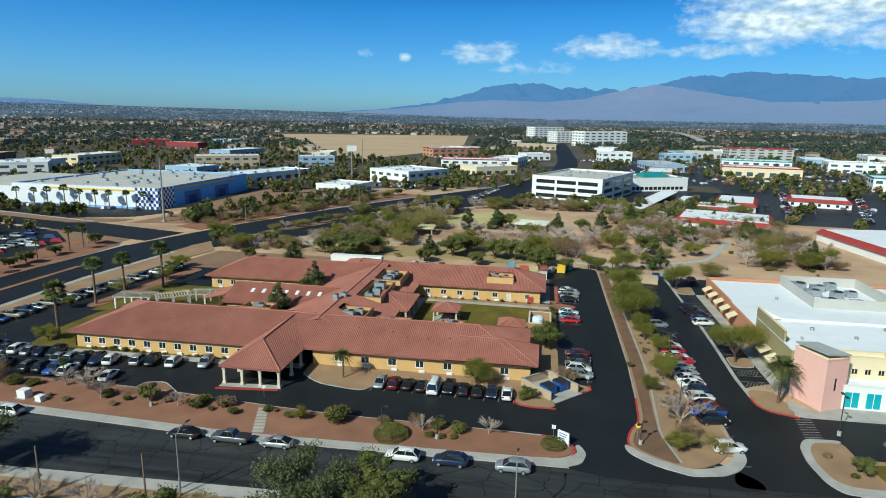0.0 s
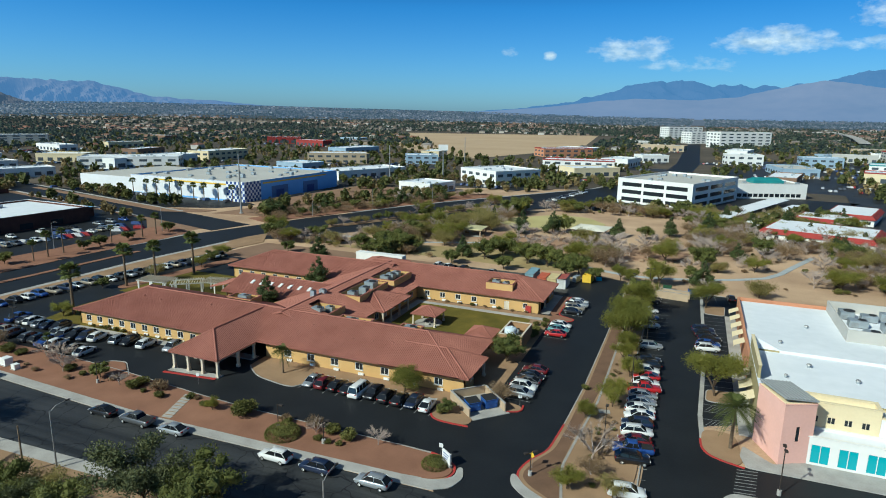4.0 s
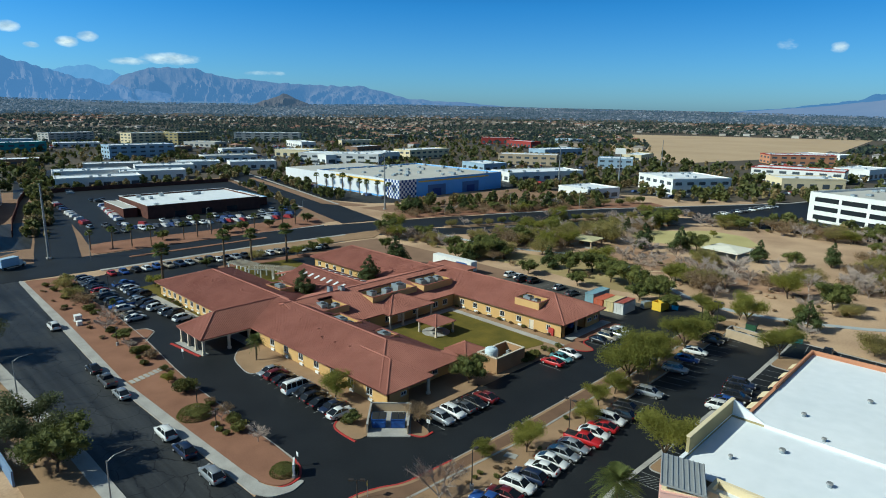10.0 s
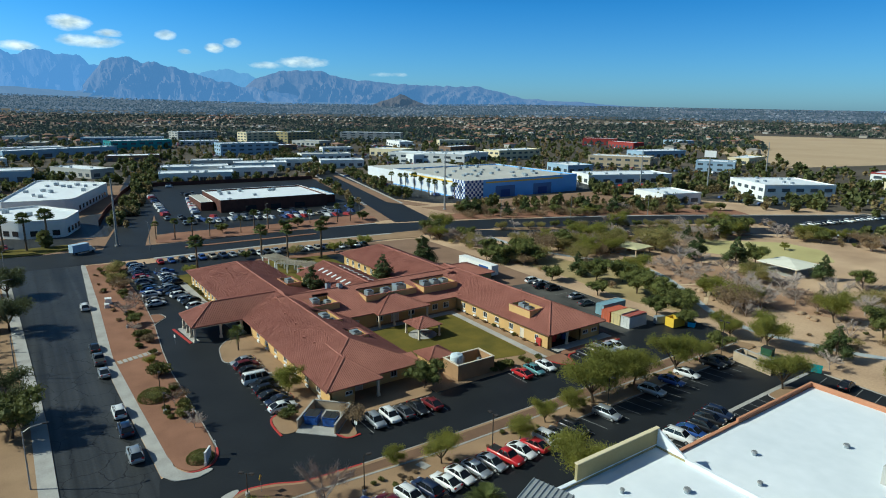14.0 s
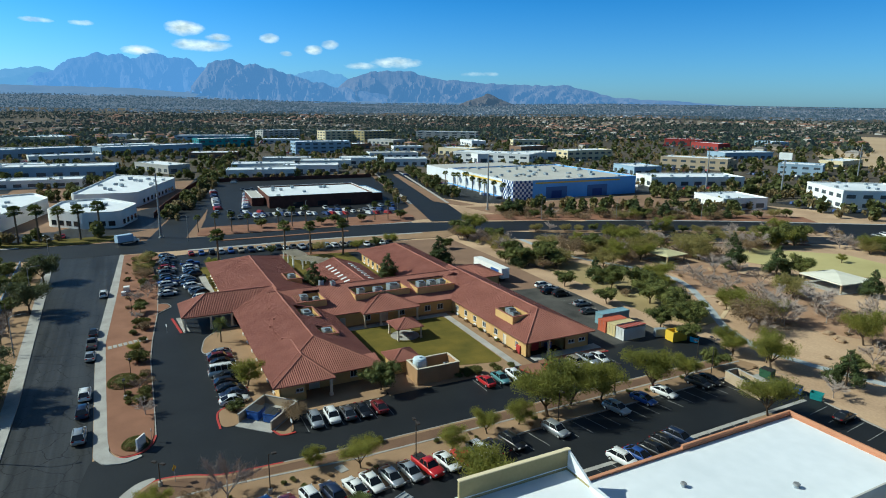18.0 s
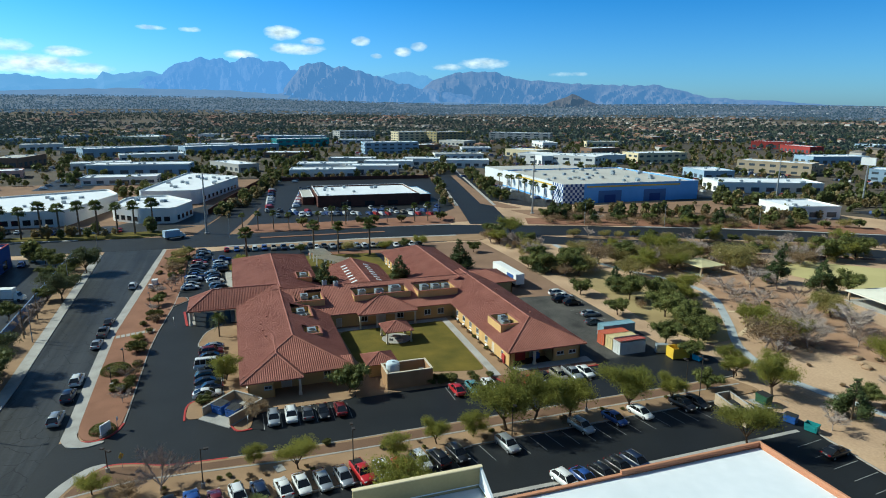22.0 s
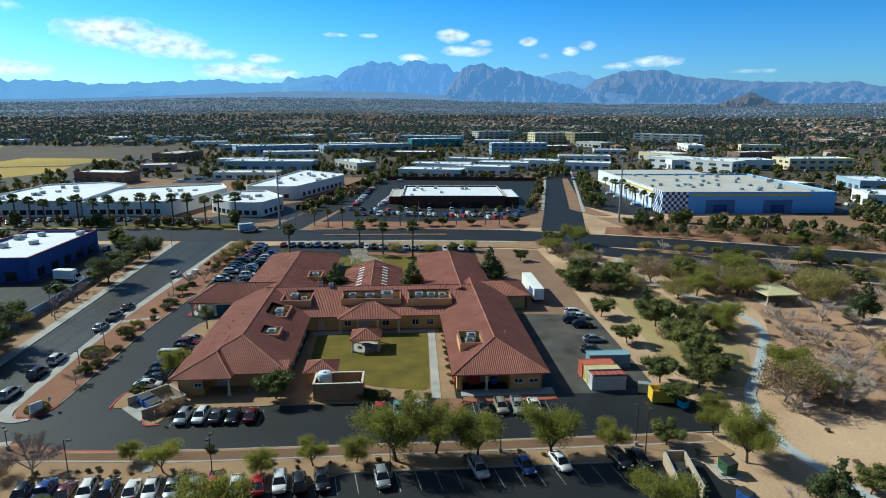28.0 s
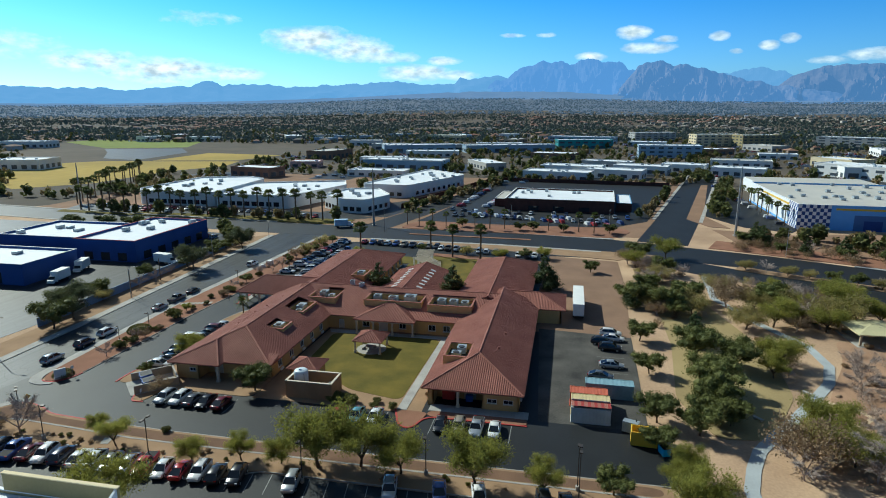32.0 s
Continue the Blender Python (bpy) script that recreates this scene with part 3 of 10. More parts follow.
# the strip between the two lanes, and the lot of the neighbour
STRIP_E = [(13.8, 84), (14.2, 86.5), (14.8, 88.6), (16.2, 91), (16.9, 99.3), (17.4, 112), (17.6, 150), (17.5, 188), (24, 190), (24.4, 170), (24.6, 132), (27.8, 128), (28.6, 104), (28.4, 88.5), (27.6, 84.5), (26, 81.8), (23.6, 80), (21, 79.2), (17.6, 80.8), (15.4, 82.2)]
slab("planting_strip", fillet(STRIP_E, 2.0), 0, 0.16, GRAVEL_TAN, "tan planting strip with trees between two lanes", "planting bed")
slab("planting_strip", fillet([(15.9, 82.4), (14.4, 84.4), (15.4, 88.4), (17.2, 92), (17.6, 99), (18.1, 116), (18.0, 187), (20.0, 187), (20.4, 116), (19.2, 97), (18.8, 88), (20.6, 79.8), (18.2, 81)], 2.2), 0.1, 0.17, MULCH, "brown mulch margin beside the lane", "planting bed")
slab("pavement", fillet([(13.2, 84), (13.6, 82), (15.2, 80.4), (17.6, 78.8), (21.3, 77.4), (25.6, 78.3), (28, 80), (29.6, 82.6), (29.9, 85.8), (28.7, 86), (28.2, 83.8), (26.8, 81.4), (24.4, 79.9), (21.4, 79.1), (17.8, 80.6), (15.4, 82.1), (13.9, 84.1)], 1.0), 0, 0.18, CONCRETE, "curved concrete kerb and pavement at the lane mouth", "pavement")
slab("parking_lot_neighbour", fillet([(24.6, 184), (25, 132), (28.4, 127), (29.2, 104), (29.2, 88), (28, 82), (26, 76), (42, 76.2), (40, 80), (39, 86), (41, 90.4), (45, 90.6), (45, 86), (62, 86), (62, 91), (140, 92), (140, 99.4), (48, 98.8), (42.2, 98), (38.4, 99.6), (36.4, 103), (36, 108), (44, 112), (44.6, 162), (80, 162), (80, 184.4), (49, 185.2), (38.4, 185.9), (36, 187.6), (31.5, 187), (30, 184)], 2.2),
     -0.1, 0.05, ASPHALT, "black asphalt parking lot of the store", "parking lot")
slab("planting_bed", fillet([(38.5, 80), (38.3, 84.6), (38.8, 88), (40, 90.1), (44.9, 90.5), (45, 86), (62, 86), (62, 91), (130, 91.6), (130, 78), (40.4, 77.6)], 1.2), 0, 0.16, GRAVEL_TAN, "gravel bed at the street corner", "planting bed")
slab("pavement", fillet([(39.6, 76.8), (38.2, 79), (37.7, 84), (38.3, 88.4), (40, 91), (44.8, 91.2), (44.8, 90.3), (40.8, 90), (39.4, 87.6), (38.9, 84), (39.4, 80), (41, 78.6), (130, 78.8), (130, 76.9)], 1.2), 0, 0.175, CONCRETE, "concrete pavement at the street corner", "pavement")
slab("store_front_walk", fillet([(42.2, 98.1), (96, 99.0), (96, 102.55), (49.2, 102.55), (45.6, 100.4), (42.0, 104.2), (41.4, 101)], 0.6), 0, 0.165, CONCRETE, "concrete walk before the store entry", "walk")
slab("lawn_corner", fillet([(46, 79.4), (45.6, 84.9), (62.6, 85.2), (63, 88), (130, 88), (130, 79.4)], 2.2), 0.1, 0.18, LAWN, "green lawn patch beside the street corner", "lawn")
slab("planting_bed", fillet([(36.4, 103.2), (36.6, 101), (38, 99.2), (41.8, 98), (41.5, 104), (41, 107.4), (36.6, 107.4)], 2.2), 0, 0.16, GRAVEL_TAN, "gravel bed with a red kerb and a palm", "planting bed")
slab("store_walk", [(41.7, 107.6), (44.5, 107.6), (44.5, 168), (41.7, 168)], 0, 0.16, CONCRETE, "concrete walk in front of the store", "walk")

slab("bin_pad", [(26, 184.6), (29.6, 184.4), (29.8, 187.4), (26.2, 187.6)], 0, 0.15, CONCRETE, "concrete pad of the green bin", "pad")
slab("parking_lot_warehouse", [(-182, -76), (-166, -72), (-165.5, 40), (-165, 78), (-172, 88), (-182, 54)], 0, 0.05, ROADTOP, "asphalt lot before the white warehouses", "parking lot")
slab("warehouse_bed", [(-165.4, -72), (-158, -70), (-154, 30), (-152.5, 70), (-156, 80), (-164.6, 80)], 0, 0.15, LAWN, "planted bed with palms before the warehouses", "planting bed")
slab("parking_lot_warehouse", [(-182, 56), (-176, 60), (-174, 92), (-190, 96), (-232, 104), (-232, 92)], 0, 0.045, ROADTOP, "asphalt lot between the white warehouses", "parking lot")

slab("valley_gutter", ribbon([(36.6, 104.4), (36.3, 112), (36.8, 130), (37.0, 148), (36.8, 165), (36.6, 184)], 0.36), 0, 0.056, CONCRETE, "pale concrete valley gutter along the store's lot", "gutter")
slab("planting_bed", fillet([(37.1, 117.6), (41.4, 118), (41.5, 123), (37.3, 122.6)], 1.2), 0, 0.16, GRAVEL_TAN, "tan gravel island with a tree beside the stalls", "planting bed")
slab("planting_bed", fillet([(37.2, 168.2), (41.6, 167.8), (42, 176), (37.2, 175)], 1.2), 0, 0.16, GRAVEL_TAN, "tan gravel island with a tree beside the stalls", "planting bed")

# kerbs
kerb_line("kerb", fillet([(37.1, 117.6), (41.4, 118), (41.5, 123), (37.3, 122.6)], 1.2), KERB, "pale kerb of the tree island", closed=True)
kerb_line("kerb", fillet([(37.2, 168.2), (41.6, 167.8), (42, 176), (37.2, 175)], 1.2), KERB, "pale kerb of the tree island", closed=True)
kerb_line("kerb", fillet([(-58, 86.6), (-59.4, 87.7), (-63.2, 90.7), (-66.6, 89.9), (-66.8, 87.4)], 1.0, False), KERB, "pale concrete kerb of the gravel peninsula")
kerb_line("kerb", fillet([(-81, 88.4), (-60, 87.4), (-41, 85.6), (-30, 84.9), (-3.4, 84.7), (1.5, 84.6)], 2.0, False), KERB, "pale concrete kerb of the parking lot")
kerb_line("kerb_red", fillet([(1.5, 84.6), (3.6, 84.2), (5.6, 83), (6.3, 81.2), (5.8, 79.4), (4.6, 78.2)], 2.0, False), REDPAINT, "red painted kerb at the drive mouth", 0.3)
kerb_line("kerb_red", fillet([(17.0, 100), (16.4, 91.4), (14.7, 88.6), (13.7, 84.4), (15.2, 82), (17.4, 80.7)], 2.0, False), REDPAINT, "red painted kerb of the lane", 0.3)
kerb_line("kerb", fillet([(17.0, 100.2), (17.5, 114), (17.6, 150), (17.4, 190)], 2.0, False), KERB, "pale concrete kerb of the lane")
kerb_line("kerb", fillet([(20.5, 80.6), (19, 88), (19.6, 97), (20.6, 110), (20.6, 150), (20.4, 188)], 2.0, False), KERB, "low concrete mow strip in the planting strip", 0.35, 0.2)
kerb_line("kerb", [(80, 184.6), (49, 185.4), (38.4, 186.1), (36, 187.8)], KERB, "pale concrete kerb of the store's lot")
kerb_line("kerb", fillet([(24.5, 184), (24.7, 133), (28.2, 128), (28.8, 104), (28.8, 88)], 2.0, False), KERB, "pale concrete kerb of the store's lot")
kerb_line("kerb_red", fillet([(-3.2, 95.2), (-2.2, 93.8), (0, 93.4), (3.7, 93.5)], 2.0, False), REDPAINT, "red painted kerb at the bin enclosure", 0.3)
kerb_line("kerb_red", fillet([(7.6, 100.5), (9.9, 101.4), (9.6, 103.6)], 2.0, False), REDPAINT, "red painted kerb at the bin enclosure", 0.3)
kerb_line("kerb_red", fillet([(-53.6, 90.2), (-42.8, 91.4)], 2.0, False), REDPAINT, "red painted kerb below the portico", 0.5, 0.18)
kerb_line("kerb_red", fillet([(36.3, 104), (36.5, 101), (38, 99.1), (41.9, 97.9)], 2.0, False), REDPAINT, "red painted kerb below the palm", 0.3)
kerb_line("kerb", fillet([(-41.3, 99), (-40.5, 98), (-37, 95.4), (-30, 94.1), (-28, 94.7), (-27, 99.3), (-3.4, 99.3)], 2.0, False), KERB, "pale concrete kerb of the front bed")
kerb_line("kerb_red", fillet([(3.7, 146.6), (8.8, 148.4), (9.4, 150.6), (5.1, 152.0), (5.1, 168.4)], 2.0, False), REDPAINT, "red painted kerb at the wing end", 0.3)

# the park
slab("park_lawn", fillet([(-36, 196), (-10, 193), (3, 197), (2, 205), (-14, 213), (-34, 215), (-70, 208), (-84, 196)], 2.2), 0, 0.06, DRYLAWN, "dry straw-coloured park lawn", "lawn")
slab("park_lawn", fillet([(-36.2, 261), (-46, 270), (-48.5, 280), (-40, 288), (-27, 302), (-12, 300), (-1, 284), (-10, 272), (-18, 266.5)], 3.0), 0, 0.06, PALELAWN, "pale yellow-green ball lawn in the park", "lawn")
slab("dry_wash", fillet([(-46, 231), (-33, 228), (-12, 217.5), (-5, 222.5), (4, 214), (16, 219), (30, 226), (34, 240), (14, 241), (-6, 247), (-26, 247), (-40, 251)], 4.0), 0, 0.05, WASHSOIL, "red-brown stony bed of the dry wash", "wash")
PATH = [(72, 250), (64, 232), (59, 220), (54.4, 212.6), (46, 206.6), (37, 202.2), (28, 199.4), (22, 198.2), (16, 198.4), (10.5, 200.1), (5.5, 202.2), (0.5, 205.7), (-3.4, 208.8), (-12.5, 215.2), (-21.5, 221.2), (-29.8, 224.2), (-40, 223.9), (-55, 217), (-72, 212), (-95, 214)]
slab("park_path", ribbon(PATH, 0.95), 0, 0.09, mat("path_concrete", (0.42, 0.45, 0.46), (0.33, 0.35, 0.36), 0.3, 0.9, 0.1, 12), "pale blue-grey concrete path winding through the park", "path")
slab("park_path", ribbon([(0.8, 207), (-3.2, 214), (-5.4, 219.6), (-8.6, 223), (-11.6, 221.6), (-13.4, 217.2)], 0.5), 0, 0.08, mat("trail_gravel", (0.62, 0.48, 0.32), (0.50, 0.37, 0.24), 0.2, 0.97, 0.4, 20), "narrow pale gravel loop beside the path", "path")
# lots farther off
slab("parking_lot_store", [(-190, 112), (-168, 108), (-164, 150), (-166, 190), (-186, 208), (-330, 240), (-330, 132)], 0, 0.05, ASPHALT, "asphalt parking lot of the brick store", "parking lot")
slab("planting_bed", fillet([(-163, 106.5), (-150.5, 104.5), (-148.6, 130), (-148.2, 150), (-145.5, 178), (-146, 192), (-160, 199), (-168, 196), (-165, 150), (-168, 112)], 4), 0, 0.17, GRAVEL, "red gravel bed along the avenue", "planting bed")
slab("parking_lot_shop", [(-138, -160), (-131, 0), (-124, 50), (-30, 55), (0, 52), (20, -40), (-60, -90)], 0, 0.05, ROADTOP, "grey asphalt yard of the blue shop", "parking lot")
slab("parking_lot_office", [(-60, 335), (-20, 322), (75, 330), (120, 420), (60, 430), (-30, 400)], 0, 0.05, ASPHALT, "asphalt parking lot round the white office", "parking lot")
slab("parking_lot_plaza", [(60, 470), (330, 430), (360, 640), (240, 760), (70, 780), (45, 600)], 0, 0.035, ROADTOP, "asphalt parking lots and drives of the shopping district", "parking lot")
slab("parking_lot_hall", [(-330, 262.5), (-205, 236), (-180, 246), (-171, 262), (-178.6, 266.5), (-330, 266)], 0, 0.045, ASPHALT, "asphalt drive and lot before the play centre", "parking lot")
slab("planting_bed", [(-330, 257.5), (-196, 226), (-178, 232), (-176, 240), (-206, 235.2), (-330, 261.5)], 0, 0.15, BROWNVERGE, "tan gravel bed beside the side road", "planting bed")
slab("verge", [(-345, -95), (-168, -90), (-156, 30), (-149, 92), (-149, 200), (-152, 212), (-190, 232), (-345, 268)], -0.1, 0.02, BROWNVERGE, "brown desert verges round the businesses", "ground")
slab("verge", [(-172, 232), (-144, 236), (-118, 298), (-84, 356), (-110, 372), (-168, 360), (-176, 300), (-166, 262)], 0, 0.05, BROWNVERGE, "brown desert verge before the play centre", "ground")
slab("parking_lot_plaza", [(100, 300), (240, 280), (300, 420), (120, 460)], 0, 0.05, ROADTOP, "asphalt parking lot of the shopping plaza", "parking lot")
slab("avenue_bed", ribbon([(-82, 228), (-70, 253), (-57, 280), (-42, 306)], 1.0), 0, 0.16, GRAVEL, "red gravel verge beside the avenue", "planting bed")
slab("avenue_bed", ribbon([(-142, 226), (-134, 246), (-124, 268), (-110, 298), (-95, 328), (-76, 358)], 7.5), 0, 0.16, GRAVEL, "red gravel verge beside the avenue", "planting bed")
slab("sand_field", [(-190, 640), (-330, 760), (-680, 1360), (-190, 1540), (-120, 900)], 0, 0.05, mat("bare_sand", (0.50, 0.37, 0.24), (0.42, 0.30, 0.19), 0.01, 0.97, 0.2, 10), "wide field of bare pale sand", "field")
TURF = mat("yellow_turf", (0.44, 0.31, 0.075), (0.29, 0.215, 0.058), 0.012, 0.97, 0.2, 12)
slab("yellow_field", [(-225, -165), (-262, -138), (-345, -138), (-396, -120), (-440, -132), (-415, -262), (-330, -330)], 0, 0.05, TURF, "field of yellow dormant turf", "field")
slab("yellow_field", [(-432, -218), (-450, -140), (-520, -128), (-535, -222)], 0, 0.05, TURF, "field of yellow dormant turf", "field")
slab("green_field", [(-585, -396), (-622, -308), (-790, -385), (-760, -560), (-700, -560)], 0, 0.05, mat("green_turf", (0.22, 0.26, 0.06), (0.15, 0.18, 0.045), 0.012, 0.97, 0.2, 12), "broad yellow-green sports field", "field")
slab("parking_lot_school", [(-432, -236), (-540, -252), (-600, -300), (-575, -390), (-520, -340), (-446, -284)], 0, 0.045, ROADTOP, "grey asphalt lot between the fields", "parking lot")


def offset_line(line, d):
    out = []
    for i, p in enumerate(line):
        a, b = Vector(line[max(i - 1, 0)]), Vector(line[min(i + 1, len(line) - 1)])
        t = (b - a).normalized()
        out.append((p[0] - t.y * d, p[1] + t.x * d))
    return out


# pavements of the avenue and the side road, broken at the crossings
for lo, hi, side in ((0, 4, 1), (0, 3, -1), (5, 7, 1), (4, 7, -1), (8, 14, 1)):
    seg = offset_line(AV, 11.7 * side)[lo:hi]
    slab("pavement", ribbon(seg, 0.9), 0, 0.16, CONCRETE, "pale concrete pavement along the avenue", "pavement")
for d in (9.8, -9.8):
    slab("pavement", ribbon(offset_line([(-190, 221), (-365, 264), (-520, 300)], d), 0.8), 0, 0.16, CONCRETE, "pale concrete pavement along the side road", "pavement")
for line in ([(-112, 178), (-121.5, 118), (-121.5, 104), (-119, 92.4)],):
    kerb_line("kerb", line, KERB, "pale concrete kerb of the west lot")
slab("lot_island", fillet([(-108, 126), (-104, 126), (-99, 165), (-103.5, 166)], 2.2), 0, 0.17, GRAVEL, "red gravel island in the west lot", "planting bed")
slab("avenue_verge", [(-126.6, 106), (-122, 106), (-122, 118), (-112.5, 178), (-110, 190), (-119, 204), (-121.5, 196), (-125.5, 150)], 0, 0.15, GRAVEL_TAN, "tan gravel verge between lot and avenue", "planting bed")

# ---- the care home ----
def clip_span(poly, u):
    """The span of v over which the line at u lies in a convex polygon of (u, v)."""
    vs = []
    for (u0, v0), (u1, v1) in zip(poly, poly[1:] + poly[:1]):
        if (u0 - u) * (u1 - u) <= 0 and abs(u1 - u0) > 1e-9:
            vs.append(v0 + (v1 - v0) * (u - u0) / (u1 - u0))
    return (min(vs), max(vs)) if len(vs) > 1 else None


def roof_plane(parent, pts, pitch=0.36, thick=0.22, holes=()):
    """A tiled roof slope: a slab with rows of rounded clay pans from eave to ridge. holes: boxes x0, x1, y0, y1 without rows."""
    P = [Vector(p) for p in pts]
    nrm = (P[1] - P[0]).cross(P[2] - P[0]).normalized()
    if nrm.z < 0:
        nrm, P = -nrm, P[::-1]
    bm = bmesh.new()
    top = [bm.verts.new(p) for p in P]
    low = [bm.verts.new(p - Vector((0, 0, thick))) for p in P]
    bm.faces.new(top)
    bm.faces.new(low[::-1])
    for i in range(len(P)):
        j = (i + 1) % len(P)
        bm.faces.new((low[i], low[j], top[j], top[i]))
    for x0, x1, y0, y1 in holes:
        if max(p.x for p in P) > x0 and min(p.x for p in P) < x1 and max(p.y for p in P) > y0 and min(p.y for p in P) < y1:
            for co, no in (((x0, 0, 0), (1, 0, 0)), ((x1, 0, 0), (1, 0, 0)), ((0, y0, 0), (0, 1, 0)), ((0, y1, 0), (0, 1, 0))):
                bmesh.ops.bisect_plane(bm, geom=bm.verts[:] + bm.edges[:] + bm.faces[:], plane_co=co, plane_no=no)
            gone = [f for f in bm.faces if x0 < f.calc_center_median().x < x1 and y0 < f.calc_center_median().y < y1]
            bmesh.ops.delete(bm, geom=gone, context="FACES")
    slope = part("roof", bm, TILE, parent)
    down = Vector((nrm.x, nrm.y, 0)).normalized()
    side = Vector((-down.y, down.x, 0))
    fall = side.cross(nrm).normalized()
    if fall.z > 0:
        fall = -fall
    o = P[0]
    poly = [((p - o).dot(side), (p - o).dot(fall)) for p in P]
    lo, hi = min(u for u, _ in poly), max(u for u, _ in poly)
    verts, faces = [], []
    u = lo + pitch / 2
    while u < hi:
        span = clip_span(poly, u)
        if span and span[1] - span[0] > 0.3:
            a, b = span[0] + 0.05, span[1] + 0.06
            cuts = [(a, b)]
            for x0, x1, y0, y1 in holes:
                inside = [v for v in np.arange(a, b, 0.3) if x0 < (o + side * u + fall * v).x < x1 and y0 < (o + side * u + fall * v).y < y1]
                if inside:
                    cuts = [(a, inside[0] - 0.2), (inside[-1] + 0.2, b)]
            for c0, c1 in cuts:
                if c1 - c0 < 0.3:
                    continue
                k = len(verts)
                for v in (c0, c1):
                    base = o + side * u + fall * v
                    for du, h in ((-0.13, -0.01), (-0.07, 0.075), (0.07, 0.075), (0.13, -0.01)):
                        verts.append(base + side * du + nrm * h)
                faces += [(k, k + 1, k + 5, k + 4), (k + 1, k + 2, k + 6, k + 5), (k + 2, k + 3, k + 7, k + 6), (k + 4, k + 5, k + 6, k + 7)]
        u += pitch
    if faces:
        rows = part("tiling", raw_mesh("tiling", verts, faces, TILE), None, slope)
        tagged(rows, kind="stuff")
    return slope


def ridge_cap(parent, a, b, r=0.16):
    bm = bmesh.new()
    tube(bm, Vector(a) + Vector((0, 0, 0.02)), Vector(b) + Vector((0, 0, 0.02)), r, n=6)
    return part("ridge_cap", bm, TILE, parent)


def hip_roof(parent, x0, x1, y0, y1, ze, zr, axis="x", lo=True, hi=True, holes=(), run=None, caps=True):
    """A hipped roof with its ridge along the axis; an end that is not hipped ends upright in another roof."""
    if axis == "x":
        m, half = (y0 + y1) / 2, (y1 - y0) / 2
        run = half if run is None else run
        a, b = (x0 + run if lo else x0, m, zr), (x1 - run if hi else x1, m, zr)
        c = [(x0, y0, ze), (x1, y0, ze), (x1, y1, ze), (x0, y1, ze)]
        planes = [[c[0], c[1], b, a], [c[2], c[3], a, b]]
        if lo:
            planes.append([c[3], c[0], a])
        if hi:
            planes.append([c[1], c[2], b])
        ends = [(a, c[0], c[3], lo), (b, c[1], c[2], hi)]
    else:
        m, half = (x0 + x1) / 2, (x1 - x0) / 2
        run = half if run is None else run
        a, b = (m, y0 + run if lo else y0, zr), (m, y1 - run if hi else y1, zr)
        c = [(x0, y0, ze), (x1, y0, ze), (x1, y1, ze), (x0, y1, ze)]
        planes = [[c[1], c[2], b, a], [c[3], c[0], a, b]]
        if lo:
            planes.append([c[0], c[1], a])
        if hi:
            planes.append([c[2], c[3], b])
        ends = [(a, c[0], c[1], lo), (b, c[2], c[3], hi)]
    for p in planes:
        roof_plane(parent, p, holes=holes)
    if caps:
        ridge_cap(parent, a, b)
        for top, e0, e1, hipped in ends:
            if hipped:
                ridge_cap(parent, top, e0)
                ridge_cap(parent, top, e1)


def wall_run(parent, p0, p1, h, th=0.3, openings=(), material=None, z0=0.0, name="wall"):
    """A wall between two plan points with openings (distance, width, sill, head) cut through it. Its outer face is on the right of the way from p0 to p1."""
    a, b = Vector((*p0, 0)), Vector((*p1, 0))
    L = (b - a).length
    d = (b - a) / L
    rz = math.degrees(math.atan2(d.y, d.x))
    m = pose(a.x, a.y, z0, 0, 0, rz)
    xs = sorted({0.0, L, *(c - w / 2 for c, w, _, _ in openings), *(c + w / 2 for c, w, _, _ in openings)})
    zs = sorted({0.0, h, *(o[2] for o in openings), *(o[3] for o in openings)})

    def solid(i, k):
        if not (0 <= i < len(xs) - 1 and 0 <= k < len(zs) - 1):
            return False
        x, z = (xs[i] + xs[i + 1]) / 2, (zs[k] + zs[k + 1]) / 2
        return not any(abs(x - c) < w / 2 and lo < z < hi for c, w, lo, hi in openings)
    bm = bmesh.new()
    seen = {}

    def vert(i, k, y):
        if (i, k, y) not in seen:
            seen[i, k, y] = bm.verts.new(m @ Vector((xs[i], y, zs[k])))
        return seen[i, k, y]
    for i in range(len(xs) - 1):
        for k in range(len(zs) - 1):
            if solid(i, k):
                bm.faces.new([vert(*q, 0) for q in ((i, k), (i + 1, k), (i + 1, k + 1), (i, k + 1))])
                bm.faces.new([vert(*q, th) for q in ((i, k + 1), (i + 1, k + 1), (i + 1, k), (i, k))])
                for di, dk, p, q in ((0, -1, (i, k), (i + 1, k)), (0, 1, (i + 1, k + 1), (i, k + 1)), (-1, 0, (i, k + 1), (i, k)), (1, 0, (i + 1, k), (i + 1, k + 1))):
                    if not solid(i + di, k + dk):
                        bm.faces.new((vert(*q, 0), vert(*p, 0), vert(*p, th), vert(*q, th)))
    return part(name, bm, material or STUCCO, parent), m




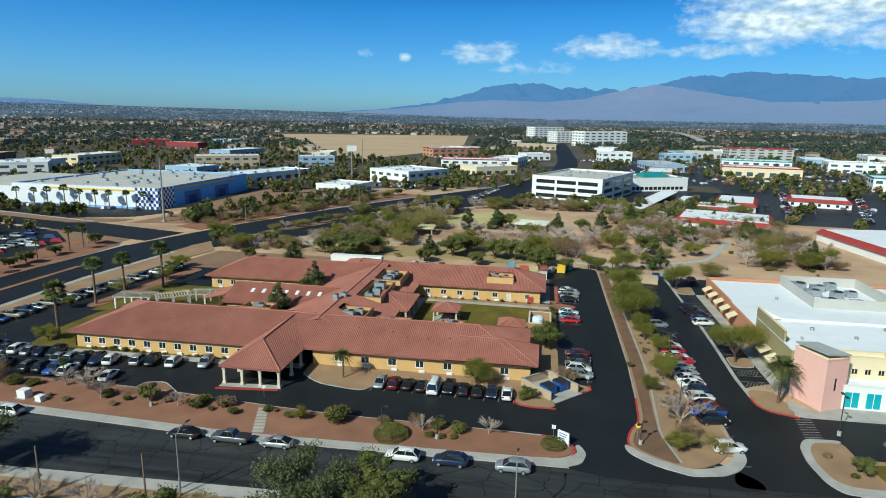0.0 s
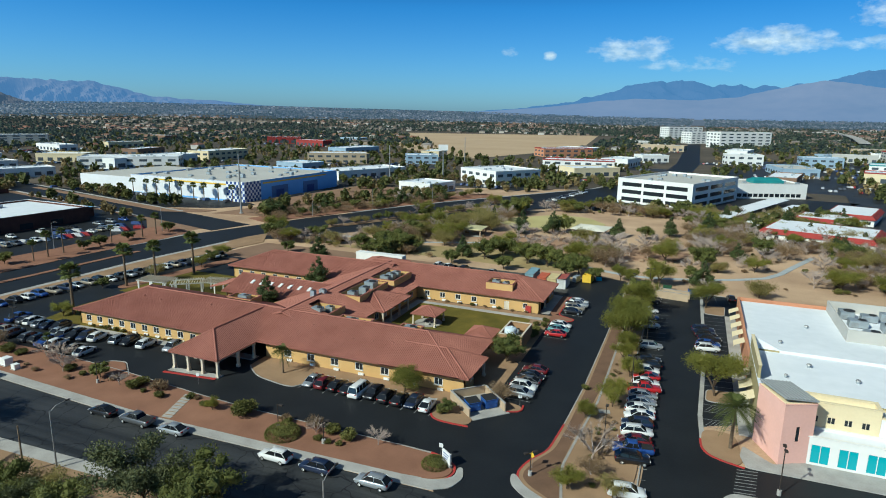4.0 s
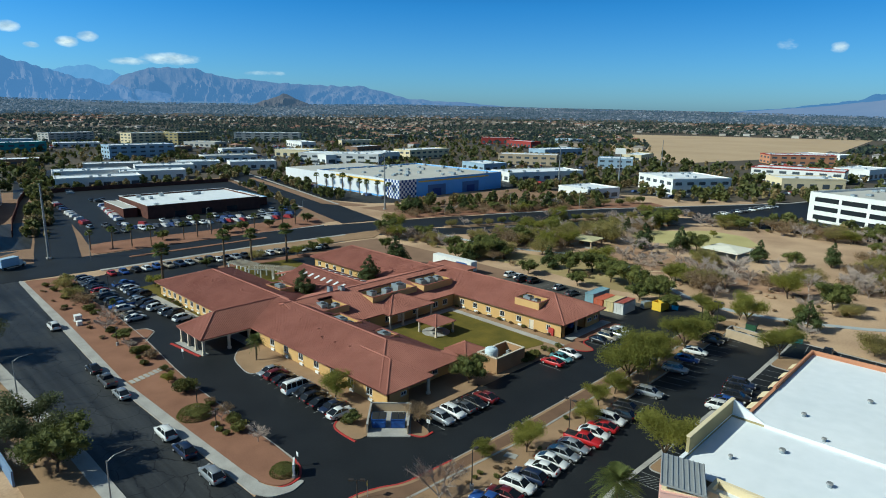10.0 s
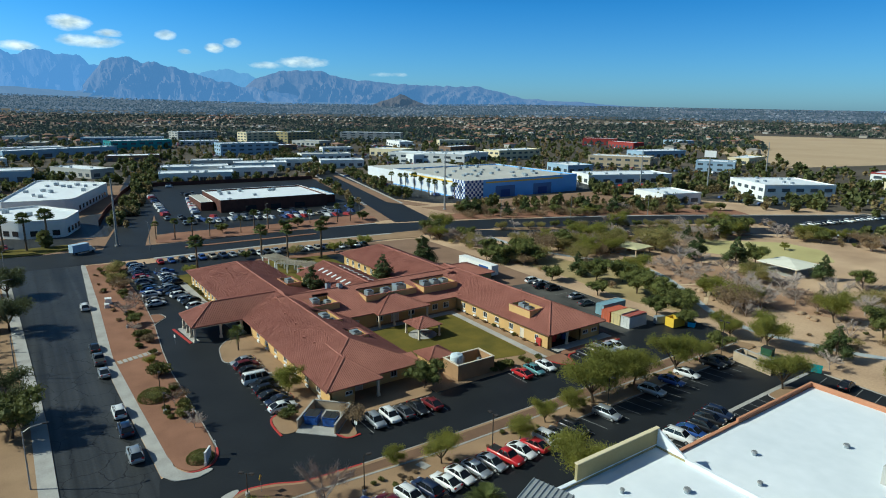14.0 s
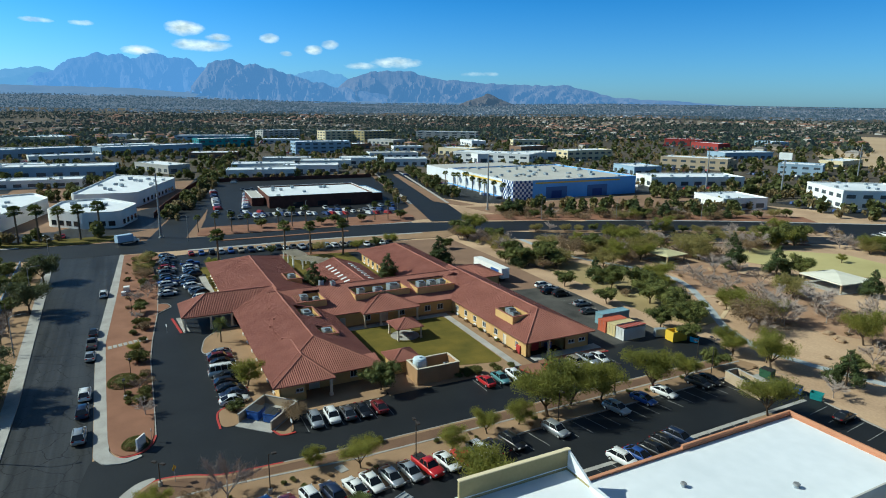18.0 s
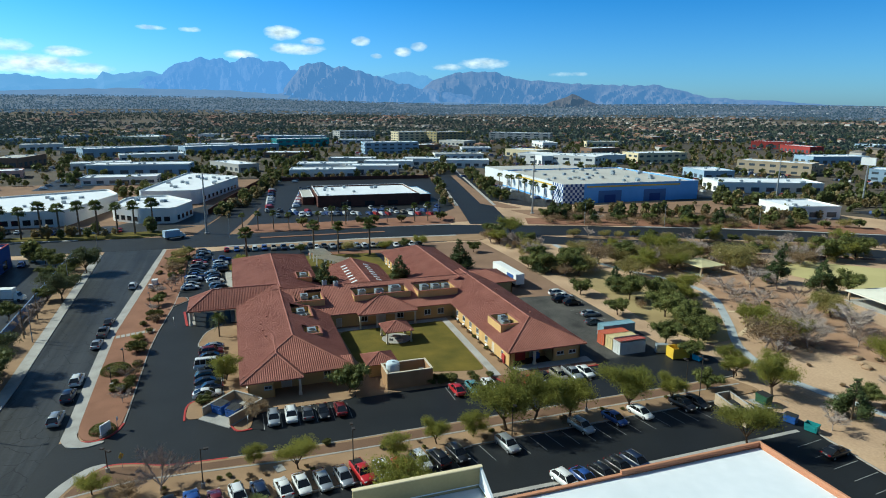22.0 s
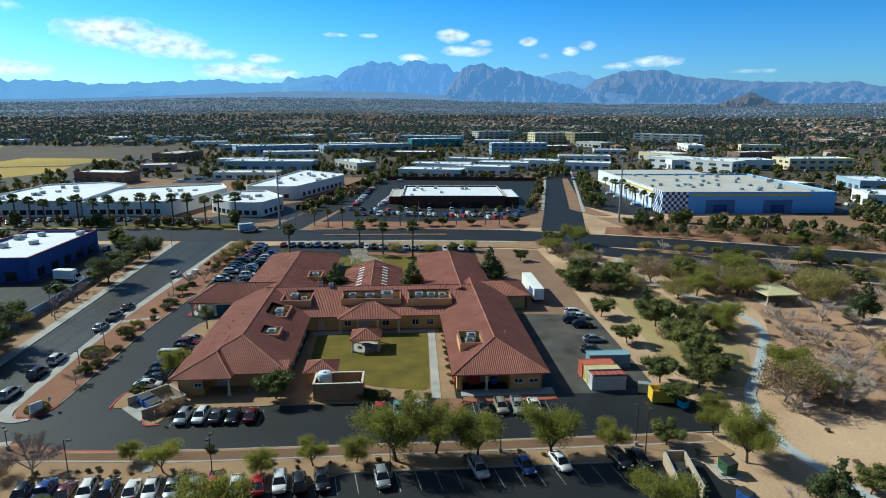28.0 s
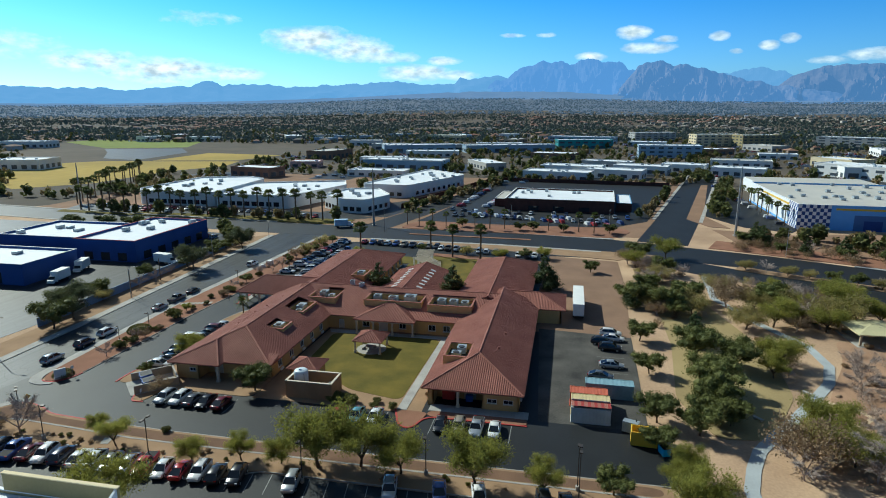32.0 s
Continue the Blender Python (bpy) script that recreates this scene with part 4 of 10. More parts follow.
def window_unit(parent, m, c, w, zs, zh, unit=True):
    """A white framed sliding window; a white air conditioner may stand below it."""
    win = new("window")
    win.parent = parent
    win.matrix_basis = m @ pose(c, 0, 0)
    bm = bmesh.new()
    for x0, x1, z0, z1 in ((-w / 2, w / 2, zs, zs + 0.08), (-w / 2, w / 2, zh - 0.08, zh), (-w / 2, -w / 2 + 0.08, zs, zh), (w / 2 - 0.08, w / 2, zs, zh), (-0.03, 0.03, zs, zh)):
        bx(bm, x0, x1, -0.02, 0.12, z0, z1)
    part("frame", bm, WHITE, win)
    bm = bmesh.new()
    bx(bm, -w / 2 + 0.04, w / 2 - 0.04, 0.09, 0.11, zs + 0.04, zh - 0.04)
    part("pane", bm, GLASS, win)
    bm = bmesh.new()
    bx(bm, -w / 2 - 0.1, w / 2 + 0.1, -0.1, 0.0, zs - 0.12, zs - 0.002)
    part("sill", bm, TRIMW, win)
    if unit:
        bm = bmesh.new()
        bx(bm, -0.1, 0.98, -0.28, -0.003, 0.16, 0.58)
        for k in range(4):
            bx(bm, -0.05, 0.93, -0.30, -0.28, 0.22 + k * 0.08, 0.25 + k * 0.08)
        part("air_conditioner", bm, WHITE, win, "white wall air conditioner")
    return win


def ac_unit(x, y, z, sx=2.0, sy=1.4, sz=1.3, rz=0, group="rooftop units"):
    t = thing("rooftop_unit", "pale grey-green sheet metal rooftop air conditioner", "air conditioner", x, y, z, rz, group)
    bm = bmesh.new()
    bx(bm, -sx / 2, sx / 2, -sy / 2, sy / 2, 0.12, sz)
    bx(bm, -sx / 2 - 0.03, sx / 2 + 0.03, -sy / 2 - 0.03, sy / 2 + 0.03, sz, sz + 0.05)
    part("cabinet", bm, GALV, t)
    bm = bmesh.new()
    bx(bm, -sx / 2 + 0.05, sx / 2 - 0.05, -sy / 2 + 0.05, sy / 2 - 0.05, 0, 0.12)
    part("curb", bm, METALDK, t)
    if "far" in group:
        return t
    bm = bmesh.new()
    tube(bm, (sx * 0.2, 0, sz + 0.05), (sx * 0.2, 0, sz + 0.17), sy * 0.36, n=12)
    part("fan_guard", bm, METALDK, t)
    bm = bmesh.new()
    for k in range(5):
        bx(bm, -sx * 0.42, 0, -sy / 2 - 0.02, -sy / 2, 0.25 + k * 0.18, 0.33 + k * 0.18)
    part("louvre", bm, METALGY, t)
    return t


home = thing("care_home", "single-storey yellow stucco care home with red clay tile hip roofs", "building")
ZE, ZR = 3.5, 7.0
WELLS = [(-41.0, -34.4, 114.6, 121.4), (-40.4, -34.7, 128.2, 141.8), (-40.4, -33.8, 143.4, 153.4), (-32.6, -25.2, 113.2, 117.6), (-19.0, -14.4, 114.4, 118.0), (-13.2, -6.4, 152.6, 157.2), (-62.6, -56, 117.4, 121.2)]
# wings: south-east, south-west, link, north-east, north-west, skylight wing, dock, portico, dining porch
hip_roof(home, -47, -1.2, 102.2, 121.8, ZE, ZR, "x", False, True, WELLS)
hip_roof(home, -91.3, -44, 101.6, 123.2, ZE, ZR, "x", True, False, WELLS, run=11)
hip_roof(home, -54.2, -30.4, 110, 159, ZE, ZR + 0.02, "y", False, False, WELLS)
hip_roof(home, -48, 1.8, 150.5, 167.6, ZE, ZR, "x", False, True, WELLS)
hip_roof(home, -88.2, -40, 147.0, 165.4, ZE, ZR, "x", True, False)
hip_roof(home, -72.4, -44, 126.4, 142.4, ZE - 0.1, 6.1, "x", False, False)
hip_roof(home, -56.6, -43.6, 158, 173.8, ZE, 5.6, "y", False, True)
hip_roof(home, -53.6, -42.4, 91.6, 113, ZE, 6.75, "y", True, False)
hip_roof(home, -36, -28.4, 127.9, 141.7, ZE, 6.0, "x", False, True)
# the stepped hip at the south-east corner
APEX = (-5.9, 108.6, 5.80)
roof_plane(home, [(0.6, 102.2, ZE), (0.6, 112.6, ZE), APEX])
roof_plane(home, [(-16, 102.2, ZE + 0.02), (0.6, 102.2, ZE + 0.02), APEX, (-16, 108.6, 5.81)])
roof_plane(home, [(0.6, 112.6, ZE), (-14, 112.6, ZE), (-14, 108.6, 5.80), APEX])
ridge_cap(home, APEX, (0.6, 102.2, ZE))
ridge_cap(home, APEX, (0.6, 112.6, ZE))
ridge_cap(home, APEX, (-14, 108.6, 5.8))
# low west porch of the skylight wing
roof_plane(home, [(-78.4, 129.0, 3.1), (-78.4, 137.4, 3.1), (-72.4, 137.4, 4.6), (-72.4, 129.0, 4.6)])
roof_plane(home, [(-1.2, 117.4, 3.5), (-1.2, 121.8, 3.5), (-5.0, 121.8, 4.3), (-5.0, 117.4, 4.3)])
WH = 3.30


def run_windows(n, L, first, step, w=1.5, zs=1.0, zh=2.35):
    return [(first + i * step, w, zs, zh) for i in range(n) if first + i * step < L - 1]


def walled(p0, p1, ops=(), unit=True):
    ob, m = wall_run(home, p0, p1, WH, openings=ops)
    for c, w, zs, zh in ops:
        if zs > 0.3:
            window_unit(home, m, c, w, zs, zh, unit)
        else:
            d = new("door")
            d.parent = home
            d.matrix_basis = m @ pose(c, 0, 0)
            bm = bmesh.new()
            bx(bm, -w / 2 + 0.06, w / 2 - 0.06, 0.08, 0.13, 0.02, zh - 0.06)
            part("leaf", bm, TRIMW, d)
            bm = bmesh.new()
            bx(bm, -w / 2, -w / 2 + 0.06, -0.01, 0.15, 0, zh)
            bx(bm, w / 2 - 0.06, w / 2, -0.01, 0.15, 0, zh)
            bx(bm, -w / 2 + 0.06, w / 2 - 0.06, -0.01, 0.15, zh - 0.06, zh)
            part("frame", bm, WHITE, d)
            bm = bmesh.new()
            tube(bm, (w / 2 - 0.16, 0.08, 1.0), (w / 2 - 0.16, 0.02, 1.0), 0.03)
            part("handle", bm, RIM, d)
    return ob


# outer walls, counter-clockwise with the yard on the right hand
walled((-90.4, 102.6), (-53, 102.6), run_windows(11, 37.4, 2.6, 3.25))
walled((-53, 102.6), (-53, 104.2))
walled((-41.2, 103.4), (-0.4, 103.4), run_windows(7, 41, 5.0, 5.15, 1.6))
walled((-0.4, 103.4), (-0.4, 107.8), [(3.3, 1.3, 1.6, 2.3)], False)
walled((-0.4, 107.8), (-3.6, 107.8))
walled((-3.6, 107.8), (-3.6, 120.8), [(2.2, 1.8, 0.0, 2.3), (9.4, 1.3, 1.0, 2.3)], False)
walled((-3.6, 120.8), (-31.4, 120.8), run_windows(5, 27, 3.4, 5.0, 1.6))
walled((-31.4, 120.8), (-31.4, 151.4), [(3.2, 1.2, 0.0, 2.2), (24.2, 1.6, 0.9, 2.3), (27.5, 1.6, 0.9, 2.3), (9, 1.6, 0.9, 2.3), (13, 2.0, 0.0, 2.3), (17.5, 1.6, 0.9, 2.3)], False)
walled((-31.4, 151.4), (0.8, 151.4), [(3, 1.3, 1.0, 2.3), (7.2, 1.4, 1.0, 2.3), (11.4, 1.4, 1.0, 2.3), (15.6, 1.4, 1.0, 2.3), (20.5, 1.4, 1.0, 2.3), (24.0, 1.2, 0.0, 2.2), (28.6, 1.1, 1.0, 2.2)])
walled((0.8, 151.4), (0.8, 152.4))
walled((0.8, 152.4), (-2.4, 152.4))
walled((-2.4, 152.4), (-2.4, 160.6), [(2.2, 1.2, 0.0, 2.2), (5.8, 2.0, 0.0, 2.3)], False)
walled((-2.4, 160.6), (0.8, 160.6))
walled((0.8, 160.6), (0.8, 166.7), [(1.7, 1.6, 1.3, 2.1), (4.4, 1.6, 1.3, 2.1)], False)
walled((0.8, 166.7), (-44, 166.7), run_windows(8, 44, 4, 5.2))
walled((-44, 166.7), (-44, 172.8))
walled((-44, 172.8), (-56, 172.8), [(6, 4.5, 0.0, 2.8)], False)
walled((-56, 172.8), (-56, 164.5))
walled((-56, 164.5), (-87.2, 164.5), run_windows(6, 31, 3, 4.6))
walled((-87.2, 164.5), (-87.2, 148.0), [(8, 1.4, 1.0, 2.3)])
walled((-87.2, 148.0), (-55, 148.0), run_windows(8, 32, 2.6, 3.9))
walled((-55, 148.0), (-55, 141.5))
walled((-55, 141.5), (-71.5, 141.5), run_windows(4, 16, 2.4, 3.8, 1.6))
walled((-71.5, 141.5), (-71.5, 127.3), [(4, 1.6, 0.9, 2.3), (10, 1.6, 0.9, 2.3)], False)
walled((-71.5, 127.3), (-55, 127.3), run_windows(4, 16, 2.2, 3.4, 2.0, 0.6), False)
walled((-55, 127.3), (-55, 122.2))
walled((-55, 122.2), (-90.4, 122.2), run_windows(8, 35, 3, 4.2))
walled((-90.4, 122.2), (-90.4, 102.6), [(9, 1.5, 1.0, 2.35)])
# sky-lit roof: pale panes in rows on both slopes
for i in range(7):
    for s in (-1, 1):
        z = 6.1 - 3.2 * (2.7 / 8.0)
        bm = bmesh.new()
        obox(bm, pose(-66.6 + i * 2.75, 134.4 + s * 3.2, z + 0.06, -s * math.degrees(math.atan(2.7 / 8.0)), 0, 0), 0.75, 1.5, 0.16)
        part("skylight", bm, WHITE, home, "white acrylic dome skylight")


def well(x0, x1, y0, y1, zt, z0, units):
    """A sunken plant well behind stucco parapets."""
    bm = bmesh.new()
    bx(bm, x0, x1, y0, y0 + 0.25, z0 - 2.0, zt)
    bx(bm, x0, x1, y1 - 0.25, y1, z0 - 2.0, zt)
    bx(bm, x0, x0 + 0.25, y0 + 0.25, y1 - 0.25, z0 - 2.0, zt)
    bx(bm, x1 - 0.25, x1, y0 + 0.25, y1 - 0.25, z0 - 2.0, zt)
    w = part("roof_well", bm, STUCCO, home, "stucco parapet round a sunken plant well")
    bm = bmesh.new()
    bx(bm, x0 - 0.06, x1 + 0.06, y0 - 0.06, y0 + 0.31, zt, zt + 0.1)
    bx(bm, x0 - 0.06, x1 + 0.06, y1 - 0.31, y1 + 0.06, zt, zt + 0.1)
    bx(bm, x0 - 0.06, x0 + 0.31, y0 + 0.31, y1 - 0.31, zt, zt + 0.1)
    bx(bm, x1 - 0.31, x1 + 0.06, y0 + 0.31, y1 - 0.31, zt, zt + 0.1)
    part("coping", bm, TILE, w)
    bm = bmesh.new()
    bx(bm, x0 + 0.25, x1 - 0.25, y0 + 0.25, y1 - 0.25, z0 - 0.2, z0)
    part("deck", bm, DARKROOF, w)
    for ux, uy, sx, sy, sz in units:
        ac_unit(ux, uy, z0, sx, sy, sz)



well(*WELLS[0], 6.05, 4.9, [(-38.5, 117.2, 2.2, 1.6, 1.5), (-37.0, 119.6, 1.6, 1.2, 1.2)])
well(*WELLS[1], 6.1, 4.9, [(-38, 130.6, 1.8, 1.6, 1.5), (-37.2, 134.6, 1.8, 2.0, 1.6), (-37.6, 138.6, 2.4, 2.6, 1.9)])
well(*WELLS[2], 6.1, 4.9, [(-37.6, 146.0, 2.2, 1.8, 1.5), (-37.4, 148.8, 2.0, 1.8, 1.5), (-37.2, 151.4, 2.0, 1.6, 1.4)])
well(*WELLS[3], 5.5, 4.4, [(-29.4, 115.4, 2.6, 1.6, 1.4), (-27.0, 115.8, 1.2, 1.2, 1.0)])
well(*WELLS[4], 5.5, 4.6, [(-16.6, 116.2, 2.2, 1.6, 1.2)])
well(*WELLS[5], 6.0, 4.8, [(-11.2, 155.2, 1.8, 1.6, 1.3), (-8.6, 154.6, 1.4, 1.6, 1.2)])
well(*WELLS[6], 5.6, 4.6, [(-59.3, 119.3, 2.4, 1.6, 1.3)])
ac_unit(-43.2, 122.6, 6.6, 1.0, 1.0, 1.4)
ac_unit(-42.4, 125.2, 6.7, 1.4, 1.0, 1.0)


def column(parent, x, y, z0, z1, w=0.42):
    bm = bmesh.new()
    bx(bm, x - w / 2, x + w / 2, y - w / 2, y + w / 2, z0 + 0.5, z1 - 0.25)
    bx(bm, x - w * 0.72, x + w * 0.72, y - w * 0.72, y + w * 0.72, z0, z0 + 0.5)
    bx(bm, x - w * 0.68, x + w * 0.68, y - w * 0.68, y + w * 0.68, z1 - 0.25, z1)
    return part("column", bm, TRIMW, parent)


def beam(parent, x0, x1, y0, y1, z0, z1, material=None):
    bm = bmesh.new()
    bx(bm, x0, x1, y0, y1, z0, z1)
    return part("beam", bm, material or TRIMW, parent)


# portico columns and beams
for x in (-53.0, -49.7, -46.4, -43.0):
    column(home, x, 92.3, 0.05, 3.0)
for y in (97.6, 102.0):
    column(home, -53.0, y, 0.05, 3.0)
    column(home, -43.0, y, 0.05, 3.0)
beam(home, -53.3, -42.7, 92.1, 92.5, 3.0, 3.3)
beam(home, -53.3, -52.9, 92.5, 102.4, 3.0, 3.3)
beam(home, -43.1, -42.7, 92.5, 102.4, 3.0, 3.3)
slab("portico_floor", [(-53.4, 91.0), (-42.6, 91.9), (-42.6, 93.2), (-53.4, 92.3)], 0, 0.17, CONCRETE, "narrow concrete island below the portico columns", "floor")
slab("entry_walk", [(-53.4, 100.6), (-42.6, 100.9), (-42.6, 103), (-53.4, 103)], 0, 0.165, CONCRETE, "concrete walk at the entrance doors", "walk")
wall_run(home, (-50, 110), (-42, 110), WH)
# dining porch
for y in (128.4, 132.2, 136.6, 141.2):
    column(home, -29.0, y, 0.09, 3.0, 0.36)
beam(home, -29.2, -28.8, 128.2, 141.4, 3.0, 3.3)
# end porch of the south-east wing
column(home, 0.0, 112.0, 0.1, 3.25, 0.4)
column(home, 0.9, 156.6, 0.1, 3.25, 0.4)

# ---- vehicles ----
CARGLASS = glass_mat("car_glass", (0.012, 0.014, 0.017), 0.06)
LAMPW = glass_mat("headlamp", (0.55, 0.55, 0.55), 0.15)
LAMPR = glass_mat("tail_lamp", (0.25, 0.01, 0.01), 0.2)


def paint(name, c, metal=0.0):
    m = mat(name, c, tuple(v * 0.92 for v in c), 1.5, 0.28, 0, 4, metal)
    m.node_tree.nodes["Principled BSDF"].inputs["Coat Weight"].default_value = 0.5
    return m


PAINTS = {"white": paint("paint_white", (0.72, 0.72, 0.71)), "black": paint("paint_black", (0.012, 0.012, 0.014)), "silver": paint("paint_silver", (0.42, 0.44, 0.46), 0.5),
          "grey": paint("paint_grey", (0.12, 0.125, 0.135), 0.4), "red": paint("paint_red", (0.42, 0.015, 0.018)), "blue": paint("paint_blue", (0.025, 0.07, 0.26)),
          "maroon": paint("paint_maroon", (0.13, 0.012, 0.016)), "navy": paint("paint_navy", (0.015, 0.025, 0.06)), "tan": paint("paint_tan", (0.36, 0.31, 0.24), 0.3), "teal": paint("paint_teal", (0.12, 0.28, 0.30), 0.2)}
# style: length, half width, body sections (x, bottom, top, inset), cabin sections (x, half width low, half width top, top)
STYLES = {
    "sedan": (4.75, 0.91, [(0, 0.42, 0.58, 0.34), (0.1, 0.30, 0.68, 0.18), (0.4, 0.24, 0.77, 0.07), (0.9, 0.22, 0.84, 0.01), (1.5, 0.22, 0.92, 0.0), (3.2, 0.22, 0.95, 0.0), (4.0, 0.23, 0.97, 0.02), (4.45, 0.27, 0.96, 0.08), (4.66, 0.33, 0.88, 0.18), (4.75, 0.42, 0.72, 0.32)],
              [(1.02, 0.90), (1.98, 1.42), (3.25, 1.44), (4.42, 0.98)]),
    "suv": (4.75, 0.95, [(0, 0.46, 0.70, 0.32), (0.1, 0.36, 0.84, 0.16), (0.4, 0.30, 0.95, 0.06), (0.95, 0.28, 1.03, 0.01), (1.5, 0.28, 1.08, 0.0), (3.2, 0.28, 1.10, 0.0), (4.1, 0.29, 1.10, 0.02), (4.5, 0.32, 1.08, 0.06), (4.68, 0.38, 0.98, 0.14), (4.75, 0.46, 0.8, 0.26)],
            [(1.0, 1.04), (1.85, 1.63), (3.9, 1.62), (4.66, 1.08)]),
    "pickup": (5.7, 0.98, [(0, 0.5, 0.82, 0.28), (0.1, 0.42, 0.95, 0.14), (0.4, 0.36, 1.05, 0.05), (1.0, 0.34, 1.11, 0.0), (1.6, 0.34, 1.14, 0.0), (3.9, 0.34, 1.14, 0.0), (5.3, 0.36, 1.12, 0.01), (5.6, 0.40, 1.1, 0.05), (5.7, 0.5, 0.95, 0.16)],
               [(1.4, 1.12), (2.15, 1.76), (3.4, 1.76), (3.8, 1.12)]),
    "van": (5.6, 1.0, [(0, 0.46, 0.78, 0.26), (0.1, 0.38, 0.95, 0.14), (0.45, 0.32, 1.12, 0.04), (1.1, 0.3, 1.25, 0.0), (3.0, 0.3, 1.25, 0.0), (4.8, 0.3, 1.25, 0.0), (5.4, 0.34, 1.25, 0.03), (5.55, 0.38, 1.1, 0.08), (5.6, 0.46, 0.9, 0.16)],
            [(0.65, 1.18), (1.55, 2.12), (5.2, 2.15), (5.52, 1.2)]),
}
car_meshes = {}


def wheel_meshes():
    bm = bmesh.new()
    rings = []
    for y, r in ((-0.11, 0.24), (-0.11, 0.31), (-0.08, 0.335), (0.08, 0.335), (0.11, 0.31), (0.11, 0.24)):
        rings.append([(r * math.cos(a), y, r * math.sin(a)) for a in (2 * math.pi * i / 14 for i in range(14))])
    loft(bm, rings)
    tyre = mesh_of(bm, "tyre", RUBBER)
    bm = bmesh.new()
    for s in (-1, 1):
        tube(bm, (0, s * 0.10, 0), (0, s * 0.118, 0), 0.22, 0.2, 12)
        for k in range(5):
            a = 2 * math.pi * k / 5
            tube(bm, (0, s * 0.118, 0), (0.18 * math.cos(a), s * 0.122, 0.18 * math.sin(a)), 0.035, 0.03, 4)
    return tyre, mesh_of(bm, "rim", RIM)


TYRE, RIMS = wheel_meshes()


def car_parts(style, colour):
    """The shared meshes of one style and paint."""
    if (style, colour) in car_meshes:
        return car_meshes[style, colour]
    L, hw, secs, cab = STYLES[style]
    bm = bmesh.new()
    rings = []
    for x, zb, zt, inset in secs:
        w = hw - inset
        rings.append([(x - L / 2, sy * wy, z) for sy, wy, z in ((-1, w * 0.9, zb), (-1, w, zb + 0.14), (-1, w, (zb + zt) / 2 + 0.05), (-1, w * 0.97, zt - 0.07), (-1, w * 0.86, zt), (1, w * 0.86, zt), (1, w * 0.97, zt - 0.07), (1, w, (zb + zt) / 2 + 0.05), (1, w, zb + 0.14), (1, w * 0.9, zb))])
    loft(bm, rings)
    # roof skin and pillars
    (xa, za), (xb, zb), (xc, zc), (xd, zd) = cab
    rw, bw = hw * 0.70, hw * 0.9
    r = [(xb - 0.06, zb - 0.02, rw * 0.97), (xb + 0.15, zb + 0.035, rw), ((xb + xc) / 2, zb + 0.06, rw), (xc - 0.1, zc + 0.035, rw), (xc + 0.06, zc - 0.02, rw * 0.97)]
    loft(bm, [[(x - L / 2, -w, z - 0.05), (x - L / 2, -w * 0.92, z), (x - L / 2, w * 0.92, z), (x - L / 2, w, z - 0.05)] for x, z, w in r])
    posts = [(xa + 0.1, xb, za), (xd - 0.1, xc, zd)] + [((xb + xc) / 2, (xb + xc) / 2, za)]
    if style == "van":
        posts += [((xb + xc) / 2 + d, (xb + xc) / 2 + d, za) for d in (-1.1, 1.0)]
    for s in (-1, 1):
        for p, q, z in posts:
            tube(bm, (p - L / 2, s * bw * 0.985, z), (q - L / 2, s * rw * 1.0, zb), 0.055, 0.05, 4)
    bmesh.ops.recalc_face_normals(bm, faces=bm.faces[:])
    body = mesh_of(bm, "body", PAINTS[colour], True)
    bm = bmesh.new()
    loft(bm, [[(x - L / 2, -w, z), (x - L / 2, w, z), (y - L / 2, v, t), (y - L / 2, -v, t)] for x, w, z, y, v, t in ((xa, bw * 0.95, za - 0.03, xb, rw * 0.97, zb), (xd, bw * 0.95, zd - 0.03, xc, rw * 0.97, zc))])
    bmesh.ops.recalc_face_normals(bm, faces=bm.faces[:])
    glass = mesh_of(bm, "glazing", CARGLASS)
    extra = {}
    for nm, x, z, m in (("headlight", secs[1][0] - 0.02, secs[1][2] - 0.14, LAMPW), ("tail_light", L - 0.09, secs[-2][2] - 0.12, LAMPR)):
        bm = bmesh.new()
        obox(bm, pose(x - L / 2, 0, z), 0.14, 0.36, 0.15)
        extra[nm] = mesh_of(bm, nm, m)
    if style == "pickup":
        bm = bmesh.new()
        bx(bm, 3.95 - L / 2, 5.55 - L / 2, -hw * 0.78, hw * 0.78, 1.12, 1.155)
        extra["bed_liner"] = mesh_of(bm, "bed_liner", RUBBER)
    if style in ("suv", "van"):
        bm = bmesh.new()
        tube(bm, (xb + 0.3 - L / 2, 0, zb + 0.1), (xc - 0.2 - L / 2, 0, zc + 0.1), 0.025, n=4)
        extra["roof_rail"] = mesh_of(bm, "roof_rail", METALDK)
    car_meshes[style, colour] = body, glass, extra
    return car_meshes[style, colour]


NAMES = {"sedan": ("sedan", "saloon car"), "suv": ("suv", "sport utility vehicle"), "pickup": ("pickup_truck", "pickup truck"), "van": ("passenger_van", "passenger van")}


